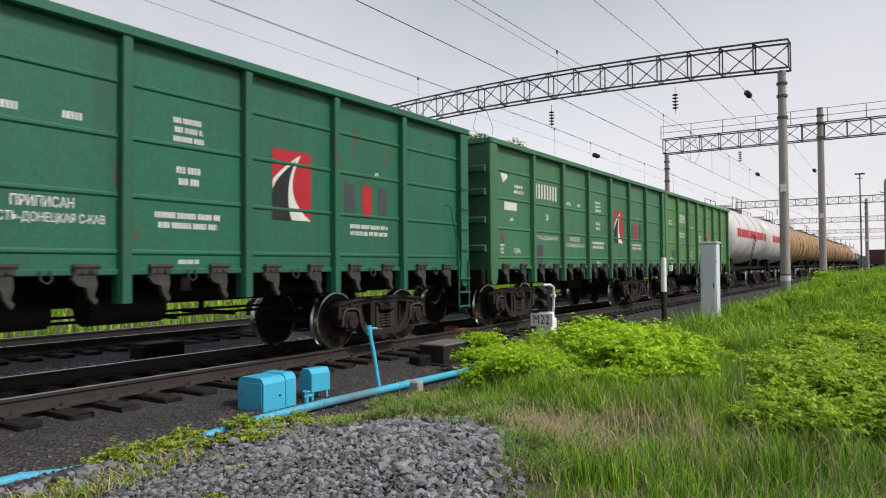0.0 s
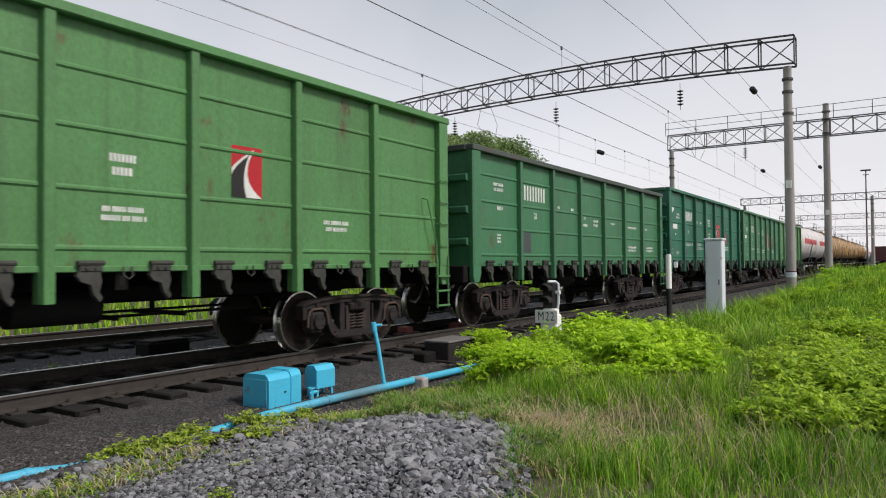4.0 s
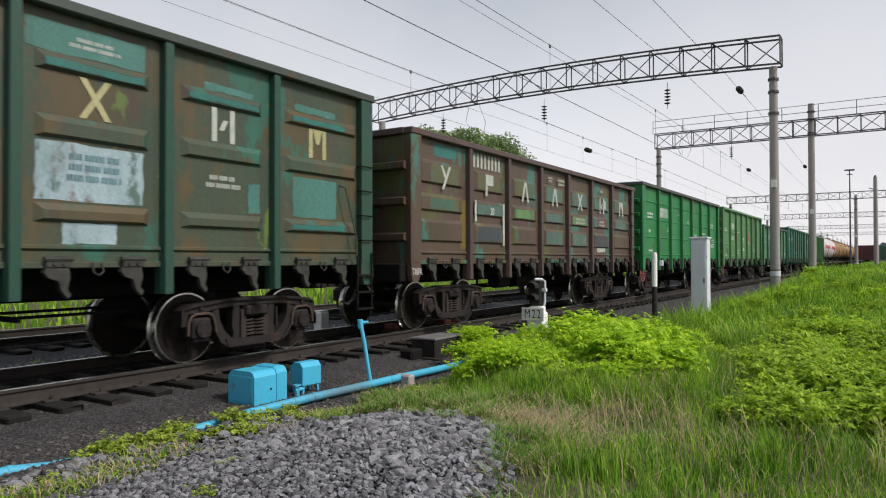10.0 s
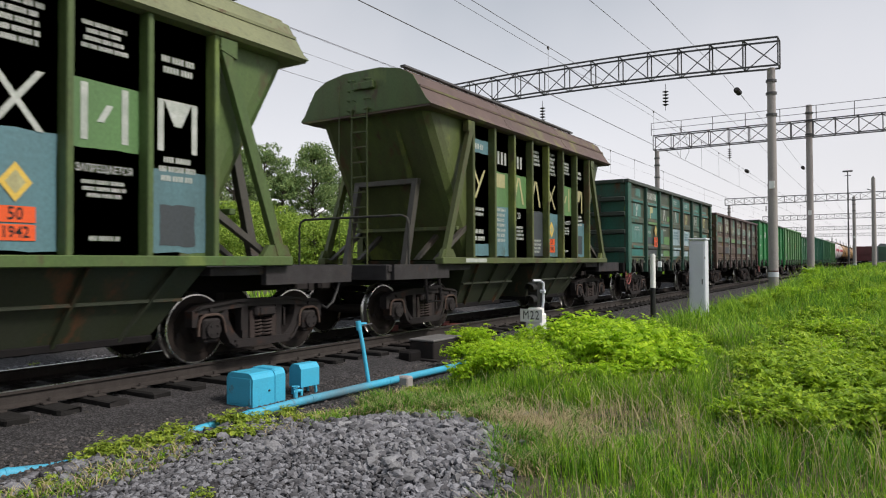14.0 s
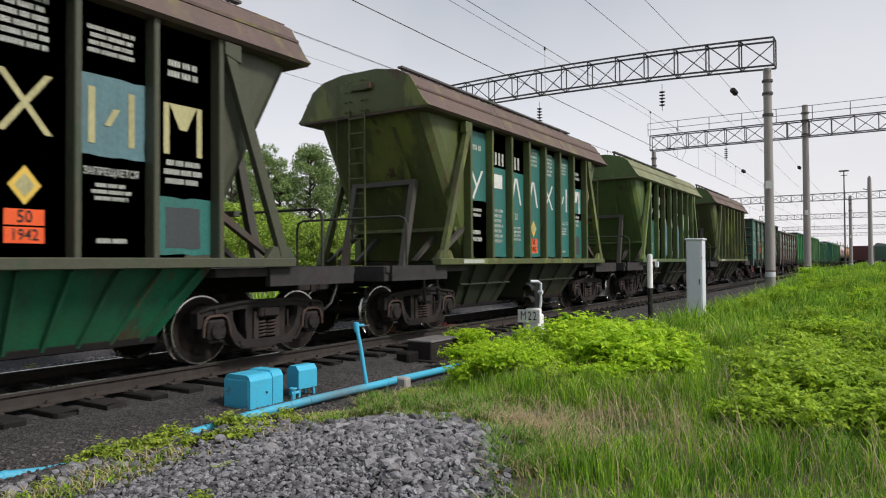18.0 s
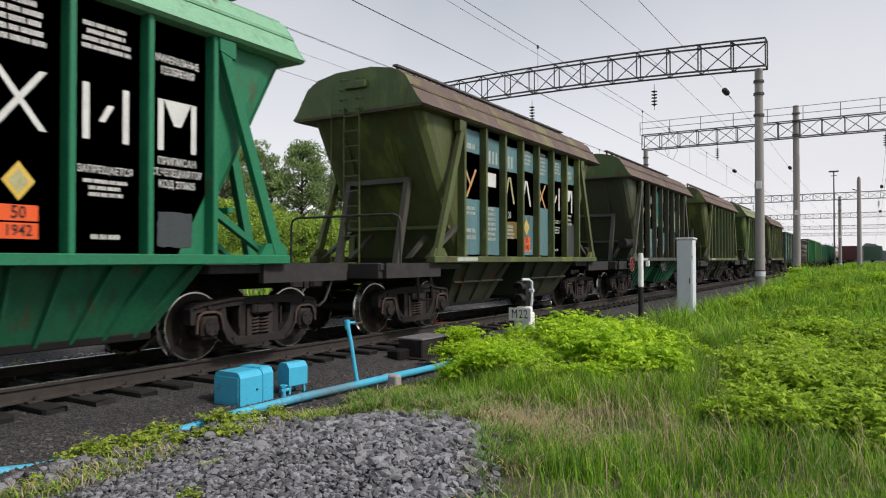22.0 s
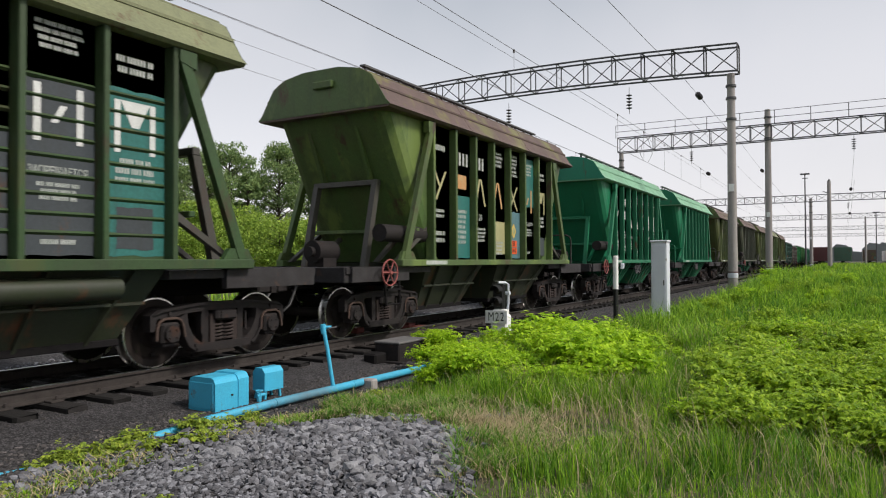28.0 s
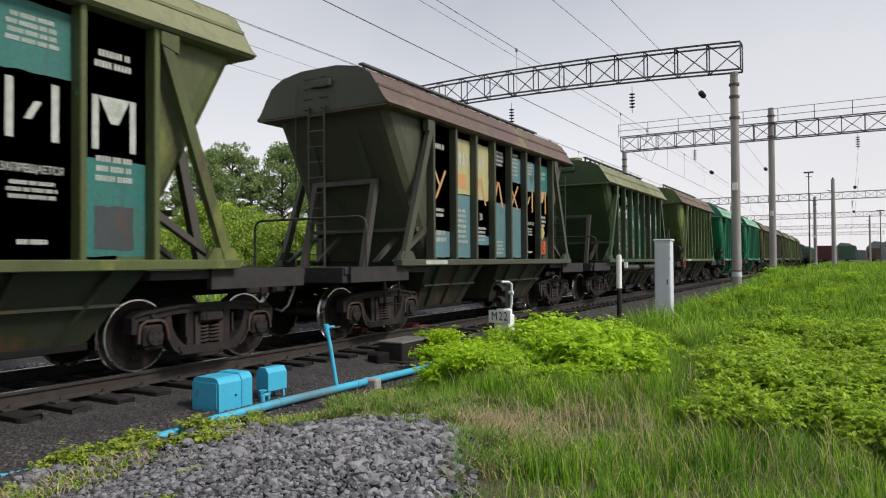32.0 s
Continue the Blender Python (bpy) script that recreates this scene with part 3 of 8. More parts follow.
def bogie_meshes():
    out = {}
    # cast side frame: long top bar, raking legs, columns beside the springs, with open windows between them
    g = Geo()
    y0, y1 = -1.11, -0.95
    g.ext([(-1.22, 0.52), (-1.22, 0.73), (-1.10, 0.80), (-0.50, 0.86), (0.50, 0.86), (1.10, 0.80), (1.22, 0.73), (1.22, 0.52),
           (1.15, 0.52), (1.12, 0.68), (0.74, 0.69), (0.66, 0.73), (0.30, 0.75), (-0.30, 0.75), (-0.66, 0.73), (-0.74, 0.69), (-1.12, 0.68), (-1.15, 0.52)], "y", y0, y1)
    for s in (-1, 1):
        g.ext([(s * 0.82, 0.70), (s * 0.64, 0.735), (s * 0.62, 0.58), (s * 0.55, 0.44), (s * 0.44, 0.33), (s * 0.38, 0.30), (s * 0.38, 0.19), (s * 0.50, 0.19), (s * 0.62, 0.27),
               (s * 0.71, 0.42), (s * 0.735, 0.58)], "y", y0, y1)
        g.ext([(s * 0.27, 0.22), (s * 0.38, 0.22), (s * 0.37, 0.40), (s * 0.38, 0.76), (s * 0.27, 0.76)], "y", y0 + 0.012, y1)
        # raised rims of the top bar, the raking leg and the window
        g.ext([(s * 0.735, 0.58), (s * 0.71, 0.42), (s * 0.62, 0.27), (s * 0.50, 0.19), (s * 0.48, 0.225), (s * 0.59, 0.30), (s * 0.68, 0.43), (s * 0.70, 0.58)], "y", y0 - 0.03, y0)
        g.ext([(s * 0.39, 0.44), (s * 0.42, 0.42), (s * 0.42, 0.70), (s * 0.39, 0.70)], "y", y0 - 0.018, y0)
    g.ext([(-0.52, 0.19), (-0.52, 0.30), (0.52, 0.30), (0.52, 0.19)], "y", y0 - 0.03, y1 + 0.02)
    g.ext([(-1.18, 0.735), (-1.08, 0.80), (-0.50, 0.862), (0.50, 0.862), (1.08, 0.80), (1.18, 0.735), (1.06, 0.765), (0.50, 0.825), (-0.50, 0.825), (-1.06, 0.765)], "y", y0 - 0.035, y0)
    for x in (-1.0, 1.0):
        g.cyl((x * 0.93, y0 - 0.03, 0.745), (x * 0.93, y0, 0.745), 0.03, n=8)
    out["side_frame"] = g.mesh("side_frame", M_BOGIE)
    helix = [(0.088 * math.cos(a * math.pi / 5), -1.05 + 0.088 * math.sin(a * math.pi / 5), 0.305 + 0.0049 * a) for a in range(56)]
    out["coil_spring"] = Geo().path(helix, 0.019, 6).mesh("coil_spring", M_SPRING, True)
    out["friction_wedge"] = Geo().ext([(-0.05, 0.30), (0.04, 0.30), (0.04, 0.66), (-0.02, 0.70), (-0.05, 0.66)], "y", -1.12, -0.98).mesh("friction_wedge", M_SPRING)
    # tube along the adapter arch that draws its lit edge
    arc = [(-0.215, -1.135, 0.40), (-0.205, -1.135, 0.56), (-0.17, -1.135, 0.64), (-0.10, -1.135, 0.675), (0.10, -1.135, 0.675), (0.17, -1.135, 0.64), (0.205, -1.135, 0.56), (0.23, -1.135, 0.42)]
    out["adapter"] = Geo().path(arc, 0.020, 6).mesh("adapter", M_ADAPTER, True)
    g = Geo().cbox(-0.145, 0.145, -1.15, -0.90, 0.34, 0.625, 0.03).cbox(-0.11, 0.11, -1.13, -0.92, 0.30, 0.36, 0.02)
    g.cyl((0, -1.19, 0.475), (0, -1.10, 0.475), 0.112, 0.125, 18)
    for a in range(4):
        t = math.pi / 4 + a * math.pi / 2
        g.cyl((0.075 * math.cos(t), -1.205, 0.475 + 0.075 * math.sin(t)), (0.075 * math.cos(t), -1.18, 0.475 + 0.075 * math.sin(t)), 0.014, n=6)
    out["axle_box"] = g.mesh("axle_box", M_BOGIE)
    g = Geo().cbox(-0.20, 0.20, -1.19, 1.19, 0.60, 0.745, 0.03).cbox(-0.13, 0.13, -1.21, -1.17, 0.62, 0.73, 0.01)
    g.box(-0.24, 0.24, -0.7, 0.7, 0.44, 0.64)
    g.cyl((0, 0, 0.74), (0, 0, 0.93), 0.16, n=16)
    for s in (-1, 1):
        g.box(s * 0.5 - 0.05, s * 0.5 + 0.05, -0.8, 0.8, 0.40, 0.47)
        for w in (-1, 1):
            g.box(s * 0.44 - 0.04, s * 0.44 + 0.04, w * 0.76 - 0.07, w * 0.76 + 0.07, 0.34, 0.66)
    out["bogie"] = g.mesh("bogie", M_BOGIE)
    return out


BOGIE = bogie_meshes()
AXLES = []  # every wheelset, to be turned in motions()


def add_bogies(w, pivot, middle=0.0):
    for s in (-1, 1):
        b = part("bogie", BOGIE["bogie"], None, w, "black cast-steel two-axle bogie", pose(middle + s * pivot, 0, 0))
        for side in (0, 180):
            part("side_frame", BOGIE["side_frame"], None, b, "", pose(0, 0, 0, 0, 0, side))
            for x in (-0.205, 0.205):
                part("friction_wedge", BOGIE["friction_wedge"], None, b, "", pose(0, 0, 0, 0, 0, side) @ pose(x, 0, 0))
            for x in (-0.098, 0.098):
                part("coil_spring", BOGIE["coil_spring"], None, b, "", pose(0, 0, 0, 0, 0, side) @ pose(x, 0, 0))
            for x in (-0.925, 0.925):
                part("axle_box", BOGIE["axle_box"], None, b, "", pose(x, 0, 0, 0, 0, side) if side == 0 else pose(x, 0, 0) @ pose(0, 0, 0, 0, 0, 180))
                if side == 0:
                    part("adapter", BOGIE["adapter"], None, b, "rusty bearing adapter arch, edge light put into its paler colour", pose(x, 0, 0))
        for x in (-0.925, 0.925):
            a = part("wheelset", WHEEL, None, b, "dark steel wheelset with bright treads", pose(x, 0, 0.475))
            AXLES.append((a, x))
            a.data = WHEELSET_ALL


def join_meshes(name, meshes):
    bm = bmesh.new()
    mats = []
    for me in meshes:
        k = len(bm.faces)
        bm.from_mesh(me)
        bm.faces.ensure_lookup_table()
        for f in bm.faces[k:]:
            f.material_index = len(mats)
        mats.append(me.materials[0])
    out = bpy.data.meshes.new(name)
    bm.to_mesh(out)
    bm.free()
    for m in mats:
        out.materials.append(m)
    return out


WHEELSET_ALL = join_meshes("wheelset", [WHEEL, TREAD, LUG])


def coupler_mesh():
    g = Geo().cbox(-0.55, 0.05, -0.09, 0.09, 0.92, 1.10, 0.02)
    g.cbox(0.02, 0.34, -0.17, 0.14, 0.88, 1.14, 0.03)
    g.ext([(0.30, -0.20), (0.46, -0.16), (0.46, -0.04), (0.34, 0.02), (0.30, 0.16)], "z", 0.88, 1.14)
    return g.mesh("coupler", M_BOGIE)


COUPLER = coupler_mesh()
g_ = Geo().path([(0, 0.32, 1.0), (0.10, 0.34, 0.85), (0.22, 0.35, 0.66), (0.38, 0.34, 0.56), (0.50, 0.33, 0.62)], 0.028, 8)
HOSE = g_.mesh("brake_hose", M_BLACK, True)


def handwheel_mesh(r, material, name="handwheel"):
    g = Geo().ring((0, 0, 0), "y", r, 0.018, 24, 6)
    for i in range(6):
        a = i * math.pi / 3
        g.cyl((0, 0, 0), (r * math.cos(a), 0, r * math.sin(a)), 0.014, n=5)
    g.cyl((0, -0.04, 0), (0, 0.12, 0), 0.04, n=10)
    return g.mesh(name, material)


WHEEL_RED = handwheel_mesh(0.27, M_FADED_RED)
WHEEL_GREY = handwheel_mesh(0.19, M_STEEL)


def end_gear(w, half):
    """Couplers and hoses of both ends; half is the distance from the middle to the headstock."""
    for s in (0, 180):
        part("coupler", COUPLER, None, w, "rusty automatic coupler", pose(0, 0, 0, 0, 0, s) @ pose(half, 0, 0))
        part("brake_hose", HOSE, None, w, "black rubber brake hose", pose(0, 0, 0, 0, 0, s) @ pose(half, 0, 0))


# ---- open gondola wagon ----
POSTS = (-4.325, -2.595, -0.865, 0.865, 2.595, 4.325)
GH = 6.45  # half length of the body
SKIN = -1.47


def side_profile(zt, ridges, depth):
    """Cross-section of a side wall with rolled horizontal ridges, as a closed outline (y, z)."""
    z0 = 1.36
    out = [(SKIN, z0)]
    for r in ridges:
        out += [(SKIN, r - 0.035), (SKIN - depth, r - 0.012), (SKIN - depth, r + 0.012), (SKIN, r + 0.035)]
    out += [(SKIN, zt - 0.1), (SKIN + 0.05, zt - 0.1), (SKIN + 0.05, z0)]
    return out


GON = {}


def gondola_shared(zt):
    """Meshes that gondolas of one height share, by material."""
    if zt in GON:
        return GON[zt]
    d = {}
    g = Geo()
    c = Geo().ext([(-0.075, -1.46), (-0.06, -1.565), (-0.05, -1.575), (0.05, -1.575), (0.06, -1.565), (0.075, -1.46)], "z", 1.36, zt - 0.12)
    c.ext([(-0.08, -1.40), (-0.075, -1.50), (-0.055, -1.575), (0.055, -1.575), (0.075, -1.50), (0.08, -1.40)], "z", 0.985, 1.36)
    d["side_post"] = c
    c = Geo().ext([(0, SKIN + 0.02), (0, -1.56), (0.05, -1.58), (0.30, -1.58), (0.30, -1.46), (0.12, SKIN + 0.02)], "z", 1.34, zt - 0.1)
    c.ext([(0, 1.34), (0, 1.10), (0.05, 0.98), (0.22, 0.98), (0.30, 1.16), (0.30, 1.34)], "y", -1.57, -1.47)
    d["corner_post"] = c
    d["hatch_bracket"] = Geo().ext([(-0.13, 1.32), (0.10, 1.32), (0.12, 1.20), (0.09, 1.08), (0.13, 1.03), (0.10, 0.98), (0.03, 1.06), (0.0, 1.17), (-0.10, 1.20), (-0.15, 1.26)], "y", -1.54, -1.47)
    c = Geo().cbox(-0.13, 0.13, -1.55, -1.46, 1.30, 1.385, 0.015)
    c.cyl((-0.15, -1.535, 1.40), (0.15, -1.535, 1.40), 0.028, n=8)
    c.cyl((-0.05, -1.57, 1.345), (-0.05, -1.54, 1.345), 0.02, n=6)
    c.cyl((0.05, -1.57, 1.345), (0.05, -1.54, 1.345), 0.02, n=6)
    d["hinge"] = c
    d["tie_loop"] = Geo().path([(-0.05, -1.53, 1.36), (-0.055, -1.55, 1.26), (0, -1.56, 1.22), (0.055, -1.55, 1.26), (0.05, -1.53, 1.36)], 0.011, 6)
    GON[zt] = d
    return d


UG = {}


def underframe(w, half, body_half):
    """Dark centre sill, cross bearers, hatches and brake gear."""
    key = round(half, 2)
    if key not in UG:
        a = (Geo().cbox(-half, half, -0.28, 0.28, 0.92, 1.28, 0.02).mesh("centre_sill", M_UNDER), Geo().box(-0.07, 0.07, -1.45, 1.45, 1.10, 1.30).mesh("cross_bearer", M_UNDER),
             Geo().cbox(-0.16, 0.16, -1.44, 1.44, 0.98, 1.32, 0.02).mesh("headstock", M_UNDER))
        g = Geo().cyl((-0.9, -0.7, 0.88), (0.1, -0.7, 0.88), 0.19, n=16).cyl((-1.9, -0.75, 0.86), (-1.35, -0.75, 0.86), 0.16, n=16)
        g.box(-1.0, -0.9, -0.75, -0.65, 0.9, 1.2).box(0.0, 0.1, -0.75, -0.65, 0.9, 1.2)
        b = g.mesh("brake_cylinder", M_UNDER, True)
        g = Geo()
        for y, z in ((-0.35, 0.72), (0.30, 0.74)):
            g.cyl((-2.9, y, z), (2.9, y + 0.06, z), 0.022, n=6)
        for x in (-1.4, 1.3, 0.35):
            g.box(x - 0.02, x + 0.02, -0.75, 0.45, 0.70, 0.76)
            g.box(x - 0.03, x + 0.03, -0.02, 0.02, 0.72, 0.95)
        g.cyl((-half + 0.5, 0.62, 0.86), (half - 0.5, 0.62, 0.86), 0.02, n=6)
        c = g.mesh("brake_rigging", M_UNDER)
        UG[key] = (a, b, c)
    a, b, c = UG[key]
    part("centre_sill", a[0], None, w, "black grimy centre sill")
    for x in (*POSTS, -0.02):
        part("cross_bearer", a[1], None, w, "", pose(x, 0, 0))
    for s in (-1, 1):
        part("headstock", a[2], None, w, "", pose(s * body_half, 0, 0))
    part("brake_cylinder", b, None, w, "black brake cylinder and reservoir")
    part("brake_rigging", c, None, w)


CACHE = {}


def shared(key, geo, material, smooth=False):
    """One mesh for a geometry and a material, made once."""
    k = (key, material.name)
    if k not in CACHE:
        CACHE[k] = geo().mesh(key, material, smooth) if callable(geo) else geo.mesh(key, material, smooth)
    return CACHE[k]


def gondola(paint_mat, zt, label, old=False, marks=None, post_mat=None, brake=False, rim=None, end_mat=None):
    w = thing("gondola_wagon", label, "freight wagon", "wagons of the freight train")
    d = gondola_shared(zt)
    post_mat = post_mat or paint_mat
    corner_mat, beam_mat, end_mat = (end_mat, M_RIM, end_mat) if end_mat else (paint_mat,) * 3
    tag = "%d" % round(zt * 100)
    ridges = (1.56, 2.20, 2.86, 3.48) if zt > 4 else (1.54, 2.10, 2.66, 3.22)

    def side():
        g = Geo()
        if not old:
            g.ext(side_profile(zt, ridges, 0.018), "x", -GH, GH)
        else:
            g.ext(side_profile(zt, (1.52,), 0.03), "x", -GH, GH)
        return g
    wall = shared("side_wall%s%s" % (tag, "o" if old else ""), side, paint_mat)
    for s in (0, 180):
        r = pose(0, 0, 0, 0, 0, s)
        part("side_wall", wall, None, w, "", r)
        for x in POSTS:
            part("side_post", shared("side_post" + tag, d["side_post"], post_mat), None, w, "", r @ pose(x, 0, 0))
        part("corner_post", shared("corner_post" + tag, d["corner_post"], corner_mat), None, w, "", r @ pose(-GH, 0, 0))
        mirror = CACHE.get(("corner_post_m" + tag, post_mat.name))
        if mirror is None:
            gm = Geo()
            gm.add([(-x, y, z) for x, y, z in d["corner_post"].v], d["corner_post"].f)
            mirror = shared("corner_post_m" + tag, gm, post_mat)
        part("corner_post", mirror, None, w, "", r @ pose(GH, 0, 0))
        part("top_rail", shared("top_rail" + tag, lambda: Geo().cbox(-GH - 0.02, GH + 0.02, -1.60, -1.42, zt - 0.12, zt, 0.015), rim or post_mat), None, w, "", r)
        part("side_sill", shared("side_sill", lambda: Geo().cbox(-GH, GH, -1.50, -1.40, 1.30, 1.372, 0.01), paint_mat), None, w, "", r)
        for i in range(7):
            xm = (-GH + POSTS[0]) / 2 + 0.1 if i == 0 else (GH + POSTS[5]) / 2 - 0.1 if i == 6 else (POSTS[i - 1] + POSTS[i]) / 2
            for dx in (-0.42, 0.42):
                part("hatch_bracket", shared("hatch_bracket", d["hatch_bracket"], M_GRIME), None, w, "", r @ pose(xm + dx, 0, 0))
                part("hinge", shared("hinge", d["hinge"], M_GRIME), None, w, "", r @ pose(xm + dx, 0, 0))
            part("tie_loop", shared("tie_loop", d["tie_loop"], M_GRIME), None, w, "", r @ pose(xm, 0, 0))
    # end walls with deep horizontal beams
    zs = (1.75, 2.35, 2.95, 3.45) if zt > 4 else (1.8, 2.45, 3.1)
    for s in (0, 180):
        r = pose(0, 0, 0, 0, 0, s)
        part("end_wall", shared("end_wall" + tag, lambda: Geo().box(-GH + 0.02, -GH + 0.07, -1.46, 1.46, 1.30, zt - 0.1), end_mat), None, w, "", r)
        part("end_rail", shared("end_rail" + tag, lambda: Geo().cbox(-GH - 0.05, -GH + 0.10, -1.42, 1.42, zt - 0.12, zt, 0.012), rim or post_mat), None, w, "", r)
        for z in zs:
            part("end_beam", shared("end_beam", lambda: Geo().ext([(-GH + 0.02, -0.09), (-GH - 0.09, -0.05), (-GH - 0.09, 0.05), (-GH + 0.02, 0.09)], "y", -1.46, 1.46), beam_mat), None, w, "", r @ pose(0, 0, z))
        for y in (-0.55, 0.55):
            part("end_stiffener", shared("end_stiffener" + tag, lambda: Geo().box(-GH - 0.06, -GH + 0.02, -0.07, 0.07, 1.3, zt - 0.5), beam_mat), None, w, "", r @ pose(0, y, 0))
    floor = shared("wagon_floor", lambda: Geo().box(-GH + 0.08, GH - 0.08, -1.41, 1.41, 1.335, 1.36), M_UNDER)
    part("wagon_floor", floor, None, w)
    if old:
        def boss(x0, x1, z0, z1):
            y = SKIN
            return Geo().add([(x0, y + 0.01, z0), (x1, y + 0.01, z0), (x1, y + 0.01, z1), (x0, y + 0.01, z1),
                              (x0 + 0.1, y - 0.05, z0 + 0.04), (x1 - 0.1, y - 0.05, z0 + 0.04), (x1 - 0.1, y - 0.05, z1 - 0.09), (x0 + 0.1, y - 0.05, z1 - 0.09)],
                             [(4, 5, 6, 7), (0, 1, 5, 4), (1, 2, 6, 5), (2, 3, 7, 6), (3, 0, 4, 7)])
        for i in range(7):
            x0 = (-GH + 0.32 if i == 0 else POSTS[i - 1] + 0.2)
            x1 = (GH - 0.32 if i == 6 else POSTS[i] - 0.2)
            for z0, z1 in (((1.78, 2.00), (2.66, 2.92), (3.36, 3.58)) if zt > 4 else ((1.72, 2.18), (2.30, 2.66), (2.82, 3.30))):
                for turn in (0, 180):
                    part("side_pressing", shared("pressing%d%.2f" % (i, z0) + tag, lambda: boss(x0, x1, z0, z1), paint_mat), None, w, "", pose(0, 0, 0, 0, 0, turn))
    # ladder at the leading end and a step
    def ladder():
        g = Geo()
        for x in (6.02, 6.38):
            g.cyl((x, -1.60, 0.55), (x, -1.60, 1.5), 0.016, n=6)
        for z in (0.58, 0.85, 1.12):
            g.box(6.0, 6.4, -1.63, -1.57, z, z + 0.03)
        return g
    hold = shared("handhold", lambda: Geo().path([(6.12, -1.5, 0), (6.12, -1.62, 0), (6.36, -1.62, 0), (6.36, -1.5, 0)], 0.012, 5), M_UNDER if old else paint_mat)
    for z in (1.7, 2.1, 2.5, 2.9):
        part("handhold", hold, None, w, "", pose(0, 0, z))
    part("ladder", shared("ladder", ladder, M_UNDER if old else paint_mat), None, w, "steel step ladder")
    def lever():
        return Geo().path([(5.72, -1.49, 2.55), (5.72, -1.60, 2.52), (5.98, -1.61, 1.75), (6.0, -1.60, 1.45)], 0.014, 6)
    part("release_lever", shared("release_lever", lever, paint_mat), None, w)
    underframe(w, 6.35, GH)
    end_gear(w, 6.4)
    add_bogies(w, 4.325)
    if brake:
        part("handwheel", WHEEL_RED, None, w, "faded red brake handwheel", pose(-6.2, -1.47, 0.88))
        part("handwheel_bracket", shared("gondola_bracket", lambda: Geo().box(-6.25, -6.15, -1.40, -1.28, 0.80, 1.25), M_UNDER), None, w)
    if marks:
        marks(w)
    return w


Y1 = SKIN - 0.005
Y2 = SKIN - 0.056
BAYX = [(-GH + 0.32 + POSTS[0]) / 2] + [(POSTS[i] + POSTS[i + 1]) / 2 for i in range(5)] + [(GH - 0.32 + POSTS[5]) / 2]


def text_part(w, text, x, z, size, material=None, y=None, squeeze=0.75):
    return part("stencil", lettering(text, size, material or M_WHITE, squeeze), None, w, "white stencilled lettering", pose(x, Y1 if y is None else y, z))


def patch(w, x0, x1, z0, z1, material, y=None, rng=None):
    """A repainted patch with a ragged outline."""
    rng = rng or random.Random(round(x0 * 100 + z0 * 1000))
    y = Y1 + 0.002 if y is None else y
    pts = []
    n = 6
    j = 0.012
    for i in range(n):
        pts.append((x0 + (x1 - x0) * i / n + rng.uniform(-j, j) * 0.5, z0 + rng.uniform(-j, j)))
    for i in range(n):
        pts.append((x1 + rng.uniform(-j, j), z0 + (z1 - z0) * i / n))
    for i in range(n):
        pts.append((x1 - (x1 - x0) * i / n, z1 + rng.uniform(-j, j)))
    for i in range(n):
        pts.append((x0 + rng.uniform(-j, j), z1 - (z1 - z0) * i / n))
    g = Geo().add([(a, y, b) for a, b in pts], [tuple(range(len(pts)))])
    return part("paint_patch", g, material, w, "repainted patch")


def bars_part(w, specs, seed, material=None, y=None):
    rng = random.Random(seed)
    for x, z, ww, h, rows in specs:
        g = sgn_bars(Geo(), x, z, ww, h, rows, rng, Y1 if y is None else y)
        tagged(part("stencil", g, material or M_WHITE, w, "small white stencilled lines"), kind="stuff")


def number_part(w, x, z, ww, h, count=8, material=None, y=None):
    g = Geo()
    block_row(g, x, z, ww, h, count, Y1 if y is None else y)
    return tagged(part("stencil", g, material or M_WHITE, w, "row of plain white blocks"), kind="stuff")


def emblem(w, x, z, s):
    """Red square with a black horn-shaped field edged in white."""
    h = 0.75 * s
    g = Geo().quad((x - h, Y1, z - s), (x + h, Y1, z - s), (x + h, Y1, z + s), (x - h, Y1, z + s))
    part("emblem", g, M_RED, w, "red square emblem")
    for white, m, yy in ((True, M_WHITE, Y1 - 0.003), (False, M_BLACK, Y1 - 0.006)):
        p, q = [], []
        for i in range(13):
            u = i / 12 * (0.95 if white else 0.87)
            left = -1.0 + 1.25 * (max(0.0, u - 0.42) / 0.45) ** 1.5 - (0.20 if white and u > 0.42 else 0.0)
            right = -0.05 - u + 1.45 * u * u
            if white:
                right += 0.14 + 0.90 * (1 - u) ** 4
            left, right = max(-1.0, min(left, right - 0.01)), min(1.0, right)
            p.append((x + h * left, yy, z + s * (2 * u - 1)))
            q.append((x + h * right, yy, z + s * (2 * u - 1)))
        g = Geo().add(p + q, [(i, i + 1, 14 + i, 13 + i) for i in range(12)])
        part("emblem_band", g, m, w, "curved field of the emblem")


# ---- markings of the gondolas ----
def block_or(x):
    g = Geo()
    block_row(g, x, 2.45, 0.30, 0.50, 1, Y1, 0.8)
    return g


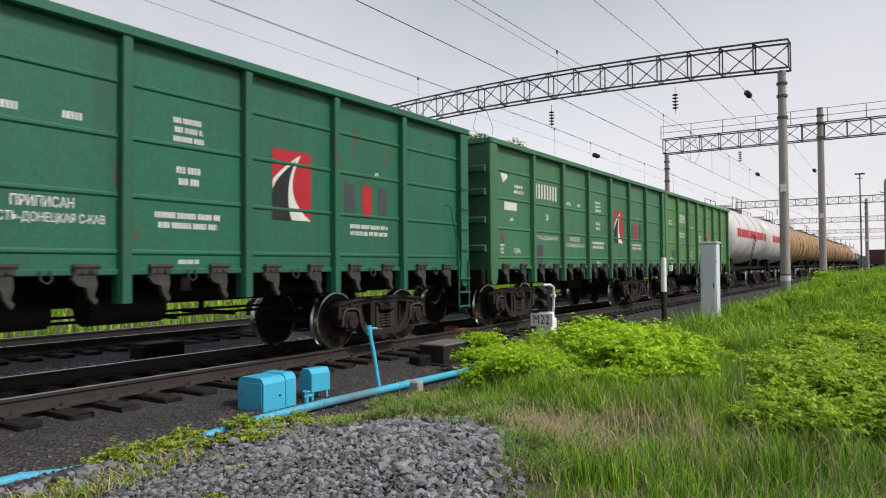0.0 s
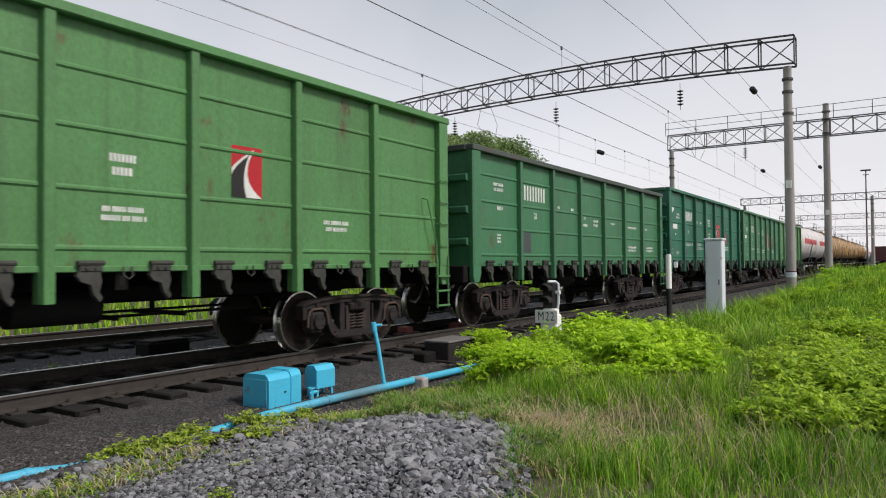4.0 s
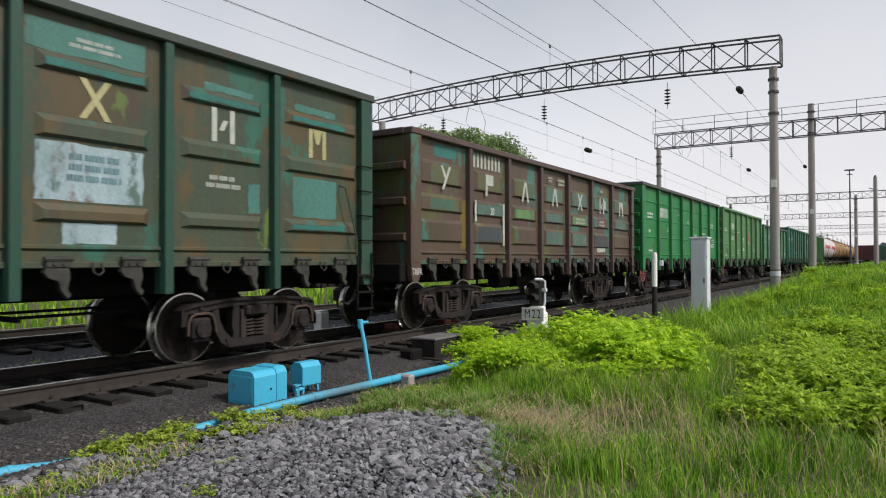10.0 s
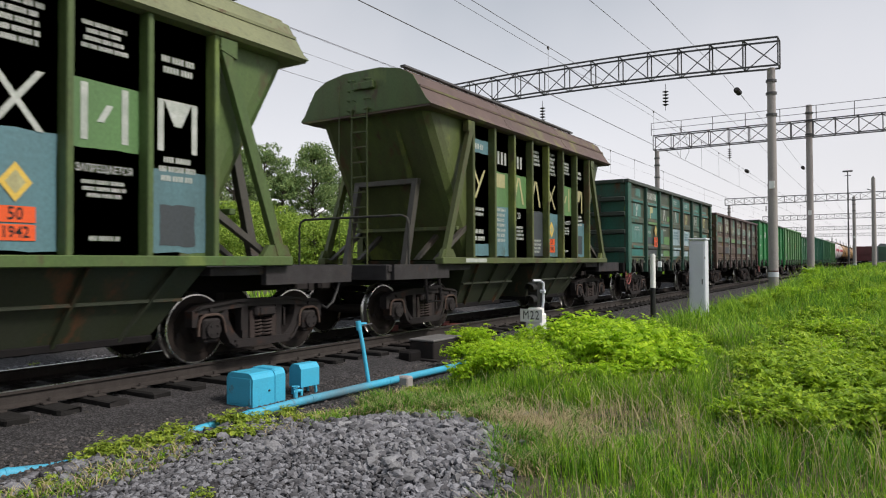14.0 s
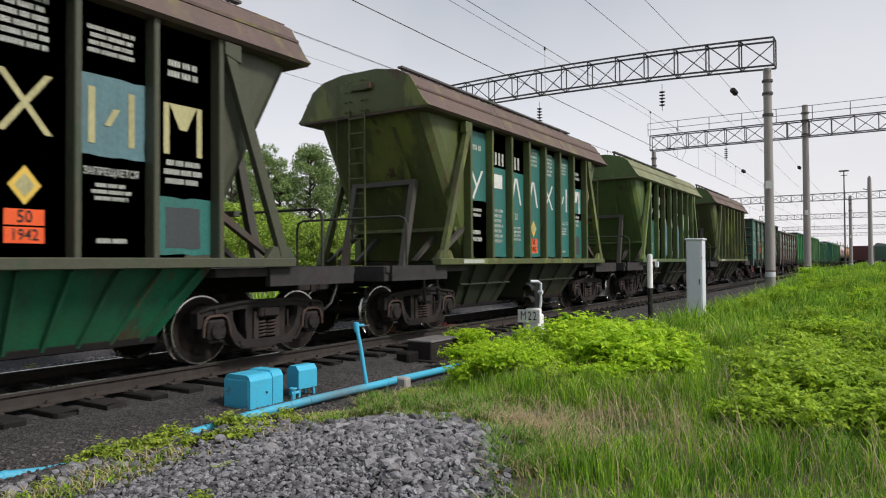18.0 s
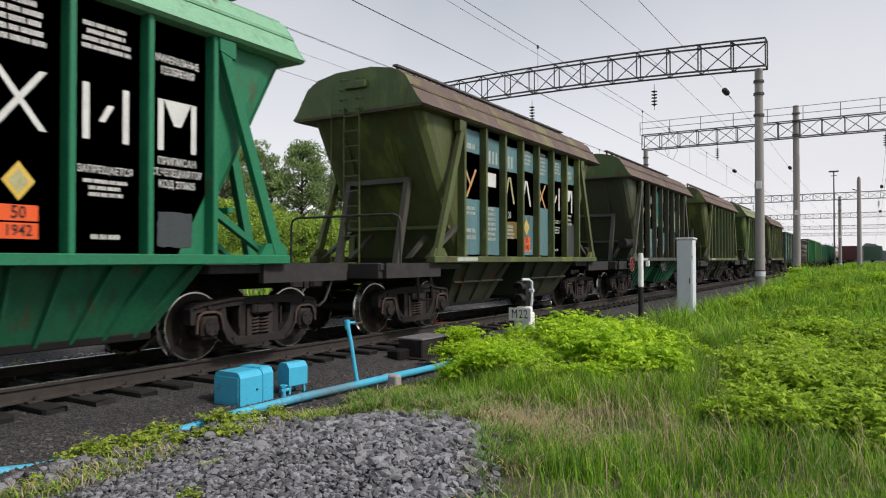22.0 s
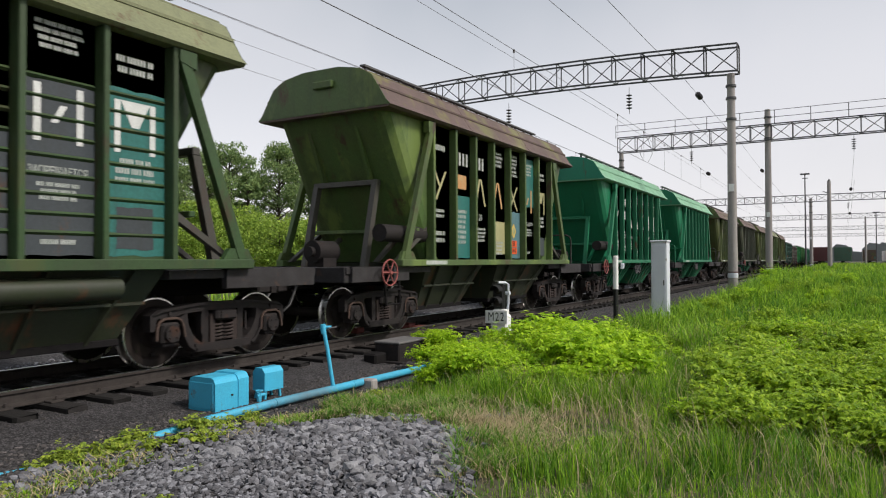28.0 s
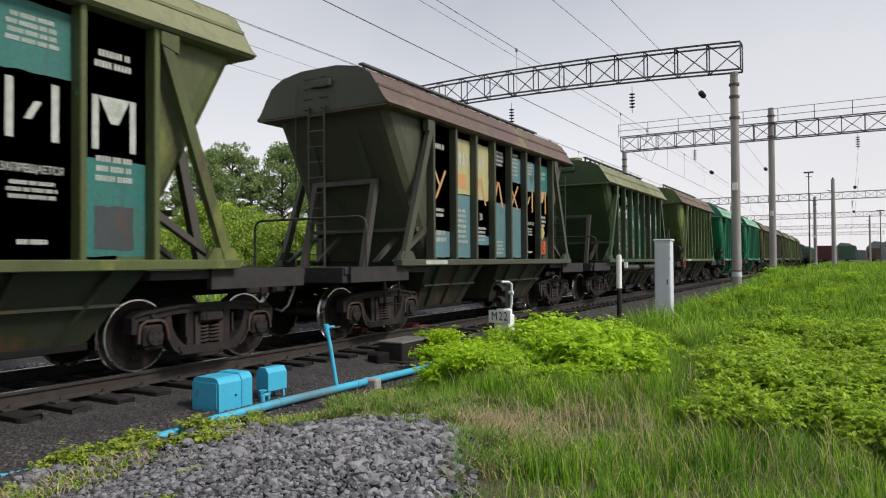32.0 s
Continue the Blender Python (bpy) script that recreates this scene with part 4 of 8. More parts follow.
def marks_fleet(w):
    b = BAYX
    number_part(w, b[1], 3.18, 1.30, 0.36)
    text_part(w, "20", b[1], 2.56, 0.22)
    text_part(w, "СТ УСТЬ-ДОНЕЦКАЯ С-КАВ", b[1], 2.05, 0.13)
    text_part(w, "ПРИПИСАН", b[2], 2.06, 0.15)
    text_part(w, "СТ УСТЬ-ДОНЕЦКАЯ С-КАВ", b[2], 1.90, 0.13)
    text_part(w, "ТАРА", b[0] + 0.15, 1.70, 0.17)
    bars_part(w, [(b[0] + 0.25, 3.12, 0.5, 0.24, 2), (b[0] - 0.1, 2.42, 0.2, 0.1, 1), (b[0] - 0.55, 1.75, 0.22, 0.24, 3), (b[2] - 0.4, 3.0, 0.3, 0.12, 1),
                  (b[2] + 0.3, 3.0, 0.25, 0.12, 1), (b[3], 3.06, 0.45, 0.34, 3), (b[3], 2.5, 0.4, 0.28, 2), (b[3], 1.95, 1.0, 0.24, 2), (b[3], 1.45, 0.3, 0.08, 1),
                  (b[5], 1.97, 1.0, 0.22, 2), (b[5] + 0.2, 2.9, 0.14, 0.12, 1)], 3)
    g = Geo().quad((b[0] - 0.45, Y1, 2.62), (b[0] + 0.15, Y1, 2.62), (b[0] + 0.15, Y1, 2.80), (b[0] - 0.45, Y1, 2.80))
    g.quad((b[0] - 0.62, Y1, 3.42), (b[0] - 0.32, Y1, 3.42), (b[0] - 0.28, Y1, 3.34), (b[0] - 0.5, Y1, 3.22))
    part("emblem", g, M_WHITE, w, "plain white emblem shapes")
    emblem(w, b[4], 2.55, 0.50)
    for i in range(3):
        part("emblem", block_or(b[5] - 0.45 + 0.42 * i), M_RED if i == 1 else M_GREY_PATCH, w, "plain emblem block")
    patch(w, b[1] - 0.75, b[1] - 0.25, 1.42, 1.88, M_GREY_PATCH)


def marks_plain(w):
    b = BAYX
    number_part(w, b[1], 2.98, 1.15, 0.34)
    text_part(w, "20", b[1], 2.46, 0.22)
    patch(w, b[1] - 0.75, b[1] - 0.25, 1.60, 2.06, M_GREY_PATCH)
    text_part(w, "КР", b[3] - 0.45, 2.55, 0.13)
    bars_part(w, [(b[0], 3.0, 0.5, 0.22, 2), (b[0] + 0.05, 2.55, 0.3, 0.12, 1), (b[0], 1.9, 0.2, 0.22, 3), (b[2] - 0.4, 2.75, 0.2, 0.1, 1), (b[2] + 0.45, 2.75, 0.2, 0.1, 1),
                  (b[3] - 0.45, 2.38, 0.4, 0.1, 1), (b[3] + 0.35, 2.46, 0.4, 0.22, 2), (b[4], 2.5, 0.4, 0.08, 1), (b[5], 2.45, 0.95, 0.09, 1), (b[5], 1.78, 0.8, 0.2, 2),
                  (b[6], 1.78, 0.9, 0.2, 2), (b[6] - 0.35, 2.45, 0.3, 0.08, 1)], 5)


def marks_pale(w):
    b = BAYX
    number_part(w, b[1], 3.2, 1.2, 0.34)
    emblem(w, b[4], 2.6, 0.34)
    bars_part(w, [(b[0] - 0.1, 2.98, 0.55, 0.2, 2), (b[1], 2.55, 1.1, 0.24, 2), (b[0], 1.62, 0.4, 0.14, 1), (b[2], 2.9, 0.8, 0.12, 1), (b[3], 2.5, 0.4, 0.3, 2),
                  (b[3], 1.95, 0.6, 0.2, 2), (b[5], 1.95, 0.6, 0.2, 2), (b[2], 1.8, 0.4, 0.3, 2)], 7)
    patch(w, b[1] - 0.75, b[1] - 0.25, 1.62, 2.1, M_GREY_PATCH)
    patch(w, b[0] + 0.05, b[0] + 0.6, 1.62, 1.95, M_GREY_PATCH)


def marks_works(w):
    b = BAYX
    number_part(w, b[1], 3.16, 1.25, 0.36)
    text_part(w, "20", b[1] + 0.6, 2.52, 0.2)
    text_part(w, "СТ МАГНИТОГОРСК", b[5], 2.32, 0.20, squeeze=0.7)
    text_part(w, "ГРУЗОВОЙ Ю-УР", b[5], 2.08, 0.20, squeeze=0.7)
    text_part(w, "ПРИПИСАН", b[4], 2.42, 0.16)
    bars_part(w, [(b[0], 2.98, 0.8, 0.28, 2), (b[0] - 0.05, 2.42, 0.3, 0.16, 1), (b[0], 1.7, 0.6, 0.1, 1), (b[2] - 0.6, 3.2, 0.2, 0.14, 1), (b[2] + 0.5, 3.2, 0.2, 0.1, 1),
                  (b[3] - 0.5, 2.95, 0.3, 0.24, 2), (b[3] + 0.4, 2.95, 0.3, 0.2, 2), (b[3] - 0.5, 1.88, 0.4, 0.28, 2), (b[4], 2.2, 0.8, 0.2, 2), (b[6] - 0.1, 2.98, 0.8, 0.24, 2),
                  (b[6] - 0.1, 2.15, 0.9, 0.42, 4), (b[5], 2.56, 0.8, 0.1, 1), (b[0], 1.72, 0.5, 0.1, 1)], 9)
    patch(w, b[1] - 0.75, b[1] - 0.3, 1.62, 2.12, M_GREY_PATCH)
    g = Geo().cbox(b[0] - 0.92, b[0] - 0.66, Y1 - 0.03, Y1, 1.72, 1.92, 0.01)
    part("reflector", g, M_RED, w, "dark red reflector plate")


def seven_signs(w, z, h, ww, material, y, xs, t=0.08):
    for i in range(7):
        part("plain_sign", plain_sign(i, xs[i], z, ww, h, y, t), material if not isinstance(material, tuple) else material[i], w, "plain painted bar shape")


def marks_brown(w):
    b = BAYX
    seven_signs(w, 2.98, 0.46, 0.38, M_WORNWHITE, Y2, b)
    number_part(w, b[1], 3.48, 1.25, 0.30, material=M_WORNWHITE)
    patch(w, b[0] - 0.35, b[0] + 0.45, 3.38, 3.62, M_TEAL)
    for i, m, z0, z1 in ((0, M_OLIVE_PATCH, 2.87, 3.20), (0, M_OLIVE_PATCH, 2.35, 2.56), (1, M_OLIVE_PATCH, 2.87, 3.20), (1, M_TEAL_GREY, 2.35, 2.56), (1, M_GREY_PATCH, 1.77, 2.08),
                         (2, M_OLIVE_PATCH, 2.87, 3.20), (2, M_LIME_PATCH, 2.35, 2.56), (3, M_TEAL_GREY, 2.87, 3.20), (3, M_TEAL_GREY, 2.35, 2.56), (3, M_TEAL_GREY, 1.77, 2.08), (4, M_TEAL_GREY, 2.87, 3.20),
                         (4, M_LIME_PATCH, 2.35, 2.56), (4, M_TEAL_GREY, 1.77, 2.08), (5, M_GREY_PATCH, 1.77, 2.08), (6, M_TEAL_GREY, 2.35, 2.56)):
        patch(w, b[i] - 0.52, b[i] + 0.48, z0, z1, m, Y2 + 0.002)
    patch(w, b[0] + 0.62, b[0] + 0.85, 1.60, 2.60, M_MUSTARD)
    patch(w, b[1] - 0.66, b[1] - 0.58, 2.18, 2.62, M_WORNWHITE, Y2 - 0.004)
    patch(w, b[1] + 0.58, b[1] + 0.66, 1.7, 2.62, M_WORNWHITE, Y2 - 0.004)
    patch(w, b[5] + 0.14, b[5] + 0.32, 2.9, 3.15, M_WORNWHITE, Y2 - 0.004)
    patch(w, b[5] - 0.3, b[5] + 0.4, 1.60, 1.72, M_WORNWHITE)
    text_part(w, "20", b[1] + 0.1, 2.42, 0.22, y=Y2 - 0.006)
    bars_part(w, [(b[3] - 0.3, 3.42, 0.3, 0.16, 2), (b[3] + 0.4, 3.40, 0.5, 0.2, 2), (b[4], 2.45, 0.9, 0.2, 2), (b[5], 2.45, 0.5, 0.2, 2), (b[5], 3.42, 0.3, 0.1, 1)], 11, M_WORNWHITE, Y2 - 0.004)
    text_part(w, "ТАРА", -GH + 0.16, 1.16, 0.16, y=-1.585)


def marks_patchy(w):
    b = BAYX
    seven_signs(w, 3.14, 0.44, 0.37, (M_WORNWHITE, M_CREAM_PATCH, M_WORNWHITE, M_WORNWHITE, M_CREAM_PATCH, M_WORNWHITE, M_CREAM_PATCH), Y1 - 0.003, b)
    number_part(w, b[1] + 0.02, 3.74, 1.30, 0.24, material=M_WORNWHITE)
    # bay, material, then the span across and up the flat of the wall
    for i, m, x0, x1, z0, z1 in ((0, M_FADED_TEAL, -0.12, 0.38, 3.63, 3.90), (0, M_FADED_TEAL, -0.42, 0.46, 2.93, 3.37), (0, M_FADED_TEAL, -0.70, 0.64, 2.02, 2.65), (0, M_TEAL, -0.70, 0.64, 1.55, 1.80),
                                 (1, M_FADED_TEAL, -0.74, 0.74, 2.94, 3.35), (1, M_GREY_PATCH, -0.60, 0.66, 1.55, 1.79), (1, M_GREY_PATCH, -0.60, 0.20, 2.01, 2.24),
                                 (2, M_LIME_PATCH, -0.74, -0.42, 3.58, 3.86), (2, M_LIME_PATCH, -0.72, -0.40, 2.96, 3.18), (2, M_LIME_PATCH, 0.42, 0.74, 2.93, 3.12), (2, M_FADED_TEAL, -0.74, -0.16, 2.02, 2.56),
                                 (2, M_NOTICE, -0.72, -0.20, 1.56, 1.64), (2, M_LIME_PATCH, -0.08, 0.72, 2.01, 2.30), (2, M_LIME_PATCH, -0.14, 0.70, 1.55, 1.78),
                                 (3, M_FADED_TEAL, -0.74, 0.70, 3.57, 3.90), (3, M_FADED_TEAL, -0.04, 0.48, 2.93, 3.37), (3, M_NOTICE, -0.72, 0.62, 2.00, 2.66), (3, M_NOTICE, -0.70, 0.58, 1.55, 1.79),
                                 (4, M_FADED_TEAL, -0.74, 0.60, 3.57, 3.88), (4, M_NOTICE, -0.64, 0.58, 2.02, 2.63), (4, M_NOTICE, -0.36, 0.26, 1.56, 1.79),
                                 (5, M_FADED_TEAL, 0.42, 0.62, 2.02, 2.42), (5, M_FADED_TEAL, -0.30, 0.50, 3.57, 3.66), (6, M_FADED_TEAL, -0.52, 0.42, 2.02, 2.60), (6, M_FADED_TEAL, -0.48, 0.40, 3.58, 3.68)):
        patch(w, b[i] + x0, b[i] + x1, z0, z1, m, Y1 + 0.001)
    # repainted faces of the pressings
    for i, m, z0 in ((0, M_TEAL, 3.36), (0, M_TEAL, 1.78), (1, M_FADED_TEAL, 3.36), (1, M_LIME_PATCH, 2.66), (1, M_GREY_PATCH, 1.78), (2, M_TEAL, 2.66), (2, M_FADED_TEAL, 3.36), (3, M_NOTICE, 1.78),
                     (3, M_TEAL, 3.36), (4, M_TEAL, 3.36), (5, M_TEAL, 3.36), (6, M_TEAL, 3.36), (6, M_TEAL, 1.78)):
        patch(w, b[i] - 0.56, b[i] + 0.56, z0 + 0.05, z0 + 0.125, m, Y2)
    hazard(w, b[1] + 0.35, 2.50, 0.34, Y2 - 0.008)
    bars_part(w, [(b[0], 2.50, 0.6, 0.16, 2), (b[1] - 0.3, 2.42, 0.4, 0.12, 1), (b[2], 2.56, 0.5, 0.1, 1), (b[3], 3.74, 0.7, 0.16, 2), (b[4], 3.72, 0.6, 0.14, 2), (b[5], 2.4, 0.6, 0.2, 2)], 13, M_WORNWHITE, Y1 - 0.004)
    bars_part(w, [(b[3], 2.40, 0.9, 0.34, 3), (b[4], 2.38, 0.8, 0.34, 3)], 14, M_SKY_PATCH, Y1 - 0.004)


def hazard(w, x, z, s, y=None):
    """Yellow diamond over an orange plate."""
    y = (HSKIN - 0.004) if y is None else y
    g = Geo().quad((x - s * 0.5, y, z), (x, y, z - s * 0.62), (x + s * 0.5, y, z), (x, y, z + s * 0.62))
    part("hazard_diamond", g, M_YELLOW, w, "yellow oxidiser diamond")
    g = Geo().quad((x - s * 0.3, y - 0.003, z), (x, y - 0.003, z - s * 0.38), (x + s * 0.3, y - 0.003, z), (x, y - 0.003, z + s * 0.38))
    part("hazard_inset", g, M_CREAM_PATCH, w)
    for k, (text, size) in enumerate((("50", 0.56), ("1942", 0.50))):
        zt = z - s * (0.74 + 0.56 * k)
        g = Geo().quad((x - s * 0.60, y, zt - s * 0.5), (x + s * 0.60, y, zt - s * 0.5), (x + s * 0.60, y, zt), (x - s * 0.60, y, zt))
        plate = part("hazard_plate", g, M_PLATE, w, "orange hazard number plate")
        part("stencil", lettering(text, s * size, M_BLACK, 0.85), None, plate, "", pose(x, y - 0.004, zt - s * 0.25))


# ---- covered hopper wagon ----
HSKIN = -1.40
HX = 3.31      # outer side posts
EAVE = 4.96    # half length of the roof
HPOSTS = [-HX + 2 * HX * i / 7 for i in range(8)]
HBAY = [(HPOSTS[i] + HPOSTS[i + 1]) / 2 for i in range(7)]
ROOF = [(-1.66, 4.34), (-1.56, 4.44), (-1.24, 4.94), (-0.95, 5.10), (-0.45, 5.19), (0.45, 5.19), (0.95, 5.10), (1.24, 4.94), (1.56, 4.44), (1.66, 4.34)]


def hopper_body(eave=EAVE):
    """Rounded bin: upright sides that curve into sloping ends."""
    g = Geo()
    rings = []
    for z in (4.32, 3.6, 2.8, 2.0, 1.42):
        u = (4.32 - z) / 2.9
        xe = eave - 0.14 - 1.62 * u           # end wall position
        r = 0.42 - 0.10 * u            # corner radius
        ring = []
        hy = 1.40
        for sx, sy in ((-1, -1), (1, -1), (1, 1), (-1, 1)):
            arc = []
            for k in range(4):
                a = math.pi / 2 * k / 3
                cx, cy = xe - r, hy - r * 0.72
                arc.append((sx * (cx + r * math.cos(a)), sy * (cy + r * 0.72 * math.sin(a)), z))
            if sx * sy < 0:
                arc = arc[::-1]
            ring += arc[::-1] if False else arc
        rings.append(ring)
    n = len(rings[0])
    p = [q for r in rings for q in r]
    f = [(k * n + i, k * n + (i + 1) % n, (k + 1) * n + (i + 1) % n, (k + 1) * n + i) for k in range(len(rings) - 1) for i in range(n)]
    f += [tuple(range(n)), tuple(range((len(rings) - 1) * n, len(rings) * n))[::-1]]
    return g.add(p, f)


def hopper_roof(e=EAVE):
    g = Geo().ext(ROOF + [(1.60, 4.30), (-1.60, 4.30)], "x", -e, e)
    return g


def hopper_end_face(s, e=EAVE):
    g = Geo().ext(ROOF, "x", s * e, s * (e + 0.015))
    return g


def funnel(x0, x1, b0, b1):
    """One discharge funnel under the sill, with ribs."""
    g = Geo()
    zt, zb, yt, yb = 1.40, 0.42, 1.40, 0.92
    top = [(x0, -yt, zt), (x1, -yt, zt), (x1, yt, zt), (x0, yt, zt)]
    bot = [(b0, -yb, zb), (b1, -yb, zb), (b1, yb, zb), (b0, yb, zb)]
    g.add(top + bot, [(0, 1, 2, 3), (7, 6, 5, 4), (0, 4, 5, 1), (1, 5, 6, 2), (2, 6, 7, 3), (3, 7, 4, 0)])
    return g


def funnel_rib(x0, x1, b0, b1, u):
    """One upright rib on the near face of a funnel."""
    a = Vector((x0 + (x1 - x0) * u, -1.40, 1.34))
    b = Vector((b0 + (b1 - b0) * u, -0.92, 0.45))
    o, d = Vector((0, -0.055, -0.03)), Vector((0.02, 0, 0))
    return Geo().add([a - d, a + d, b + d, b - d, a - d + o, a + d + o, b + d + o, b - d + o],
                     [(0, 1, 2, 3), (4, 5, 6, 7), (0, 1, 5, 4), (2, 3, 7, 6), (0, 3, 7, 4), (1, 2, 6, 5)])


def hopper(paint_mat, roof_mat, label, end_mat=None, marks=None, wheel=None, ladder=True, low_mat=None, sleek=False, post_mat=None, louvre=False, air_tank=False, roof_x=-0.10):
    w = thing("hopper_wagon", label, "hopper wagon", "wagons of the freight train")
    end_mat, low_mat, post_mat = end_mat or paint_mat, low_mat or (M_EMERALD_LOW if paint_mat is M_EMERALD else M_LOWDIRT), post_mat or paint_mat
    E = 4.50 if sleek else EAVE
    back = pose(roof_x, 0, -0.15 if sleek else 0)
    low = pose(0, 0, 1.44) @ Matrix.Diagonal((1, 1, 0.948 if sleek else 1, 1)) @ pose(0, 0, -1.44)
    sx = "s" if sleek else ""
    sharp_paint = paint_mat is M_EMERALD
    stay_mat = post_mat if sharp_paint else M_STAY
    part("bin", shared("hopper_bin" + sx, lambda: hopper_body(E), paint_mat), None, w, "sloping-ended bin", low @ pose(roof_x + 0.06, 0, 0))
    part("roof", shared("hopper_roof" + sx, lambda: hopper_roof(E), roof_mat), None, w, "curved sheet roof", back)
    for s in (-1, 1):
        part("roof_end", shared("roof_end%d" % s + sx, lambda s=s: hopper_end_face(s, E), end_mat), None, w, "rounded roof end plate", back)
        part("vent_box", shared("vent_box", lambda: Geo().cbox(-0.05, 0.05, -0.24, 0.24, 4.80, 4.94, 0.015), end_mat), None, w, "", back @ pose(s * (E + 0.05), -0.1, 0))

    for i in (3, 6):
        part("roof_seam", shared("roof_seam", lambda: Geo().ext([(y * 1.002, z + 0.004) for y, z in ROOF], "x", -0.015, 0.015), roof_mat), None, w, "", back @ pose(-E + 2 * E * i / 9, 0, 0))
    for sgn in (-1, 1):
        for y, z in ((-1.40, 4.715), (-1.10, 5.02)):
            part("roof_lap", shared("roof_lap%.2f" % z + sx, lambda y=y, z=z: Geo().box(-E, E, y - 0.02, y + 0.02, z - 0.03, z + 0.012), roof_mat), None, w, "", back @ pose(0, 0, 0, 0, 0, 0 if sgn < 0 else 180))

    def walkway():
        g = Geo()
        for y in (-0.52, 0.52):
            g.box(-4.3, 4.6, y - 0.06, y + 0.06, 5.35, 5.39)
            for i in range(15):
                x = -4.2 + 8.6 * i / 14
                g.box(x - 0.02, x + 0.02, y - 0.03, y + 0.03, 5.17, 5.35)
        return g
    part("roof_walkway", shared("roof_walkway", walkway, M_STEEL), None, w, "dark slatted roof walkway", back @ Matrix.Diagonal((E / EAVE, 1, 1, 1)))
    for i in range(4):
        part("roof_hatch", shared("roof_hatch", lambda: Geo().cyl((0, 0, 5.17), (0, 0, 5.27), 0.27, n=14), roof_mat), None, w, "", pose(-3.58 + 2.2 * i, 0, 0))
    for s in (0, 180):
        r = pose(0, 0, 0, 0, 0, s)
        part("side_panel", shared("hopper_side", lambda: Geo().box(-HX, HX, HSKIN, HSKIN + 0.03, 1.45, 4.30), paint_mat), None, w, "", low @ r)
        for i, x in enumerate(HPOSTS):
            part("side_post", shared("hopper_post", lambda: Geo().ext([(-0.05, HSKIN + 0.02), (-0.04, -1.55), (-0.03, -1.565), (0.03, -1.565), (0.04, -1.55), (0.05, HSKIN + 0.02)],
                                                                     "z", 1.44, 4.30), post_mat), None, w, "", low @ r @ pose(x, 0, 0))
        part("side_sill", shared("hopper_sill", lambda: Geo().cbox(-4.6, 4.6, -1.62, -1.42, 1.33, 1.46, 0.012), post_mat), None, w, "", r)
        for e in (-1, 1):
            def strut(e=e, t=e * 3.40):
                g = Geo()
                a, b = Vector((t, -1.54, 4.22)), Vector((e * 4.42, -1.54, 1.46))
                d = (b - a).normalized()
                n = Vector((d.z, 0, -d.x)) * 0.075
                p = [a - n, a + n, b + n, b - n]
                g.add([q + Vector((0, -0.05, 0)) for q in p] + [q + Vector((0, 0.05, 0)) for q in p],
                      [(0, 1, 2, 3), (7, 6, 5, 4), (0, 4, 5, 1), (1, 5, 6, 2), (2, 6, 7, 3), (3, 7, 4, 0)])
                g.ext([(t - e * 0.06, 4.28), (t + e * 0.20, 4.28), (t + e * 0.20, 4.05), (t - e * 0.06, 4.12)], "y", -1.60, -1.47)
                g.ext([(e * 4.06, 1.45), (e * 4.18, 1.62), (e * 4.52, 1.62), (e * 4.60, 1.45)], "y", -1.58, -1.50)
                return g
            part("diagonal_strut", shared("diagonal_strut%d" % e, strut, post_mat), None, w, "", low @ r)
    if louvre:
        slat = shared("side_rib", lambda: Geo().ext([(HSKIN, 0), (HSKIN - 0.03, 0.03), (HSKIN, 0.06)], "x", -0.41, 0.41), paint_mat)
        for x in HBAY:
            for k in range(9):
                part("side_rib", slat, None, w, "", pose(x, 0, 1.72 + 0.21 * k))
    # end supports: portal frames and raking stays
    leg = shared("support_leg", lambda: Geo().ext([(-4.73, 1.32), (-4.59, 1.32), (-4.19, 3.0), (-4.33, 3.0)], "y", -0.06, 0.06), stay_mat)
    beam = shared("support_beam", lambda: Geo().cbox(-4.32, -4.19, -0.82, 0.82, 2.96, 3.07, 0.01), stay_mat)
    stay = shared("inner_stay", lambda: Geo().ext([(-4.3, 1.42), (-4.2, 1.42), (-3.3, 2.0), (-3.3, 2.12)], "y", -0.05, 0.05), stay_mat)
    stay2 = shared("outer_stay", lambda: Geo().ext([(-4.5, 1.42), (-4.38, 1.42), (-3.30, 2.06), (-3.30, 2.18)], "y", -0.05, 0.05), stay_mat)
    rib = shared("end_rib", lambda: Geo().ext([(-4.62, 4.25), (-4.80, 4.25), (-4.28, 3.05), (-4.18, 3.05)], "y", -0.04, 0.04), post_mat)
    tie = shared("cross_beam", lambda: Geo().cbox(-3.75, -3.65, -1.4, 1.4, 2.02, 2.1, 0.01), post_mat)
    for s in (0, 180):
        r = pose(0, 0, 0, 0, 0, s)
        part("support_beam", beam, None, w, "", r)
        part("cross_beam", tie, None, w, "", r)
        for y in (-1, 1):
            part("support_leg", leg, None, w, "", r @ pose(0, 0.75 * y, 0))
            part("inner_stay", stay, None, w, "", r @ pose(0, 0.75 * y, 0))
            part("outer_stay", stay2, None, w, "", r @ pose(0, 1.35 * y, 0))
            if not sleek:
                part("end_rib", rib, None, w, "", r @ pose(0, 0.6 * y, 0))
        part("end_platform", shared("end_platform", lambda: Geo().cbox(-6.1, -3.3, -1.45, 1.45, 1.20, 1.32, 0.01).cbox(-6.12, -5.98, -1.42, 1.42, 1.05, 1.33, 0.015)
                                    .box(-6.0, -4.2, -1.50, -1.40, 1.06, 1.33).box(-6.0, -4.2, 1.40, 1.50, 1.06, 1.33), M_DECK), None, w, "", pose(0, 0, 0, 0, 0, s))
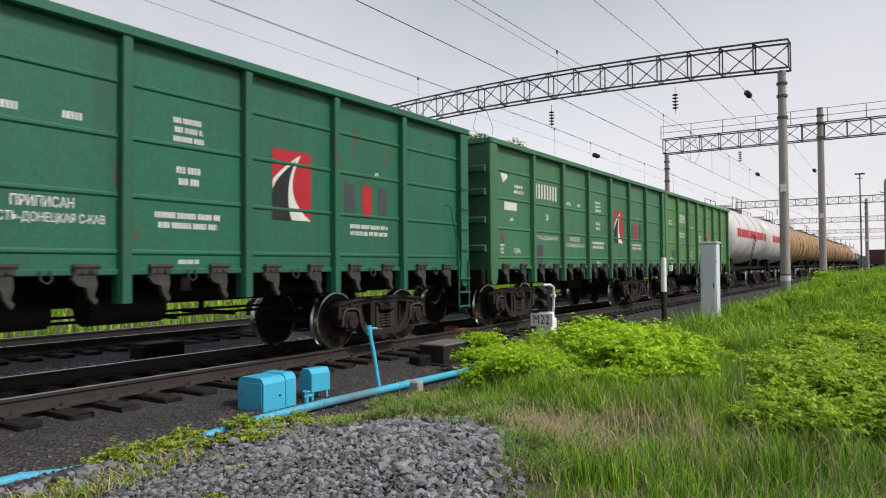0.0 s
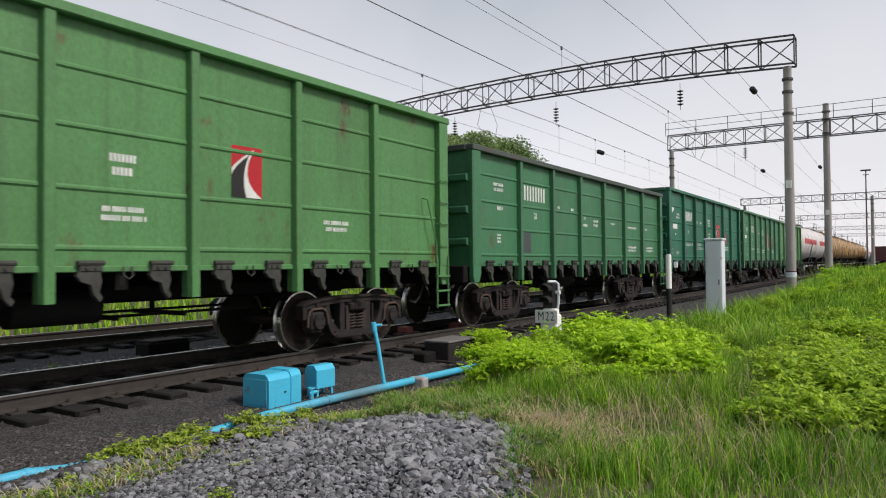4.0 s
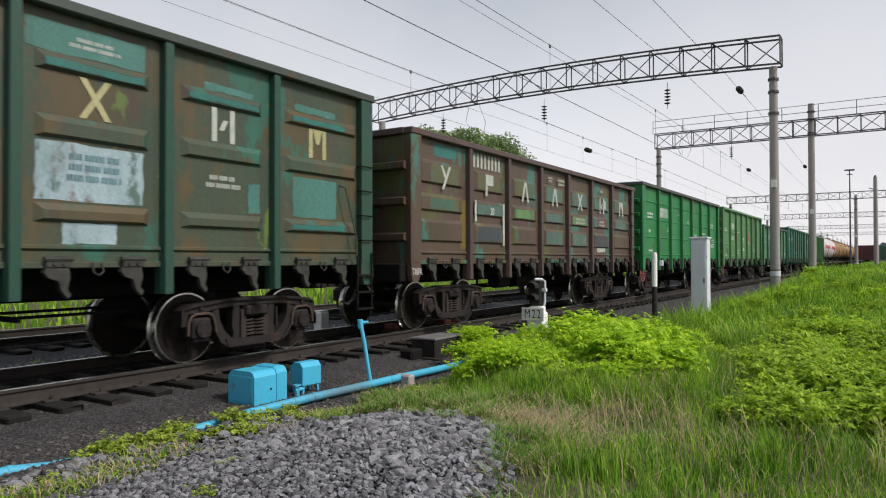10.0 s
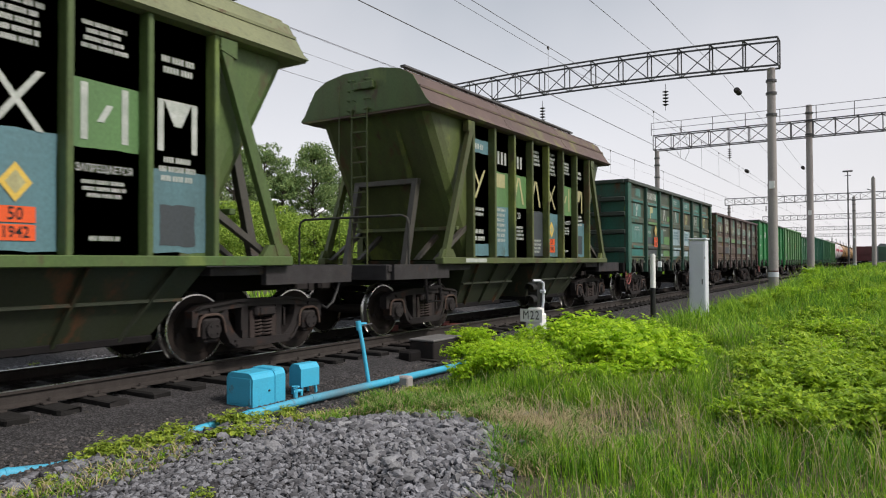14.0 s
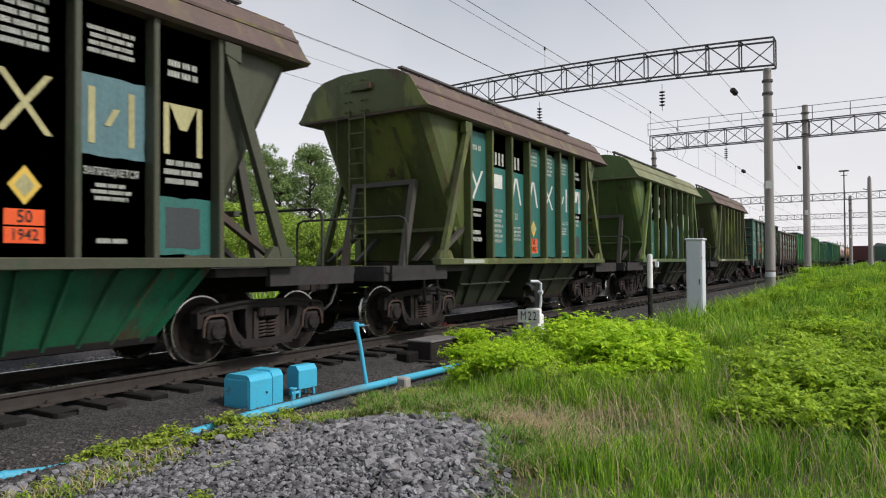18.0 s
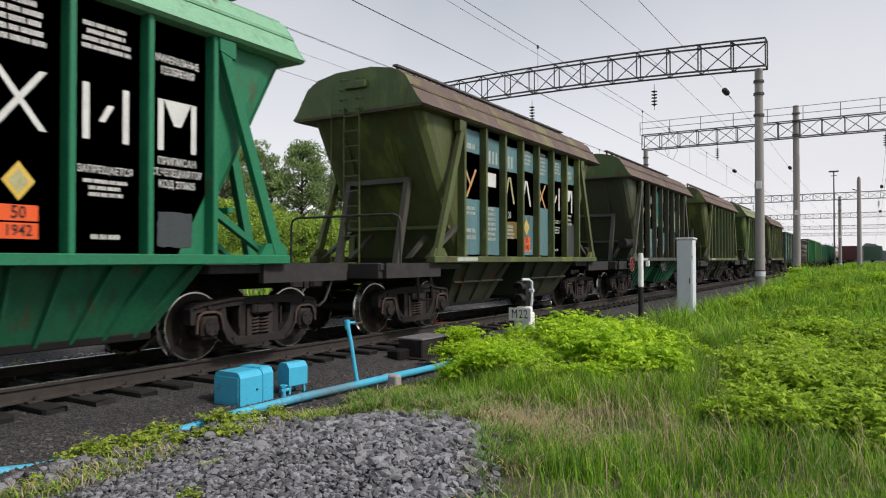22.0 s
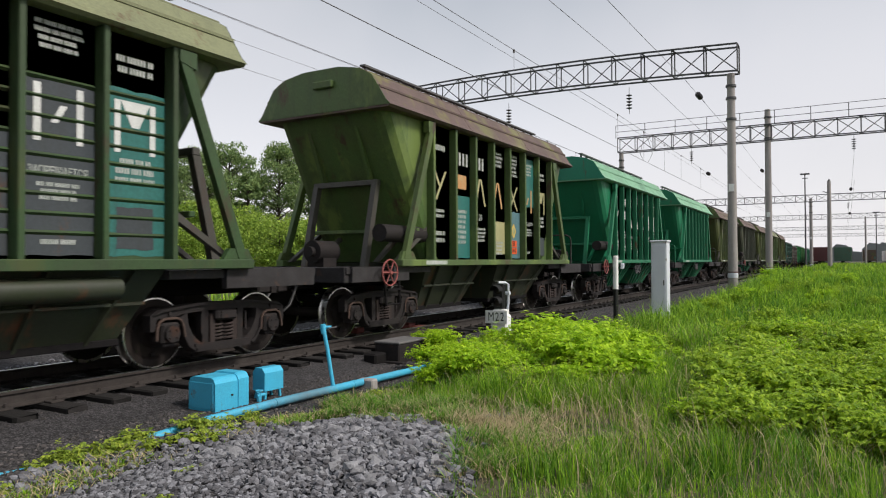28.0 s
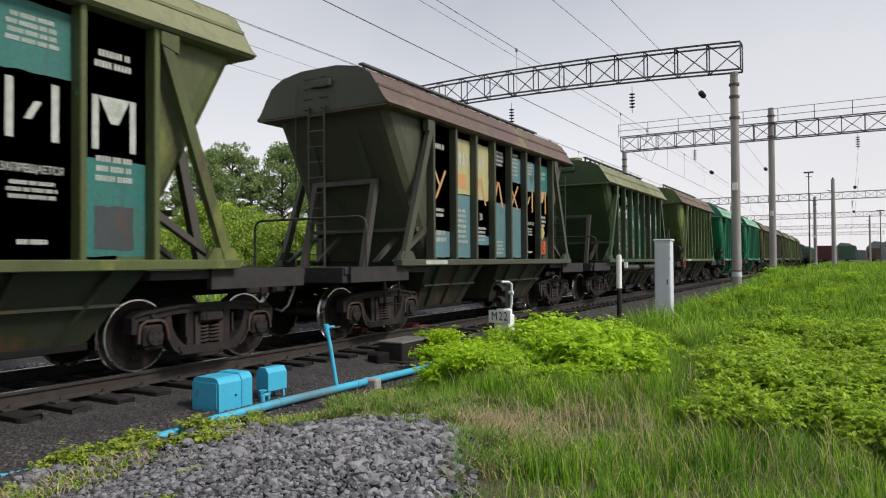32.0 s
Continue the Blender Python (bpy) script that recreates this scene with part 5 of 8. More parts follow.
    if ladder:
        def lad():
            g = Geo()
            for y in (-0.16, 0.23):
                g.cyl((-5.0, y, 1.32), (-5.0, y, 4.45), 0.018, n=6)
            for k in range(10):
                g.box(-5.02, -4.98, -0.16, 0.23, 1.55 + 0.3 * k, 1.575 + 0.3 * k)
            return g
        part("safety_rod", shared("safety_rod", lambda: Geo().cyl((-5.02, 0.55, 1.32), (-5.02, 0.55, 4.95), 0.010, n=5), post_mat), None, w, "", pose(roof_x, 0, 0))
        part("ladder", shared("hopper_ladder", lad, post_mat), None, w, "steel end ladder", pose(roof_x, 0, 0))
        def grab():
            g = Geo()
            for k in range(4):
                for y in (-0.17, 0.24):
                    g.path([(-E, y - 0.07, 4.4 + 0.2 * k), (-E - 0.1, y - 0.07, 4.4 + 0.2 * k), (-E - 0.1, y + 0.07, 4.4 + 0.2 * k), (-E, y + 0.07, 4.4 + 0.2 * k)], 0.01, 5)
            return g
        part("grab_iron", shared("grab_iron" + sx, grab, end_mat), None, w, "", back)
    def rail():
        x, zr = -5.40, 2.24
        return Geo().path([(x, -1.38, 1.32), (x, -1.38, zr - 0.16), (x, -1.34, zr - 0.05), (x, -1.22, zr), (x, 1.22, zr), (x, 1.34, zr - 0.05), (x, 1.38, zr - 0.16), (x, 1.38, 1.32)], 0.024, 8)
    part("handrail", shared("handrail", rail, M_GRIME if not sharp_paint else post_mat), None, w, "bent tube handrail across the platform", pose(0, 0, 0, 0, 0, 180 if wheel else 0))
    if wheel:
        part("handwheel", WHEEL_RED, None, w, "red spoked brake handwheel", pose(-5.12, -1.68, 1.22) @ Matrix.Diagonal((0.88, 1, 0.88, 1)))
        part("handwheel_bracket", shared("handwheel_bracket", lambda: Geo().box(-5.1, -4.9, -1.62, -1.3, 1.1, 1.33), M_UNDER), None, w)
    if air_tank:
        part("air_tank", shared("air_tank", lambda: Geo().cyl((-4.85, -1.25, 1.97), (-3.15, -1.25, 1.97), 0.17, n=18), M_BOGIE, True), None, w, "dark steel air tank")
        part("brake_cylinder", shared("platform_cylinder", lambda: Geo().cyl((-5.2, 0.1, 1.62), (-4.6, 0.1, 1.62), 0.22, n=18).cyl((-5.3, 0.1, 1.62), (-5.2, 0.1, 1.62), 0.10, n=12).box(-5.1, -4.7, -0.1, 0.3, 1.32, 1.5), M_BOGIE, True), None, w, "dark brake cylinder on the end platform")
    for xx in ((-3.35, -0.75, -3.05, -1.15), (0.05, 3.35, 0.35, 2.75)) if not sleek else ((-3.35, -0.2, -2.9, -0.4), (0.2, 3.35, 0.4, 2.9)):
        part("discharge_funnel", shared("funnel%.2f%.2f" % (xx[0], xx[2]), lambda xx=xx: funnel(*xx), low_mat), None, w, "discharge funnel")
        part("discharge_gate", shared("gate%.2f" % xx[2], lambda xx=xx: Geo().cbox(xx[2] - 0.04, xx[3] + 0.04, -0.97, 0.97, 0.38, 0.47, 0.01), M_UNDER), None, w)
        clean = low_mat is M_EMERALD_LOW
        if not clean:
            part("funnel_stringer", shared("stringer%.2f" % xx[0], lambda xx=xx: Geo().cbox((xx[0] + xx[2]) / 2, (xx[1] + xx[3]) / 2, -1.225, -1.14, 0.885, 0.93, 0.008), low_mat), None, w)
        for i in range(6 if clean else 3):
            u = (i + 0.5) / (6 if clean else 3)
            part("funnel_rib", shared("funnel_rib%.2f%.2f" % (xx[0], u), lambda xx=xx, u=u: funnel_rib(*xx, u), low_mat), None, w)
    if sleek:
        part("funnel_guard", shared("funnel_guard", lambda: Geo().cyl((-2.6, -1.42, 1.12), (-0.4, -1.42, 1.12), 0.14, n=14).cyl((0.4, -1.42, 1.12), (2.6, -1.42, 1.12), 0.14, n=14),
                                    low_mat, True), None, w, "round cover over the discharge gear")
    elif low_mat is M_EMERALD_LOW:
        for x in (-0.36, 0.06):
            part("discharge_handwheel", WHEEL_GREY, None, w, "grey spoked discharge handwheel", pose(x, -1.50, 1.10))
        part("gear_shaft", shared("gear_shaft", lambda: Geo().cyl((-0.36, -1.40, 1.10), (-0.36, 1.2, 1.10), 0.03, n=8).cyl((0.06, -1.40, 1.10), (0.06, 1.2, 1.10), 0.03, n=8)
                                  .box(-0.5, 0.2, -0.1, 0.1, 1.0, 1.33), M_UNDER), None, w)
    for s in (0, 180):
        part("foot_step", shared("foot_step", lambda: Geo().path([(-4.98, -1.45, 1.3), (-4.98, -1.5, 0.62), (-4.52, -1.5, 0.62), (-4.52, -1.45, 1.3)], 0.03, 6)
                                 .box(-4.98, -4.52, -1.54, -1.46, 0.88, 0.92), M_UNDER), None, w, "", pose(0, 0, 0, 0, 0, s))
    def center():
        return Geo().cbox(-6.0, 6.0, -0.25, 0.25, 0.92, 1.24, 0.02).box(-0.8, 0.8, -1.3, -0.4, 1.25, 1.34)
    part("underframe", shared("hopper_underframe", center, M_UNDER), None, w, "black centre sill")
    end_gear(w, 6.1)
    add_bogies(w, 4.50)
    if marks:
        marks(w)
    return w


HY = HSKIN - 0.006


def hopper_marks(sign_mats, panel_mats, seed, low_patch=None, hz=4, sharp=False, number_mat=None):
    """Seven plain signs, repainted panels and small stencilled lines."""
    def run(w):
        for i, m in enumerate(panel_mats):
            if m is None:
                continue
            for m, z0, z1 in m if isinstance(m, list) else [m]:
                patch(w, HPOSTS[i] + 0.055, HPOSTS[i + 1] - 0.055, z0, z1, m, HY + 0.003)
        seven_signs(w, 3.05, 0.63, 0.56, sign_mats, HY - 0.004, HBAY)
        nm = number_mat or M_WORNWHITE
        number_part(w, HBAY[1] + 0.06, 3.72, 0.66, 0.29, 4, nm, HY - 0.003)
        number_part(w, HBAY[2] - 0.08, 3.72, 0.66, 0.29, 4, nm, HY - 0.003)
        hazard(w, HBAY[hz], 2.20, 0.33, HY - 0.007)
        specs = [(HBAY[0], 1.95, 0.5, 0.3, 2), (HBAY[2], 2.05, 0.55, 0.36, 4), (HBAY[3], 3.95, 0.6, 0.40, 4), (HBAY[4], 3.9, 0.55, 0.6, 6), (HBAY[3], 1.75, 0.6, 0.36, 4),
                 (HBAY[5], 2.2, 0.55, 0.22, 3), (HBAY[5], 3.9, 0.6, 0.34, 4), (HBAY[5], 1.65, 0.4, 0.08, 1), (HBAY[0], 2.45, 0.4, 0.22, 2), (HBAY[0], 3.85, 0.45, 0.17, 1), (HBAY[1], 2.2, 0.55, 0.8, 7)]
        if not sharp:
            specs += [(HBAY[6], 3.8, 0.55, 0.26, 2), (HBAY[6], 2.52, 0.55, 0.34, 3)]
            text_part(w, "ЗАПРЕЩАЕТСЯ", HBAY[5], 2.42, 0.12, nm, HY - 0.003)
        bars_part(w, specs, seed, M_WHITE if sharp else M_WORNWHITE, HY - 0.003)
        text_part(w, "20", HBAY[2], 3.52 if sharp else 2.45, 0.22, nm, HY - 0.003)
        if sharp:
            text_part(w, "ПОСТРОЕН", HBAY[0], 2.16, 0.14, y=HY - 0.003)
            text_part(w, "КР", HBAY[0], 1.72, 0.14, y=HY - 0.003)
            text_part(w, "27 11 2022", HBAY[0], 1.57, 0.13, y=HY - 0.003)
            text_part(w, "ОТКРЫТЬ ОБА", HBAY[2], 2.36, 0.13, y=HY - 0.003)
            text_part(w, "МИНЕРАЛЬНЫЕ", HBAY[6], 3.86, 0.13, y=HY - 0.003, squeeze=0.62)
            text_part(w, "УДОБРЕНИЯ", HBAY[6], 3.72, 0.13, y=HY - 0.003, squeeze=0.62)
            text_part(w, "ПРИПИСАН", HBAY[6], 2.60, 0.13, y=HY - 0.003)
            text_part(w, "СТ.ЧЕПЕЦКАЯ ГОР", HBAY[6], 2.46, 0.13, y=HY - 0.003, squeeze=0.62)
            text_part(w, "КОД 273605", HBAY[6], 2.32, 0.13, y=HY - 0.003)
            text_part(w, "ЗАПРЕЩАЕТСЯ", HBAY[5], 2.40, 0.12, y=HY - 0.003)
            patch(w, HPOSTS[6] + 0.2, HPOSTS[7] - 0.25, 1.55, 1.98, M_GREY_PATCH, HY)
        else:
            patch(w, HBAY[6] - 0.25, HBAY[6] + 0.25, 1.58, 2.08, M_GREY_PATCH, HY - 0.001)
        g = Geo().quad((-3.75, -1.624, 1.36), (-2.9, -1.624, 1.36), (-2.9, -1.624, 1.44), (-3.75, -1.624, 1.44))
        part("data_plate", g, M_WORNWHITE, w, "pale strip on the sill")
    return run


# ---- tank wagon ----
def tank_wagon(shell_mat, label, stripe=False):
    w = thing("tank_wagon", label, "tank wagon", "wagons of the freight train")
    def shell():
        r = 1.60
        prof = [(-5.35, 0.05), (-5.33, 0.5), (-5.22, 1.0), (-5.05, 1.32), (-4.85, 1.52), (-4.6, r), (4.6, r), (4.85, 1.52), (5.05, 1.32), (5.22, 1.0), (5.33, 0.5), (5.35, 0.05)]
        h = Geo().lathe(prof, 36, "x")
        return Geo().add([(x, y, z + 3.02) for x, y, z in h.v], h.f)
    part("tank", shared("tank_shell", shell, shell_mat, True), None, w, "cylindrical tank barrel")
    for x in (-3.6, -1.2, 1.2, 3.6):
        def band():
            h = Geo().lathe([(-0.04, 1.60), (-0.04, 1.62), (0.04, 1.62), (0.04, 1.60)], 36, "x", caps=False)
            return Geo().add([(a, b, c + 3.02) for a, b, c in h.v], h.f)
        part("band", shared("tank_band", band, M_UNDER if not stripe else shell_mat), None, w, "", pose(x, 0, 0))
    if stripe:
        for s in (-1, 1):
            g = Geo()
            for k in range(4):
                a0, a1 = (-6 + 4 * k) * math.pi / 180, (-2 + 4 * k) * math.pi / 180
                g.quad(*[(x, s * 1.606 * math.cos(a), 3.02 + 1.606 * math.sin(a)) for x, a in ((-4.6, a0), (4.6, a0), (4.6, a1), (-4.6, a1))])
            part("stripe", g, M_RED, w, "red painted stripe")
    part("dome", shared("tank_dome", lambda: Geo().cyl((0, 0, 4.55), (0, 0, 4.82), 0.42, n=20).cyl((0, 0, 4.82), (0, 0, 4.88), 0.46, n=20).cyl((0.9, 0, 4.58), (0.9, 0, 4.76), 0.12), shell_mat), None, w)
    def cat():
        g = Geo().box(-1.4, 1.4, -0.75, -0.45, 4.58, 4.61).box(-1.4, 1.4, 0.45, 0.75, 4.58, 4.61)
        for y in (-0.75, 0.75):
            g.path([(-1.4, y, 4.45), (-1.4, y, 5.25), (1.4, y, 5.25), (1.4, y, 4.45)], 0.02, 6)
            g.path([(0, y, 4.45), (0, y, 5.25)], 0.02, 6)
        return g
    part("catwalk", shared("tank_catwalk", cat, M_STEEL), None, w, "railed dome platform")
    def lad():
        g = Geo()
        for x in (-0.2, 0.2):
            g.path([(x, -1.35, 1.2), (x, -1.72, 2.9), (x, -0.80, 4.58)], 0.02, 6)
        for k in range(9):
            z = 1.4 + 0.3 * k
            y = -1.35 - 0.31 * (z - 1.2) / 1.5 if z < 2.7 else -1.66 + 0.88 * (z - 2.7) / 1.5
            g.cyl((-0.2, y, z), (0.2, y, z), 0.014, n=5)
        return g
    part("ladder", shared("tank_ladder", lad, M_STEEL), None, w)
    def fr():
        g = Geo().cbox(-5.6, 5.6, -0.3, 0.3, 0.92, 1.24, 0.02)
        for s in (-1, 1):
            g.box(s * 4.0 - 0.3, s * 4.0 + 0.3, -1.2, 1.2, 1.1, 1.7)
            g.box(s * 5.5 - 0.1, s * 5.5 + 0.1, -1.4, 1.4, 0.98, 1.3)
        for y in (-1.25, 1.25):
            g.box(-5.5, 5.5, y - 0.05, y + 0.05, 1.1, 1.24)
        return g
    part("underframe", shared("tank_frame", fr, M_UNDER), None, w)
    end_gear(w, 5.6)
    add_bogies(w, 3.9)
    return w


# ---- the train, leading wagons first; each wagon with its place along the track at the start ----
TRAIN = []


def place(w, x0):
    w.matrix_basis = pose(x0, 0, 0)
    TRAIN.append((w, x0))


place(gondola(M_GREEN_D, 4.11, "faded green steel gondola wagon with small white stencils", marks=marks_pale), 31.30)
TRAIN[0][0].scale = (0.875, 1, 1)   # a shorter wagon next to the tanks
place(gondola(M_GREEN_B, 4.11, "green steel gondola wagon with a red sickle emblem", marks=marks_fleet), 19.12)
place(gondola(M_GREEN_A, 4.11, "sea-green steel gondola wagon with a red sickle emblem", marks=marks_fleet), 5.33)
place(gondola(M_GREEN_B, 3.77, "dull green low gondola wagon with sparse white stencils", marks=marks_plain, rim=M_RIM), -8.46)
place(gondola(M_GREEN_D, 4.11, "pale green gondola wagon with a brake handwheel", brake=True, marks=marks_pale), -22.25)
place(gondola(M_GREEN_C, 4.11, "vivid green gondola wagon with white station lettering", brake=True, marks=marks_works, rim=M_RIM), -36.14)
place(gondola(M_BROWN, 3.79, "rusty brown gondola wagon with patched paint and white shapes", old=True, marks=marks_brown, post_mat=M_BROWN_POST), -50.0)
place(gondola(M_GREEN_F, 4.11, "worn green gondola wagon with teal paint patches", brake=True, old=True, marks=marks_patchy, post_mat=M_GREEN_POST, rim=M_RIM, end_mat=M_TEAL_END), -64.0)

W7, C7, O7 = (M_WHITE,) * 7, (M_CREAM_PATCH,) * 7, (M_ORANGE_PAINT,) * 7
PANELS_1 = [[(M_SKY_PATCH, 1.5, 1.75), (M_SKY_PATCH, 3.72, 4.0)], [(M_SKY_PATCH, 1.5, 2.62), (M_LIME_PATCH, 2.62, 3.4)], (M_LIME_PATCH, 2.65, 3.42), (M_GREY_PATCH, 1.5, 2.62), [(M_SKY_PATCH, 1.5, 2.62)], (M_LIME_PATCH, 2.62, 3.42), [(M_SKY_PATCH, 1.5, 2.45)]]
PANELS_2 = [(M_TEAL, 1.5, 2.9), None, (M_SKY_PATCH, 1.6, 2.8), None, (M_SKY_PATCH, 1.5, 2.75), (M_LIME_PATCH, 2.65, 3.4), [(M_SKY_PATCH, 1.5, 2.5)]]
PANELS_3 = [(M_TEAL, 2.7, 4.2), (M_TEAL, 1.5, 3.52), (M_TEAL, 1.5, 3.50), (M_TEAL, 1.5, 4.2), (M_TEAL, 1.5, 4.15), (M_TEAL, 1.5, 4.2), [(M_TEAL, 1.5, 2.55), (M_TEAL, 2.75, 3.45)]]
PANELS_4 = [None, (M_SKY_PATCH, 1.5, 2.6), (M_TEAL, 2.7, 4.1), (M_SKY_PATCH, 1.7, 2.5), None, (M_SKY_PATCH, 2.6, 3.5), (M_TEAL, 1.5, 2.2)]
PANELS_5 = [[(M_SKY_PATCH, 1.5, 2.7), (M_SKY_PATCH, 3.72, 4.2)], [(M_SKY_PATCH, 1.5, 2.6), (M_SKY_PATCH, 3.5, 4.15)], [(M_SKY_PATCH, 3.5, 4.1), (M_MUSTARD, 1.9, 2.3)], [(M_SKY_PATCH, 1.5, 2.5), (M_SKY_PATCH, 3.6, 4.1)], [(M_SKY_PATCH, 1.5, 2.75), (M_SKY_PATCH, 3.4, 4.1)], (M_SKY_PATCH, 3.55, 4.15), [(M_SKY_PATCH, 3.55, 4.1), (M_GREY_PATCH, 1.5, 2.4)]]
PANELS_8 = [None, (M_TEAL, 1.5, 2.9), None, (M_CREAM_PATCH, 1.6, 2.4), (M_SKY_PATCH, 1.5, 2.7), (M_TEAL, 2.9, 4.2), None]
PANELS_9 = [(M_GREY_PATCH, 1.5, 3.4), (M_GREY_PATCH, 1.5, 3.5), (M_TEAL, 1.5, 3.6), (M_TEAL, 1.5, 3.3), (M_GREY_PATCH, 1.5, 2.8), (M_GREY_PATCH, 1.5, 3.4), (M_TEAL, 1.5, 3.5)]
PANELS_10 = [(M_SKY_PATCH, 1.5, 2.05), [(M_CREAM_PATCH, 2.92, 4.15), (M_SKY_PATCH, 1.5, 2.9)], [(M_CREAM_PATCH, 2.85, 4.15), (M_SKY_PATCH, 1.8, 2.0)], (M_SKY_PATCH, 1.5, 2.85), [(M_SKY_PATCH, 1.5, 2.80), (M_SKY_PATCH, 3.45, 4.1)], (M_SKY_PATCH, 3.3, 4.1), (M_TEAL, 3.3, 4.1)]
PANELS_11 = [(M_LIME_PATCH, 1.5, 2.6), None, (M_SKY_PATCH, 1.5, 2.4), None, (M_TEAL, 1.5, 3.0), (M_TEAL, 3.45, 4.2), (M_TEAL, 1.5, 2.62)]
HOPPERS = (
    (-77.28, dict(paint_mat=M_OLIVE, roof_mat=M_ROOF_RUST, label="olive hopper wagon with patched panels and rusty roof", end_mat=M_MOSS,
                 marks=hopper_marks(C7, PANELS_1, 1), ladder=True)),
    (-90.45, dict(paint_mat=M_MOSS, roof_mat=M_ROOF_OLIVE, label="moss-green hopper wagon with pale roof and teal patches", marks=hopper_marks((M_WORNWHITE,) * 7, PANELS_2, 2))),
    (-103.64, dict(paint_mat=M_OLIVE, roof_mat=M_ROOF_RUST, label="olive hopper wagon with teal side panels", marks=hopper_marks(W7, PANELS_3, 3, hz=3))),
    (-116.7, dict(paint_mat=M_KHAKI, roof_mat=M_ROOF_RUST, label="dark khaki hopper wagon with patches and cream shapes", end_mat=M_MOSS,
                  marks=hopper_marks(C7, PANELS_4, 4), wheel=True, ladder=False, low_mat=M_EMERALD_LOW, air_tank=True)),
    (-129.85, dict(paint_mat=M_OLIVE, roof_mat=M_ROOF_RUST, label="olive hopper wagon with orange shapes and blue patches", end_mat=M_MOSS, marks=hopper_marks((M_ORANGE_PAINT, M_WHITE, M_CREAM_PATCH, M_WHITE, M_ORANGE_PAINT, M_WHITE, M_WHITE), PANELS_5, 5, hz=3))),
    (-142.94, dict(paint_mat=M_EMERALD, roof_mat=M_ROOF_GREEN, label="clean emerald hopper wagon with white shapes", marks=hopper_marks(W7, [None] * 7, 6, sharp=True, number_mat=M_WHITE))),
    (-156.12, dict(paint_mat=M_EMERALD, roof_mat=M_ROOF_GREEN, label="clean emerald hopper wagon with a brake handwheel", end_mat=M_JADE, wheel=True, air_tank=True, ladder=False,
                  marks=hopper_marks(W7, [None] * 7, 7, hz=6, sharp=True, number_mat=M_WHITE))),
    (-169.42, dict(paint_mat=M_MOSS, roof_mat=M_ROOF_RUST, label="moss-green hopper wagon with yellowed shapes", wheel=True, air_tank=True, ladder=False,
                  marks=hopper_marks((M_CREAM_PATCH, M_ORANGE_PAINT) * 3 + (M_CREAM_PATCH,), PANELS_8, 8))),
    (-182.43, dict(paint_mat=M_DARKMOSS, roof_mat=M_ROOF_OLIVE, label="dark green hopper wagon with horizontally ribbed sides", louvre=True, sleek=True, marks=hopper_marks(W7, PANELS_9, 9, hz=2))),
    (-195.62, dict(paint_mat=M_KHAKI, roof_mat=M_ROOF_RUST, label="dark khaki hopper wagon with cream and blue patches", marks=hopper_marks(O7, PANELS_10, 10, hz=6))),
    (-208.82, dict(paint_mat=M_OLIVE, roof_mat=M_ROOF_OLIVE, label="olive hopper wagon with a dark teal notice panel", marks=hopper_marks((M_WORNWHITE,) * 7, PANELS_11, 11))),
)
for x0, spec in HOPPERS:
    place(hopper(**spec), x0)
x_tank = 43.6
for i in range(11):
    white = i < 2 or i > 8
    place(tank_wagon(M_TANK_WHITE if white else M_TANK_OCHRE, "white tank wagon with a red stripe" if white else "ochre stained tank wagon", stripe=white), x_tank)
    x_tank += 12.05


# ---- ground ----
def smooth(u):
    u = min(max(u, 0.0), 1.0)
    return u * u * (3 - 2 * u)


def ground_z(x, y):
    """Height of the ground: cinder strip by the rails, a grass bank that rises away from the camera."""
    z = -0.33
    if y < -3.3:
        z += 0.88 * smooth((x - 13) / 17) * smooth((-4.3 - y) / 2.4)
        z += 0.10 * smooth((-3.6 - y) / 1.5)
        # heap of crushed stone
        r = math.hypot((x - 3.6) / 2.9, (y + 5.6) / 1.7)
        z += 0.16 * smooth(1.25 - r)
    if y > 8.2:
        z += 0.15 * smooth((y - 8.2) / 3) + 3.4 * smooth((y - 14) / 34)
    return z


def stone_edge(y):
    """Where the crushed stone ends against the grass."""
    if y < -5.98:
        return 5.25 + 2.0 * (y + 5.98)
    return 5.25 + 0.25 * (y + 5.98) if y < -4.4 else 5.65 - 0.4 * (y + 4.4)


def ground_sheet():
    xs = [-1500, -400, -120, -50, -25, -12] + [-8 + 0.5 * i for i in range(96)] + [42, 46, 52, 60, 80, 120, 200, 400, 900, 2000]
    ys = [-1500, -400, -120, -50, -25, -16, -12.5] + [-11 + 0.4 * i for i in range(22)] + [-2.1, -1.6, 1.6, 2.1, 3.2, 3.7, 6.9, 7.4, 8.2, 9, 10, 11.4, 15, 19, 23, 27, 31, 36, 42, 48, 60, 150, 400, 1500]
    ys = sorted(set(ys))
    rng = random.Random(4)
    v, f = [], []
    for x in xs:
        for y in ys:
            z = ground_z(x, y) + (rng.uniform(-0.02, 0.02) if -11 < y < -3 and -8 < x < 40 else 0)
            if -1.61 <= y <= 1.61 or 3.7 <= y <= 6.9:
                z = -0.252
            v.append((x, y, z))
    n = len(ys)
    for i in range(len(xs) - 1):
        for j in range(n - 1):
            f.append((i * n + j, (i + 1) * n + j, (i + 1) * n + j + 1, i * n + j + 1))
    me = raw_mesh("ground", v, f, M_GROUND)
    me.materials.append(M_MEADOW)
    for p in me.polygons:
        c = p.center
        grassy = (c.y < -3.7 and c.x > stone_edge(c.y) + 0.35) or c.y > 8.6 or c.y < -8.5
        p.material_index = 1 if grassy else 0
    me.shade_smooth()
    return tagged(new("ground", me), "dark cinder ground with a grassy bank beside the rails", "ground", kind="structure")


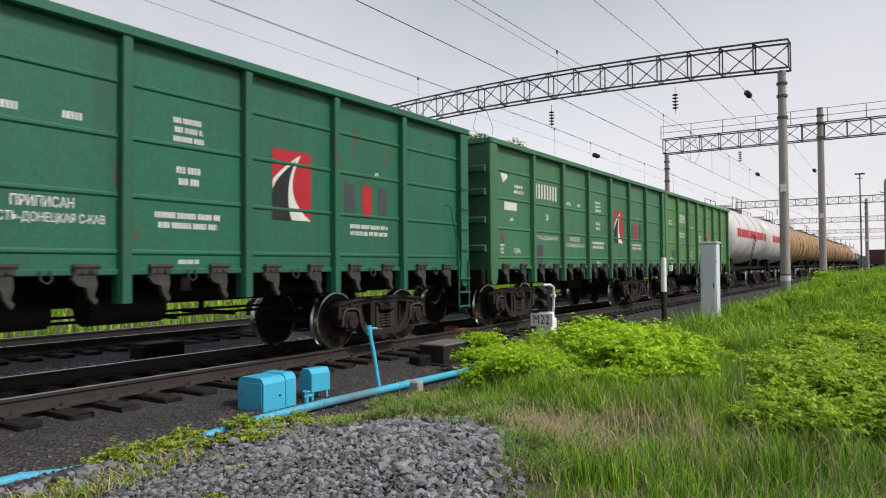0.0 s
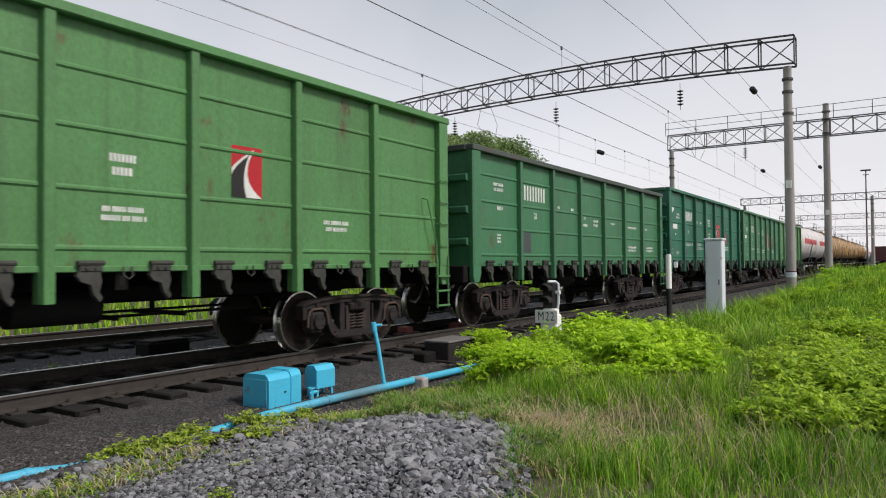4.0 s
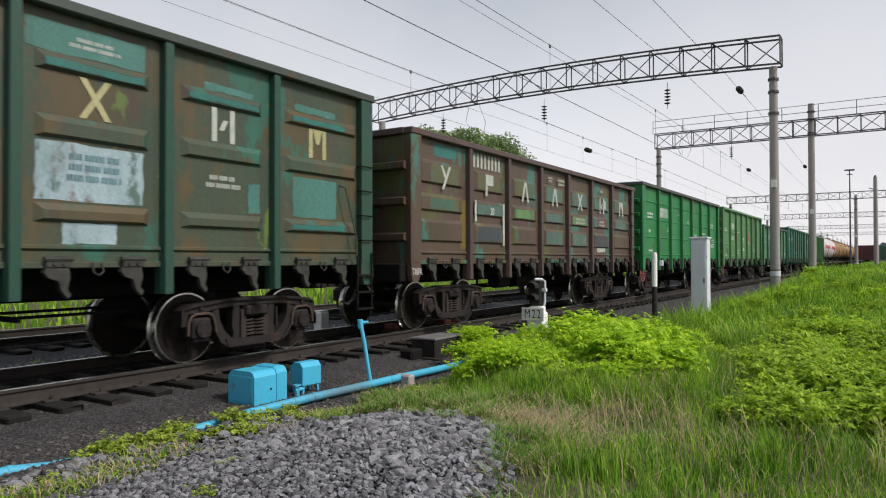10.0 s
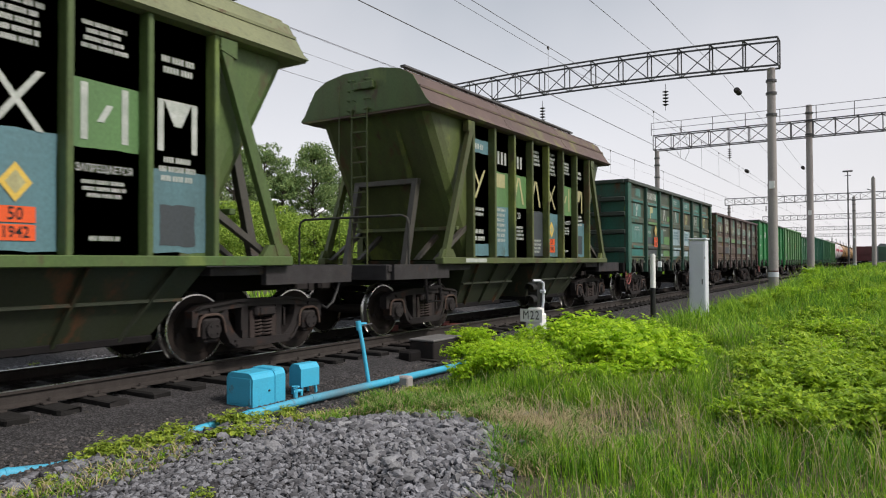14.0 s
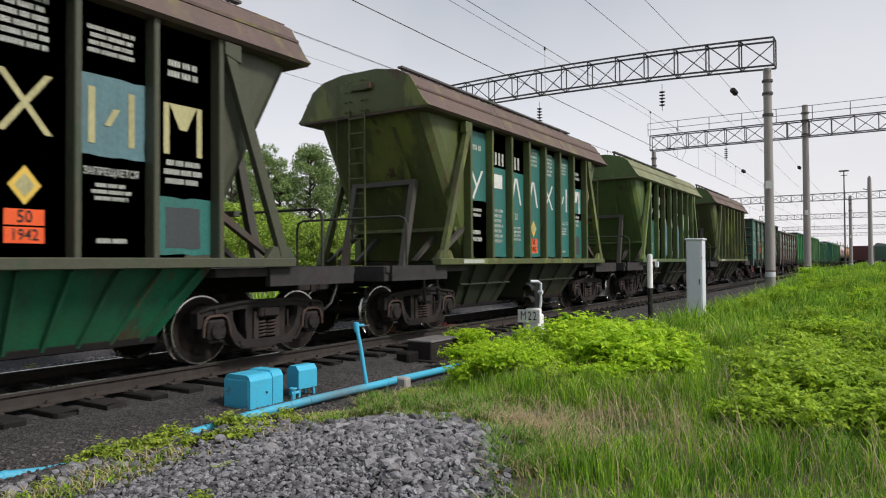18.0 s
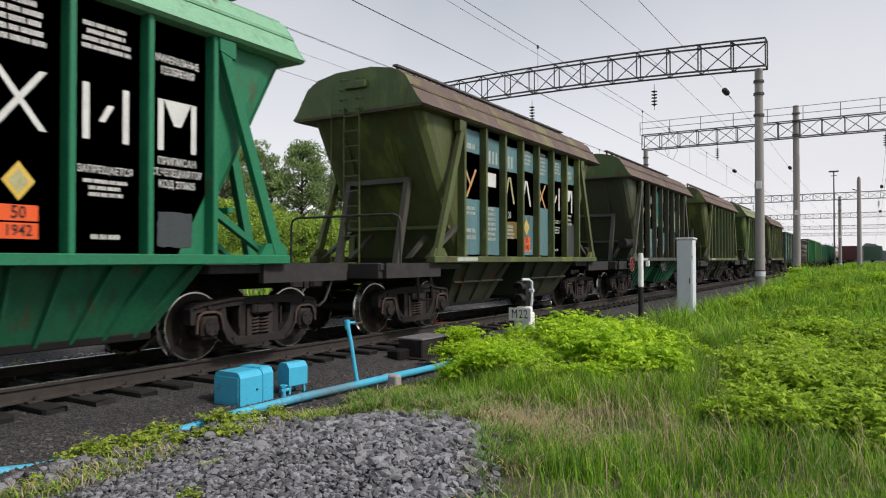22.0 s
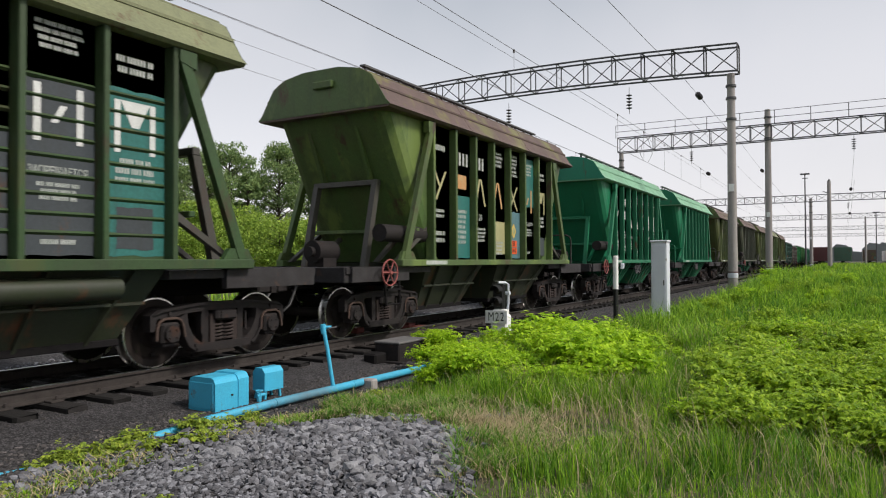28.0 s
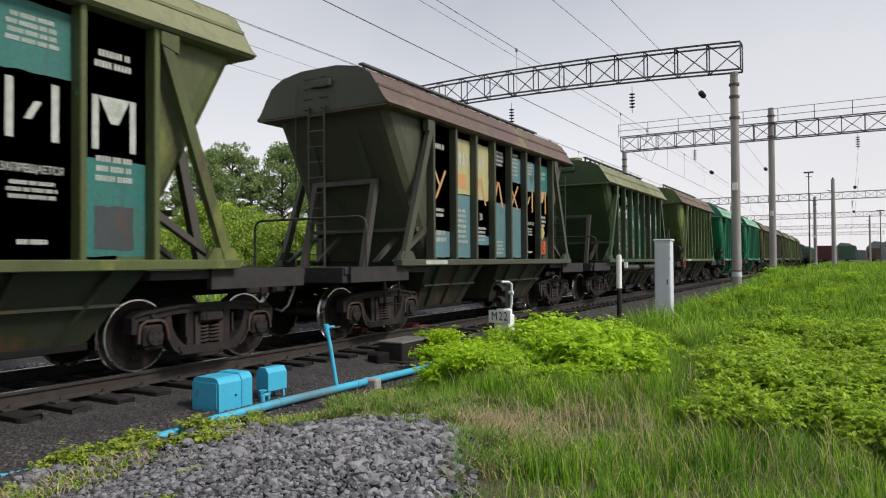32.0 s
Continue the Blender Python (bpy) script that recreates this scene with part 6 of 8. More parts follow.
ground_sheet()


# ---- tracks ----
RAILP = [(-0.075, -0.18), (-0.075, -0.166), (-0.012, -0.140), (-0.010, -0.045), (-0.036, -0.035), (-0.037, -0.004), (0.037, -0.004), (0.036, -0.035), (0.010, -0.045), (0.012, -0.140), (0.075, -0.166), (0.075, -0.18)]


def track(yc, x0, x1, label):
    t = thing("railway_track", label, "railway track", "parallel tracks")
    for y in (-0.797, 0.797):
        part("rail", Geo().ext([(yc + y + a, b) for a, b in RAILP], "x", x0, x1), M_RAIL, t, "rusty steel rail")
        part("rail_head", Geo().box(x0, x1, yc + y - 0.03, yc + y + 0.03, -0.004, 0.0), M_RAILTOP, t, "polished running surface")
    return t


TRACK_1 = track(0.0, -60, 700, "main track with worn bright rails on dark sleepers")
TRACK_2 = track(5.3, -60, 700, "second track with rusty rails in cinder")
rng = random.Random(2)
SLEEPER_MESHES = []
for k in range(4):
    g = Geo().cbox(-0.125, 0.125, -1.375, 1.375, -0.36, -0.185, 0.015)
    g.v = [(x + rng.uniform(-0.006, 0.006), y + rng.uniform(-0.03, 0.03), z + rng.uniform(-0.006, 0.006)) for x, y, z in g.v]
    SLEEPER_MESHES.append(g.mesh("sleeper", M_SLEEPER))
PLATE_G = Geo()
PLATE_G.cbox(-0.08, 0.08, -0.19, 0.19, -0.187, -0.162, 0.006)
for d in (-0.11, 0.11):
    PLATE_G.cyl((0.03, d, -0.17), (0.03, d, -0.12), 0.018, n=6)
PLATE = PLATE_G.mesh("rail_fastening", M_RAIL)
for tr, yc, n, x0 in ((TRACK_1, 0.0, 110, -3.0), (TRACK_2, 5.3, 70, -2.0)):
    for i in range(n):
        x = x0 + 0.545 * i
        s = part("sleeper", SLEEPER_MESHES[i % 4], None, tr, "", pose(x, yc + rng.uniform(-0.03, 0.03), 0, 0, 0, rng.uniform(-1, 1)))
        for dy in (-0.797, 0.797):
            part("rail_fastening", PLATE, None, s, "", pose(0, dy, 0))
far = Geo()
for yc in (0.0, 5.3):
    for i in range(330):
        x = 58 + 0.545 * 2 * i
        far.box(x - 0.12, x + 0.12, yc - 1.37, yc + 1.37, -0.3, -0.19)
tagged(single("far_sleeper", far, M_SLEEPER, "dark sleepers of the tracks in the distance", "sleepers"), kind="stuff")


# ---- lineside: blue service pipe and boxes, signal, posts ----
def service_pipe():
    pts = [(-4.0, -2.62, -0.315), (2.8, -2.75, -0.330), (3.15, -2.77, -0.375), (4.15, -2.81, -0.385), (4.4, -2.82, -0.345), (4.7, -2.85, -0.325), (5.2, -2.89, -0.285), (6.1, -2.97, -0.255), (7.5, -3.05, -0.245), (9.4, -3.12, -0.25), (14.0, -3.25, -0.30)]
    w = thing("service_pipe", "light blue painted steel pipe low along the track", "pipe")
    g = Geo()
    for a, b in zip(pts, pts[1:]):
        g.cyl(a, b, 0.05, n=14)
    for p in pts[1:-1]:
        g.cyl((p[0] - 0.02, p[1], p[2]), (p[0] + 0.02, p[1], p[2]), 0.054, n=14)
    part("pipe", g, M_PIPE, w, "dusty light blue pipe", smooth=True)
    g = Geo().path([(7.10, -3.03, -0.22), (7.06, -2.96, 0.30), (7.04, -2.92, 0.52)], 0.027, 10)
    part("standpipe", g, M_BLUE, w, "thin upright blue standpipe", smooth=True)
    g = Geo().cyl((7.04, -2.92, 0.48), (7.03, -2.91, 0.60), 0.038, n=10).cyl((7.02, -2.89, 0.56), (7.12, -2.98, 0.56), 0.02, n=8)
    part("valve", g, M_BLUE, w, "valve on top of the standpipe", smooth=True)
    part("valve_lever", Geo().cbox(7.06, 7.22, -3.0, -2.975, 0.545, 0.56, 0.004), M_STEEL, w)
    for x in (7.75,):
        part("pipe_support", Geo().cbox(x - 0.07, x + 0.07, -3.24, -2.98, -0.42, -0.20, 0.02), M_CONCRETE, w, "small concrete pipe block")


service_pipe()


def tin_box():
    w = thing("junction_box", "light blue metal track junction box on the ground", "junction box")
    w.matrix_basis = pose(5.86, -2.27, -0.335, 0, 0, 1.5)

    def shell(x0, x1, h, inset):
        y0, y1 = -0.22 + inset, 0.22 - inset
        c = 0.07
        return Geo().ext([(y0, 0), (y1, 0), (y1, h - c), (y1 - 0.03, h - 0.02), (y1 - c, h), (y0 + c, h), (y0 + 0.03, h - 0.02), (y0, h - c)], "x", x0, x1)
    part("cover", shell(-0.26, 0.10, 0.40, 0.0), M_BLUE, w, "dented tin cover")
    part("rear_cover", shell(0.115, 0.27, 0.415, -0.006), M_BLUE, w)
    part("seam", shell(0.095, 0.12, 0.408, -0.012), M_BLUE, w)
    part("front_panel", Geo().cbox(-0.268, -0.258, -0.19, 0.19, 0.03, 0.34, 0.004), M_BLUE, w)
    part("bolt", Geo().cyl((0.0, -0.235, 0.17), (0.0, -0.215, 0.17), 0.012, n=8), M_RAIL, w)
    part("base", Geo().box(-0.24, 0.25, -0.2, 0.2, -0.06, 0.02), M_CONCRETE, w)


def small_box():
    w = thing("junction_box", "small light blue box on angle legs beside the pipe", "junction box")
    w.matrix_basis = pose(6.60, -2.36, -0.335, 0, 0, -3)
    g = Geo().ext([(-0.11, 0.11), (0.11, 0.11), (0.11, 0.34), (0.06, 0.40), (-0.06, 0.40), (-0.11, 0.34)], "x", -0.16, 0.16)
    part("cover", g, M_BLUE, w, "tin cover with sloping top")
    for x in (-0.13, 0.13):
        for y in (-0.08, 0.08):
            part("leg", Geo().box(x - 0.015, x + 0.015, y - 0.015, y + 0.015, -0.05, 0.13, Matrix.Rotation(0.12 * (1 if x > 0 else -1) * -1, 4, "Y")), M_BLUE, w)
    part("valve", Geo().cyl((-0.26, -0.12, 0.0), (-0.26, -0.12, 0.12), 0.03, n=8).cyl((-0.30, -0.12, 0.08), (-0.17, -0.12, 0.08), 0.022, n=8).ring((-0.26, -0.12, 0.14), "z", 0.045, 0.008, 12, 5), M_BLUE, w)


tin_box()
small_box()


def dwarf_signal():
    w = thing("dwarf_signal", "two-lens dwarf railway signal on a whitewashed block", "signal")
    w.matrix_basis = pose(13.35, -2.47, -0.38)
    part("pedestal", Geo().cbox(-0.11, 0.16, -0.21, 0.17, 0.0, 0.66, 0.03).cbox(-0.06, 0.13, -0.17, 0.13, 0.64, 0.78, 0.02), M_WHITEWASH, w, "whitewashed concrete pedestal")
    plate = part("number_plate", Geo().cbox(-0.16, -0.14, -0.25, 0.26, 0.48, 0.755, 0.006), M_WHITEWASH, w, "white plate with black signal number")
    me = lettering("M22", 0.26, M_BLACK, 0.74, 1.22)
    part("stencil", me, None, plate, "black signal number", pose(-0.164, 0.005, 0.617, 0, 0, -90))
    head = part("signal_head", Geo().cbox(-0.06, 0.12, -0.12, 0.14, 0.80, 1.32, 0.03), M_BLACK, w, "black signal head")
    for z in (0.94, 1.19):
        g = Geo()
        n = 14
        p, f = [], []
        for i in range(n + 1):
            a = math.pi * (-0.08 + 1.16 * i / n)
            for x, r in ((-0.05, 0.115), (-0.33 + 0.10 * abs(math.cos(a)), 0.105), (-0.33 + 0.10 * abs(math.cos(a)), 0.098), (-0.05, 0.108)):
                p.append((x, 0.01 + r * math.cos(a), z + r * math.sin(a)))
        for i in range(n):
            for k in range(4):
                f.append((4 * i + k, 4 * (i + 1) + k, 4 * (i + 1) + (k + 1) % 4, 4 * i + (k + 1) % 4))
        g.add(p, f)
        part("hood", g, M_BLACK, head, "black lamp hood", smooth=True)
        part("lens", Geo().lathe([(-0.075, 0.02), (-0.072, 0.07), (-0.06, 0.092)], 18, "x"), M_INSUL, head, "dark unlit lens", pose(0, 0.01, z))
    part("bracket", Geo().path([(0.06, -0.16, 0.78), (0.06, -0.18, 0.9), (0.06, -0.18, 1.30), (0.0, -0.14, 1.345), (-0.16, -0.05, 1.35)], 0.028, 8).cyl((0.06, -0.22, 1.12), (0.06, -0.12, 1.12), 0.04, n=10),
         M_GALV, w, "silver painted bracket", smooth=True)


dwarf_signal()


def marker_post():
    w = thing("clearance_post", "round post, white above and black below, in the grass", "marker post")
    w.matrix_basis = pose(16.9, -3.96, -0.4)
    part("lower_post", Geo().cyl((0, 0, 0), (0, 0, 1.12), 0.062, n=14), M_BLACK, w, "black lower half", smooth=True)
    part("upper_post", Geo().cyl((0, 0, 1.12), (0, 0, 1.92), 0.066, n=14).cyl((0, 0, 1.92), (0, 0, 1.95), 0.05, n=14), M_WHITEWASH, w, "white upper half", smooth=True)
    part("side_lamp", Geo().cbox(0.08, 0.16, -0.18, -0.10, 1.62, 1.76, 0.01), M_GALV, w)
    part("foot_block", Geo().cbox(0.08, 0.30, -0.42, -0.2, 0.0, 0.28, 0.02), M_UNDER, w)


marker_post()


def cabinet():
    w = thing("relay_cabinet", "tall pale grey metal relay cabinet in grass", "cabinet")
    w.matrix_basis = pose(19.8, -4.40, -0.42)
    part("body", Geo().cbox(-0.20, 0.20, -0.215, 0.215, 0.0, 2.36, 0.012), M_GALV, w, "pale grey steel body")
    part("door", Geo().cbox(-0.213, -0.201, -0.18, 0.18, 0.25, 2.26, 0.004), M_GALV, w, "flat steel door")
    part("handle", Geo().cbox(-0.235, -0.212, -0.15, -0.12, 1.15, 1.30, 0.006), M_STEEL, w, "steel handle")
    part("roof", Geo().cbox(-0.235, 0.235, -0.245, 0.245, 2.36, 2.41, 0.012), M_GALV, w, "flat overhanging lid")


cabinet()


def switch_machine():
    w = thing("switch_machine", "black cast-iron point machine beside the rail", "point machine")
    w.matrix_basis = pose(10.28, -1.98, -0.34)
    part("case", Geo().cbox(-0.45, 0.45, -0.26, 0.25, 0.0, 0.335, 0.02), M_BOGIE, w, "black iron case")
    part("lid", Geo().cbox(-0.46, 0.46, -0.27, 0.26, 0.335, 0.375, 0.012), M_LID, w, "grey worn lid")
    part("motor", Geo().cyl((0.45, -0.05, 0.14), (0.80, -0.05, 0.14), 0.11, n=14), M_UNDER, w, "round motor housing", smooth=True)
    part("side_gear", Geo().cbox(-0.80, -0.45, -0.02, 0.24, 0.0, 0.20, 0.03), M_UNDER, w)
    for x in (0.55, 0.72):
        part("throw_rod", Geo().cyl((x - 0.4, 0.2, 0.16), (x - 0.4, 2.45, 0.17), 0.022, n=8), M_RAIL, w, "long steel throw rod")
    for x in (-0.49, 0.49):
        part("mounting_beam", Geo().cbox(x - 0.06, x + 0.06, -0.4, 1.2, -0.02, 0.05, 0.01), M_BOGIE, w)


switch_machine()


def point_fittings():
    for x, y, s in ((13.2, -0.62, 1.0), (13.6, -0.02, 0.8), (12.2, 0.42, 0.7), (9.2, 6.3, 0.8)):
        w = thing("point_fitting", "rust-red switch fitting between the rails", "rail fitting", "switch fittings")
        w.matrix_basis = pose(x, y, -0.19)
        part("plate", Geo().cbox(-0.45 * s, 0.45 * s, -0.16, 0.16, 0.0, 0.05, 0.01), M_ROOF_RUST, w)
        part("chair", Geo().cbox(-0.30 * s, 0.05, -0.14, 0.12, 0.05, 0.18, 0.02), M_FADED_RED, w, "red painted chair")
        part("bolt", Geo().cyl((0.2 * s, 0, 0.05), (0.2 * s, 0, 0.12), 0.03, n=8), M_RAIL, w)


point_fittings()


def white_stub():
    w = thing("track_post", "short white concrete post beside the second track", "marker post")
    w.matrix_basis = pose(12.55, 2.9, -0.34)
    part("post", Geo().cbox(-0.14, 0.14, -0.14, 0.14, 0.0, 0.46, 0.025), M_WHITEWASH, w)
    part("bracket", Geo().box(-0.20, -0.14, 0.05, 0.12, 0.2, 0.46), M_UNDER, w)
    part("cap", Geo().cbox(-0.12, 0.12, -0.12, 0.12, 0.46, 0.50, 0.01), M_WHITEWASH, w)


white_stub()


def ground_box(x, y, label):
    w = thing("track_box", label, "junction box")
    w.matrix_basis = pose(x, y, -0.33)
    part("case", Geo().cbox(-0.45, 0.45, -0.22, 0.22, 0.0, 0.26, 0.03), M_UNDER, w)
    part("lid", Geo().cbox(-0.40, 0.40, -0.20, 0.20, 0.26, 0.30, 0.012), M_BOGIE, w)
    part("rod", Geo().cyl((0.4, 0.1, 0.18), (1.6, 0.4, 0.16), 0.02, n=6), M_RAIL, w)


ground_box(17.6, -2.35, "low black track box between rail and grass")
ground_box(8.0, 3.1, "low black track box between the tracks")


# ---- overhead line: gantries, masts, wires ----
def insulator_string(n=4):
    g = Geo()
    for i in range(n):
        h = Geo().lathe([(-0.05, 0.02), (-0.02, 0.07), (0.0, 0.13), (0.015, 0.13), (0.03, 0.05), (0.05, 0.02)], 12, "z")
        g.add([(x, y, z - 0.14 * i) for x, y, z in h.v], h.f)
    g.cyl((0, 0, 0.35), (0, 0, -0.14 * n - 0.1), 0.012, n=5)
    return g


STRING = insulator_string(5).mesh("insulator", M_INSUL, True)


def member(a, b, r=0.035):
    """A thin square bar between two points."""
    return Geo().cyl(a, b, r, n=4)


def gantry(x, y0, y1, zb, zt, label, masts, fine=True, steel=None, camber=0.0):
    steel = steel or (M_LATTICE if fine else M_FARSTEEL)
    w = thing("catenary_gantry", label, "gantry", "overhead line gantries")
    half = 0.30
    n = max(2, round((y1 - y0) / 1.25))
    ys = [y0 + (y1 - y0) * i / n for i in range(n + 1)]

    def rise(y):
        return camber * (1 - ((y - (y0 + y1) / 2) / ((y1 - y0) / 2)) ** 2)
    for dx in (-half, half):
        for z in (zb, zt):
            part("chord", Geo().path([(x + dx, y, z + rise(y)) for y in ys], 0.046, 4), steel, w)
    joined = Geo()
    for i in range(n + 1):
        y = ys[i]
        ba, ta = zb + rise(y), zt + rise(y)
        for dx in (-half, half):
            m = member((x + dx, y, ba), (x + dx, y, ta), 0.029)
            if fine:
                part("upright", m, steel, w)
            else:
                joined.add(m.v, m.f)
            if i < n:
                ya = ys[i + 1]
                bb, tb = zb + rise(ya), zt + rise(ya)
                m = member((x + dx, y, ba), (x + dx, ya, tb), 0.023) if (i < n / 2) == (dx < 0) else member((x + dx, y, ta), (x + dx, ya, bb), 0.023)
                if fine:
                    part("diagonal", m, steel, w)
                else:
                    joined.add(m.v, m.f)
        for z in (ba, ta):
            m = member((x - half, y, z), (x + half, y, z), 0.026)
            if fine:
                part("cross_tie", m, steel, w)
            else:
                joined.add(m.v, m.f)
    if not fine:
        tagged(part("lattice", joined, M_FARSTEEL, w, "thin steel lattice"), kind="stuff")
    for y, h, r in masts:
        zg = ground_z(x, y) - 0.3
        m = part("mast", Geo().cyl((x, y, zg), (x, y, h), 0.225 * r, 0.175 * r, 20), M_CONCRETE, w, "tapered grey concrete mast", smooth=True)
        for zz in (h - 0.55, h - 1.05, h - 1.9):
            part("clamp", Geo().cyl((x, y, zz), (x, y, zz + 0.09), 0.235 * r, n=16), M_STEEL, m, "steel clamp ring")
        part("mast_plate", Geo().box(x - 0.26 * r, x - 0.20 * r, y - 0.10, y + 0.10, 4.2, 4.5), M_WHITEWASH, m)
        part("base_band", Geo().cyl((x, y, 0.72), (x, y, 0.92), 0.226 * r, n=20), M_GALV, m, "pale painted band")
        part("base_stripe", Geo().cyl((x, y, 0.92), (x, y, 0.97), 0.227 * r, n=20), M_MAROON, m, "thin red band")
    return w


gantry(30.0, -5.27, 15.1, 9.03, 10.13, "steel lattice catenary gantry on concrete masts", ((-4.98, 9.0, 0.86), (14.6, 9.0, 1.0)), camber=0.30)
# steel a little paler than the near gantry's, a first step of painted haze
G2 = gantry(49.0, -26.0, 4.98, 9.15, 10.17, "long lattice gantry with a railed walkway", ((-4.72, 11.16, 1.0), (4.8, 9.1, 0.85), (-22.0, 9.2, 1.0)), steel=M_STEEL)
for i in range(16):
    y = 5.1 - 2.05 * i
    part("walkway_post", member((48.7, y, 10.15), (48.7, y, 11.05), 0.022), M_STEEL, G2)
for z in (10.6, 11.05):
    part("walkway_rail", member((48.7, 5.1, z), (48.7, -25.9, z), 0.018), M_STEEL, G2)
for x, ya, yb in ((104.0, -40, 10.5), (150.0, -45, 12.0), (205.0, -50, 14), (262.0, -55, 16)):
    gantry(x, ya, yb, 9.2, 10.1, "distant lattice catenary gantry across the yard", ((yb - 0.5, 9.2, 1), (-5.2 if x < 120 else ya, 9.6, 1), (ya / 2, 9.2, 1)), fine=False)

for x, y in ((30.0, 4.9), (30.0, -0.85), (30.0, 10.6), (49.0, 0.0), (49.0, -9.5), (49.0, -14.5), (104.0, 0.0), (104.0, 5.2), (104.0, -9.5), (104.0, -15)):
    single("insulator_string", STRING, None, "dark ribbed insulator string hanging under a gantry", "insulator", "insulator strings", pose(x, y, 8.63 if x == 30 else 8.8))

for x, y, h, lab in ((90.0, -5.12, 11.5, 1), (75.0, -7.76, 8.5, 0), (125.0, -13.3, 8.2, 1), (170.0, -13.0, 10.0, 0), (190.0, -22.0, 12.5, 1), (150.0, -18.0, 9.0, 0)):
    w = thing("line_mast", "slim grey concrete mast in the yard" if not lab else "tall slim floodlight mast in the yard", "mast", "yard masts", pose(x, y, ground_z(x, y) - 0.2))
    part("pole", Geo().cyl((0, 0, 0), (0, 0, h), 0.21 if not lab else 0.10, 0.16 if not lab else 0.06, 12), M_CONCRETE if not lab else M_STEEL, w, smooth=True)
    if lab:
        part("lamp_head", Geo().cbox(-0.15, 0.15, -0.5, 0.5, h, h + 0.16, 0.03), M_STEEL, w)
        part("lamp_bar", Geo().box(-0.05, 0.05, -0.3, 0.3, h - 0.45, h - 0.38), M_STEEL, w)
    else:
        part("bracket", member((0, 0, h - 1.2), (0, 0.5, h - 1.0), 0.04), M_STEEL, w)
        part("cap", Geo().cyl((0, 0, h), (0, 0, h + 0.15), 0.1, 0.06, 10), M_STEEL, w)


def wire(name, pts, label, r=0.008, cat="wire"):
    return single(name, Geo().path(pts, r, 5), M_WIRE, label, cat, "overhead wires")


def span(y, z, sag, x0=-20, x1=262, supports=(-25, 30, 49, 104, 150, 205, 262), end=None):
    """A wire hung from support to support with a little sag."""
    pts = []
    for a, b in zip(supports, supports[1:]):
        for k in range(8):
            u = k / 8
            pts.append((a + (b - a) * u, y, z - sag * 4 * u * (1 - u) * min(1, ((b - a) / 55) ** 2)))
    pts.append((supports[-1], y, z))
    return pts


for y, zc, zm in ((0.0, 6.58, 8.12), (5.3, 6.72, 8.12)):
    m = span(y, zm, 0.15)
    wire("messenger_wire", m, "dark messenger wire above the track", 0.009)
    wire("contact_wire", span(y, zc, 0.0), "dark contact wire above the track", 0.011 if y == 0 else 0.006)
    d = thing("dropper_set", "thin vertical droppers between messenger and contact wire", "droppers", "overhead wires")
    for a, b in zip(m[::2], m[1::2]):
        p = (Vector(a) + Vector(b)) / 2
        if -8 < p.x < 120:
            part("dropper", Geo().cyl((p.x, y, zc), (p.x, y, p.z), 0.006, n=4), M_WIRE, d)
            part("clip", Geo().box(p.x - 0.04, p.x + 0.04, y - 0.02, y + 0.02, p.z - 0.08, p.z + 0.02), M_WIRE, d)
wire("messenger_wire", span(0.2, 8.0, 0.15), "dark second messenger wire", 0.006)
wire("messenger_wire", span(5.3, 7.5, 0.1), "dark second messenger wire", 0.005)
wire("messenger_wire", span(5.1, 8.0, 0.15), "dark second messenger wire", 0.005)
for y, z in ((-1.8, 9.0), (-3.2, 9.0), (-9.5, 7.9), (-9.5, 6.3), (-14.5, 7.9), (-14.5, 6.3), (-20, 7.9), (-20, 6.3)):
    far = y < -5
    wire("feeder_wire", span(y, z, 0.4, supports=(49, 104, 150, 205, 262) if far else (-25, 30, 49, 104, 150, 205, 262)), "thin feeder wire across the yard", 0.008)
for x, y, z, dy in ((36.0, 0.0, 8.09, 0), (24.0, 5.3, 8.1, 1)):
    a = thing("jumper_cable", "looped jumper cable between overhead wires", "cable", "overhead wires")
    part("cable", Geo().path([(x, y, z), (x + 0.2, y - 0.2, z - 0.5), (x + 0.5, y - 0.3, z - 1.1), (x + 0.9, y, z - 1.45)], 0.009, 5), M_WIRE, a)
    part("cable", Geo().path([(x, y, z), (x - 0.3, y, z - 0.6), (x - 0.4, y + 0.1, z - 1.2), (x - 0.2, y, z - 1.45)], 0.009, 5), M_WIRE, a)
for x, y, z in ((37.0, 5.3, 7.49), (33.5, -3.2, 8.99), (62.0, -3.2, 8.75), (56.0, 0.0, 8.06), (70, -9.5, 7.6), (84, -9.5, 6.3)):
    s = thing("line_insulator", "dark ribbed insulator strung in a wire", "insulator", "insulator strings", pose(x, y, z, 0, 90, 0))
    part("insulator_body", STRING, None, s)
    part("tail", Geo().cyl((0, 0, 0.3), (0, 0, 1.4), 0.01, n=4), M_WIRE, s)


# ---- timber pole and parked wagons ----
def timber_pole(x, y, h):
    w = thing("utility_pole", "weathered wooden utility pole with two crossarms", "utility pole", m=pose(x, y, -0.2))
    part("pole", Geo().cyl((0, 0, 0), (0.1, 0, h), 0.15, 0.10, 12), M_WOODPOLE, w, smooth=True)
    for z in (h - 0.15, h - 1.15):
        a = part("crossarm", Geo().cbox(-0.05, 0.05, -0.75, 0.75, z - 0.06, z + 0.06, 0.01), M_WOODPOLE, w)
        for y in (-0.65, 0.65):
            part("pin_insulator", Geo().cyl((0, y, z + 0.06), (0, y, z + 0.24), 0.05, 0.03, 8), M_INSUL, a)
    return w


timber_pole(17.5, 23.5, 7.2)


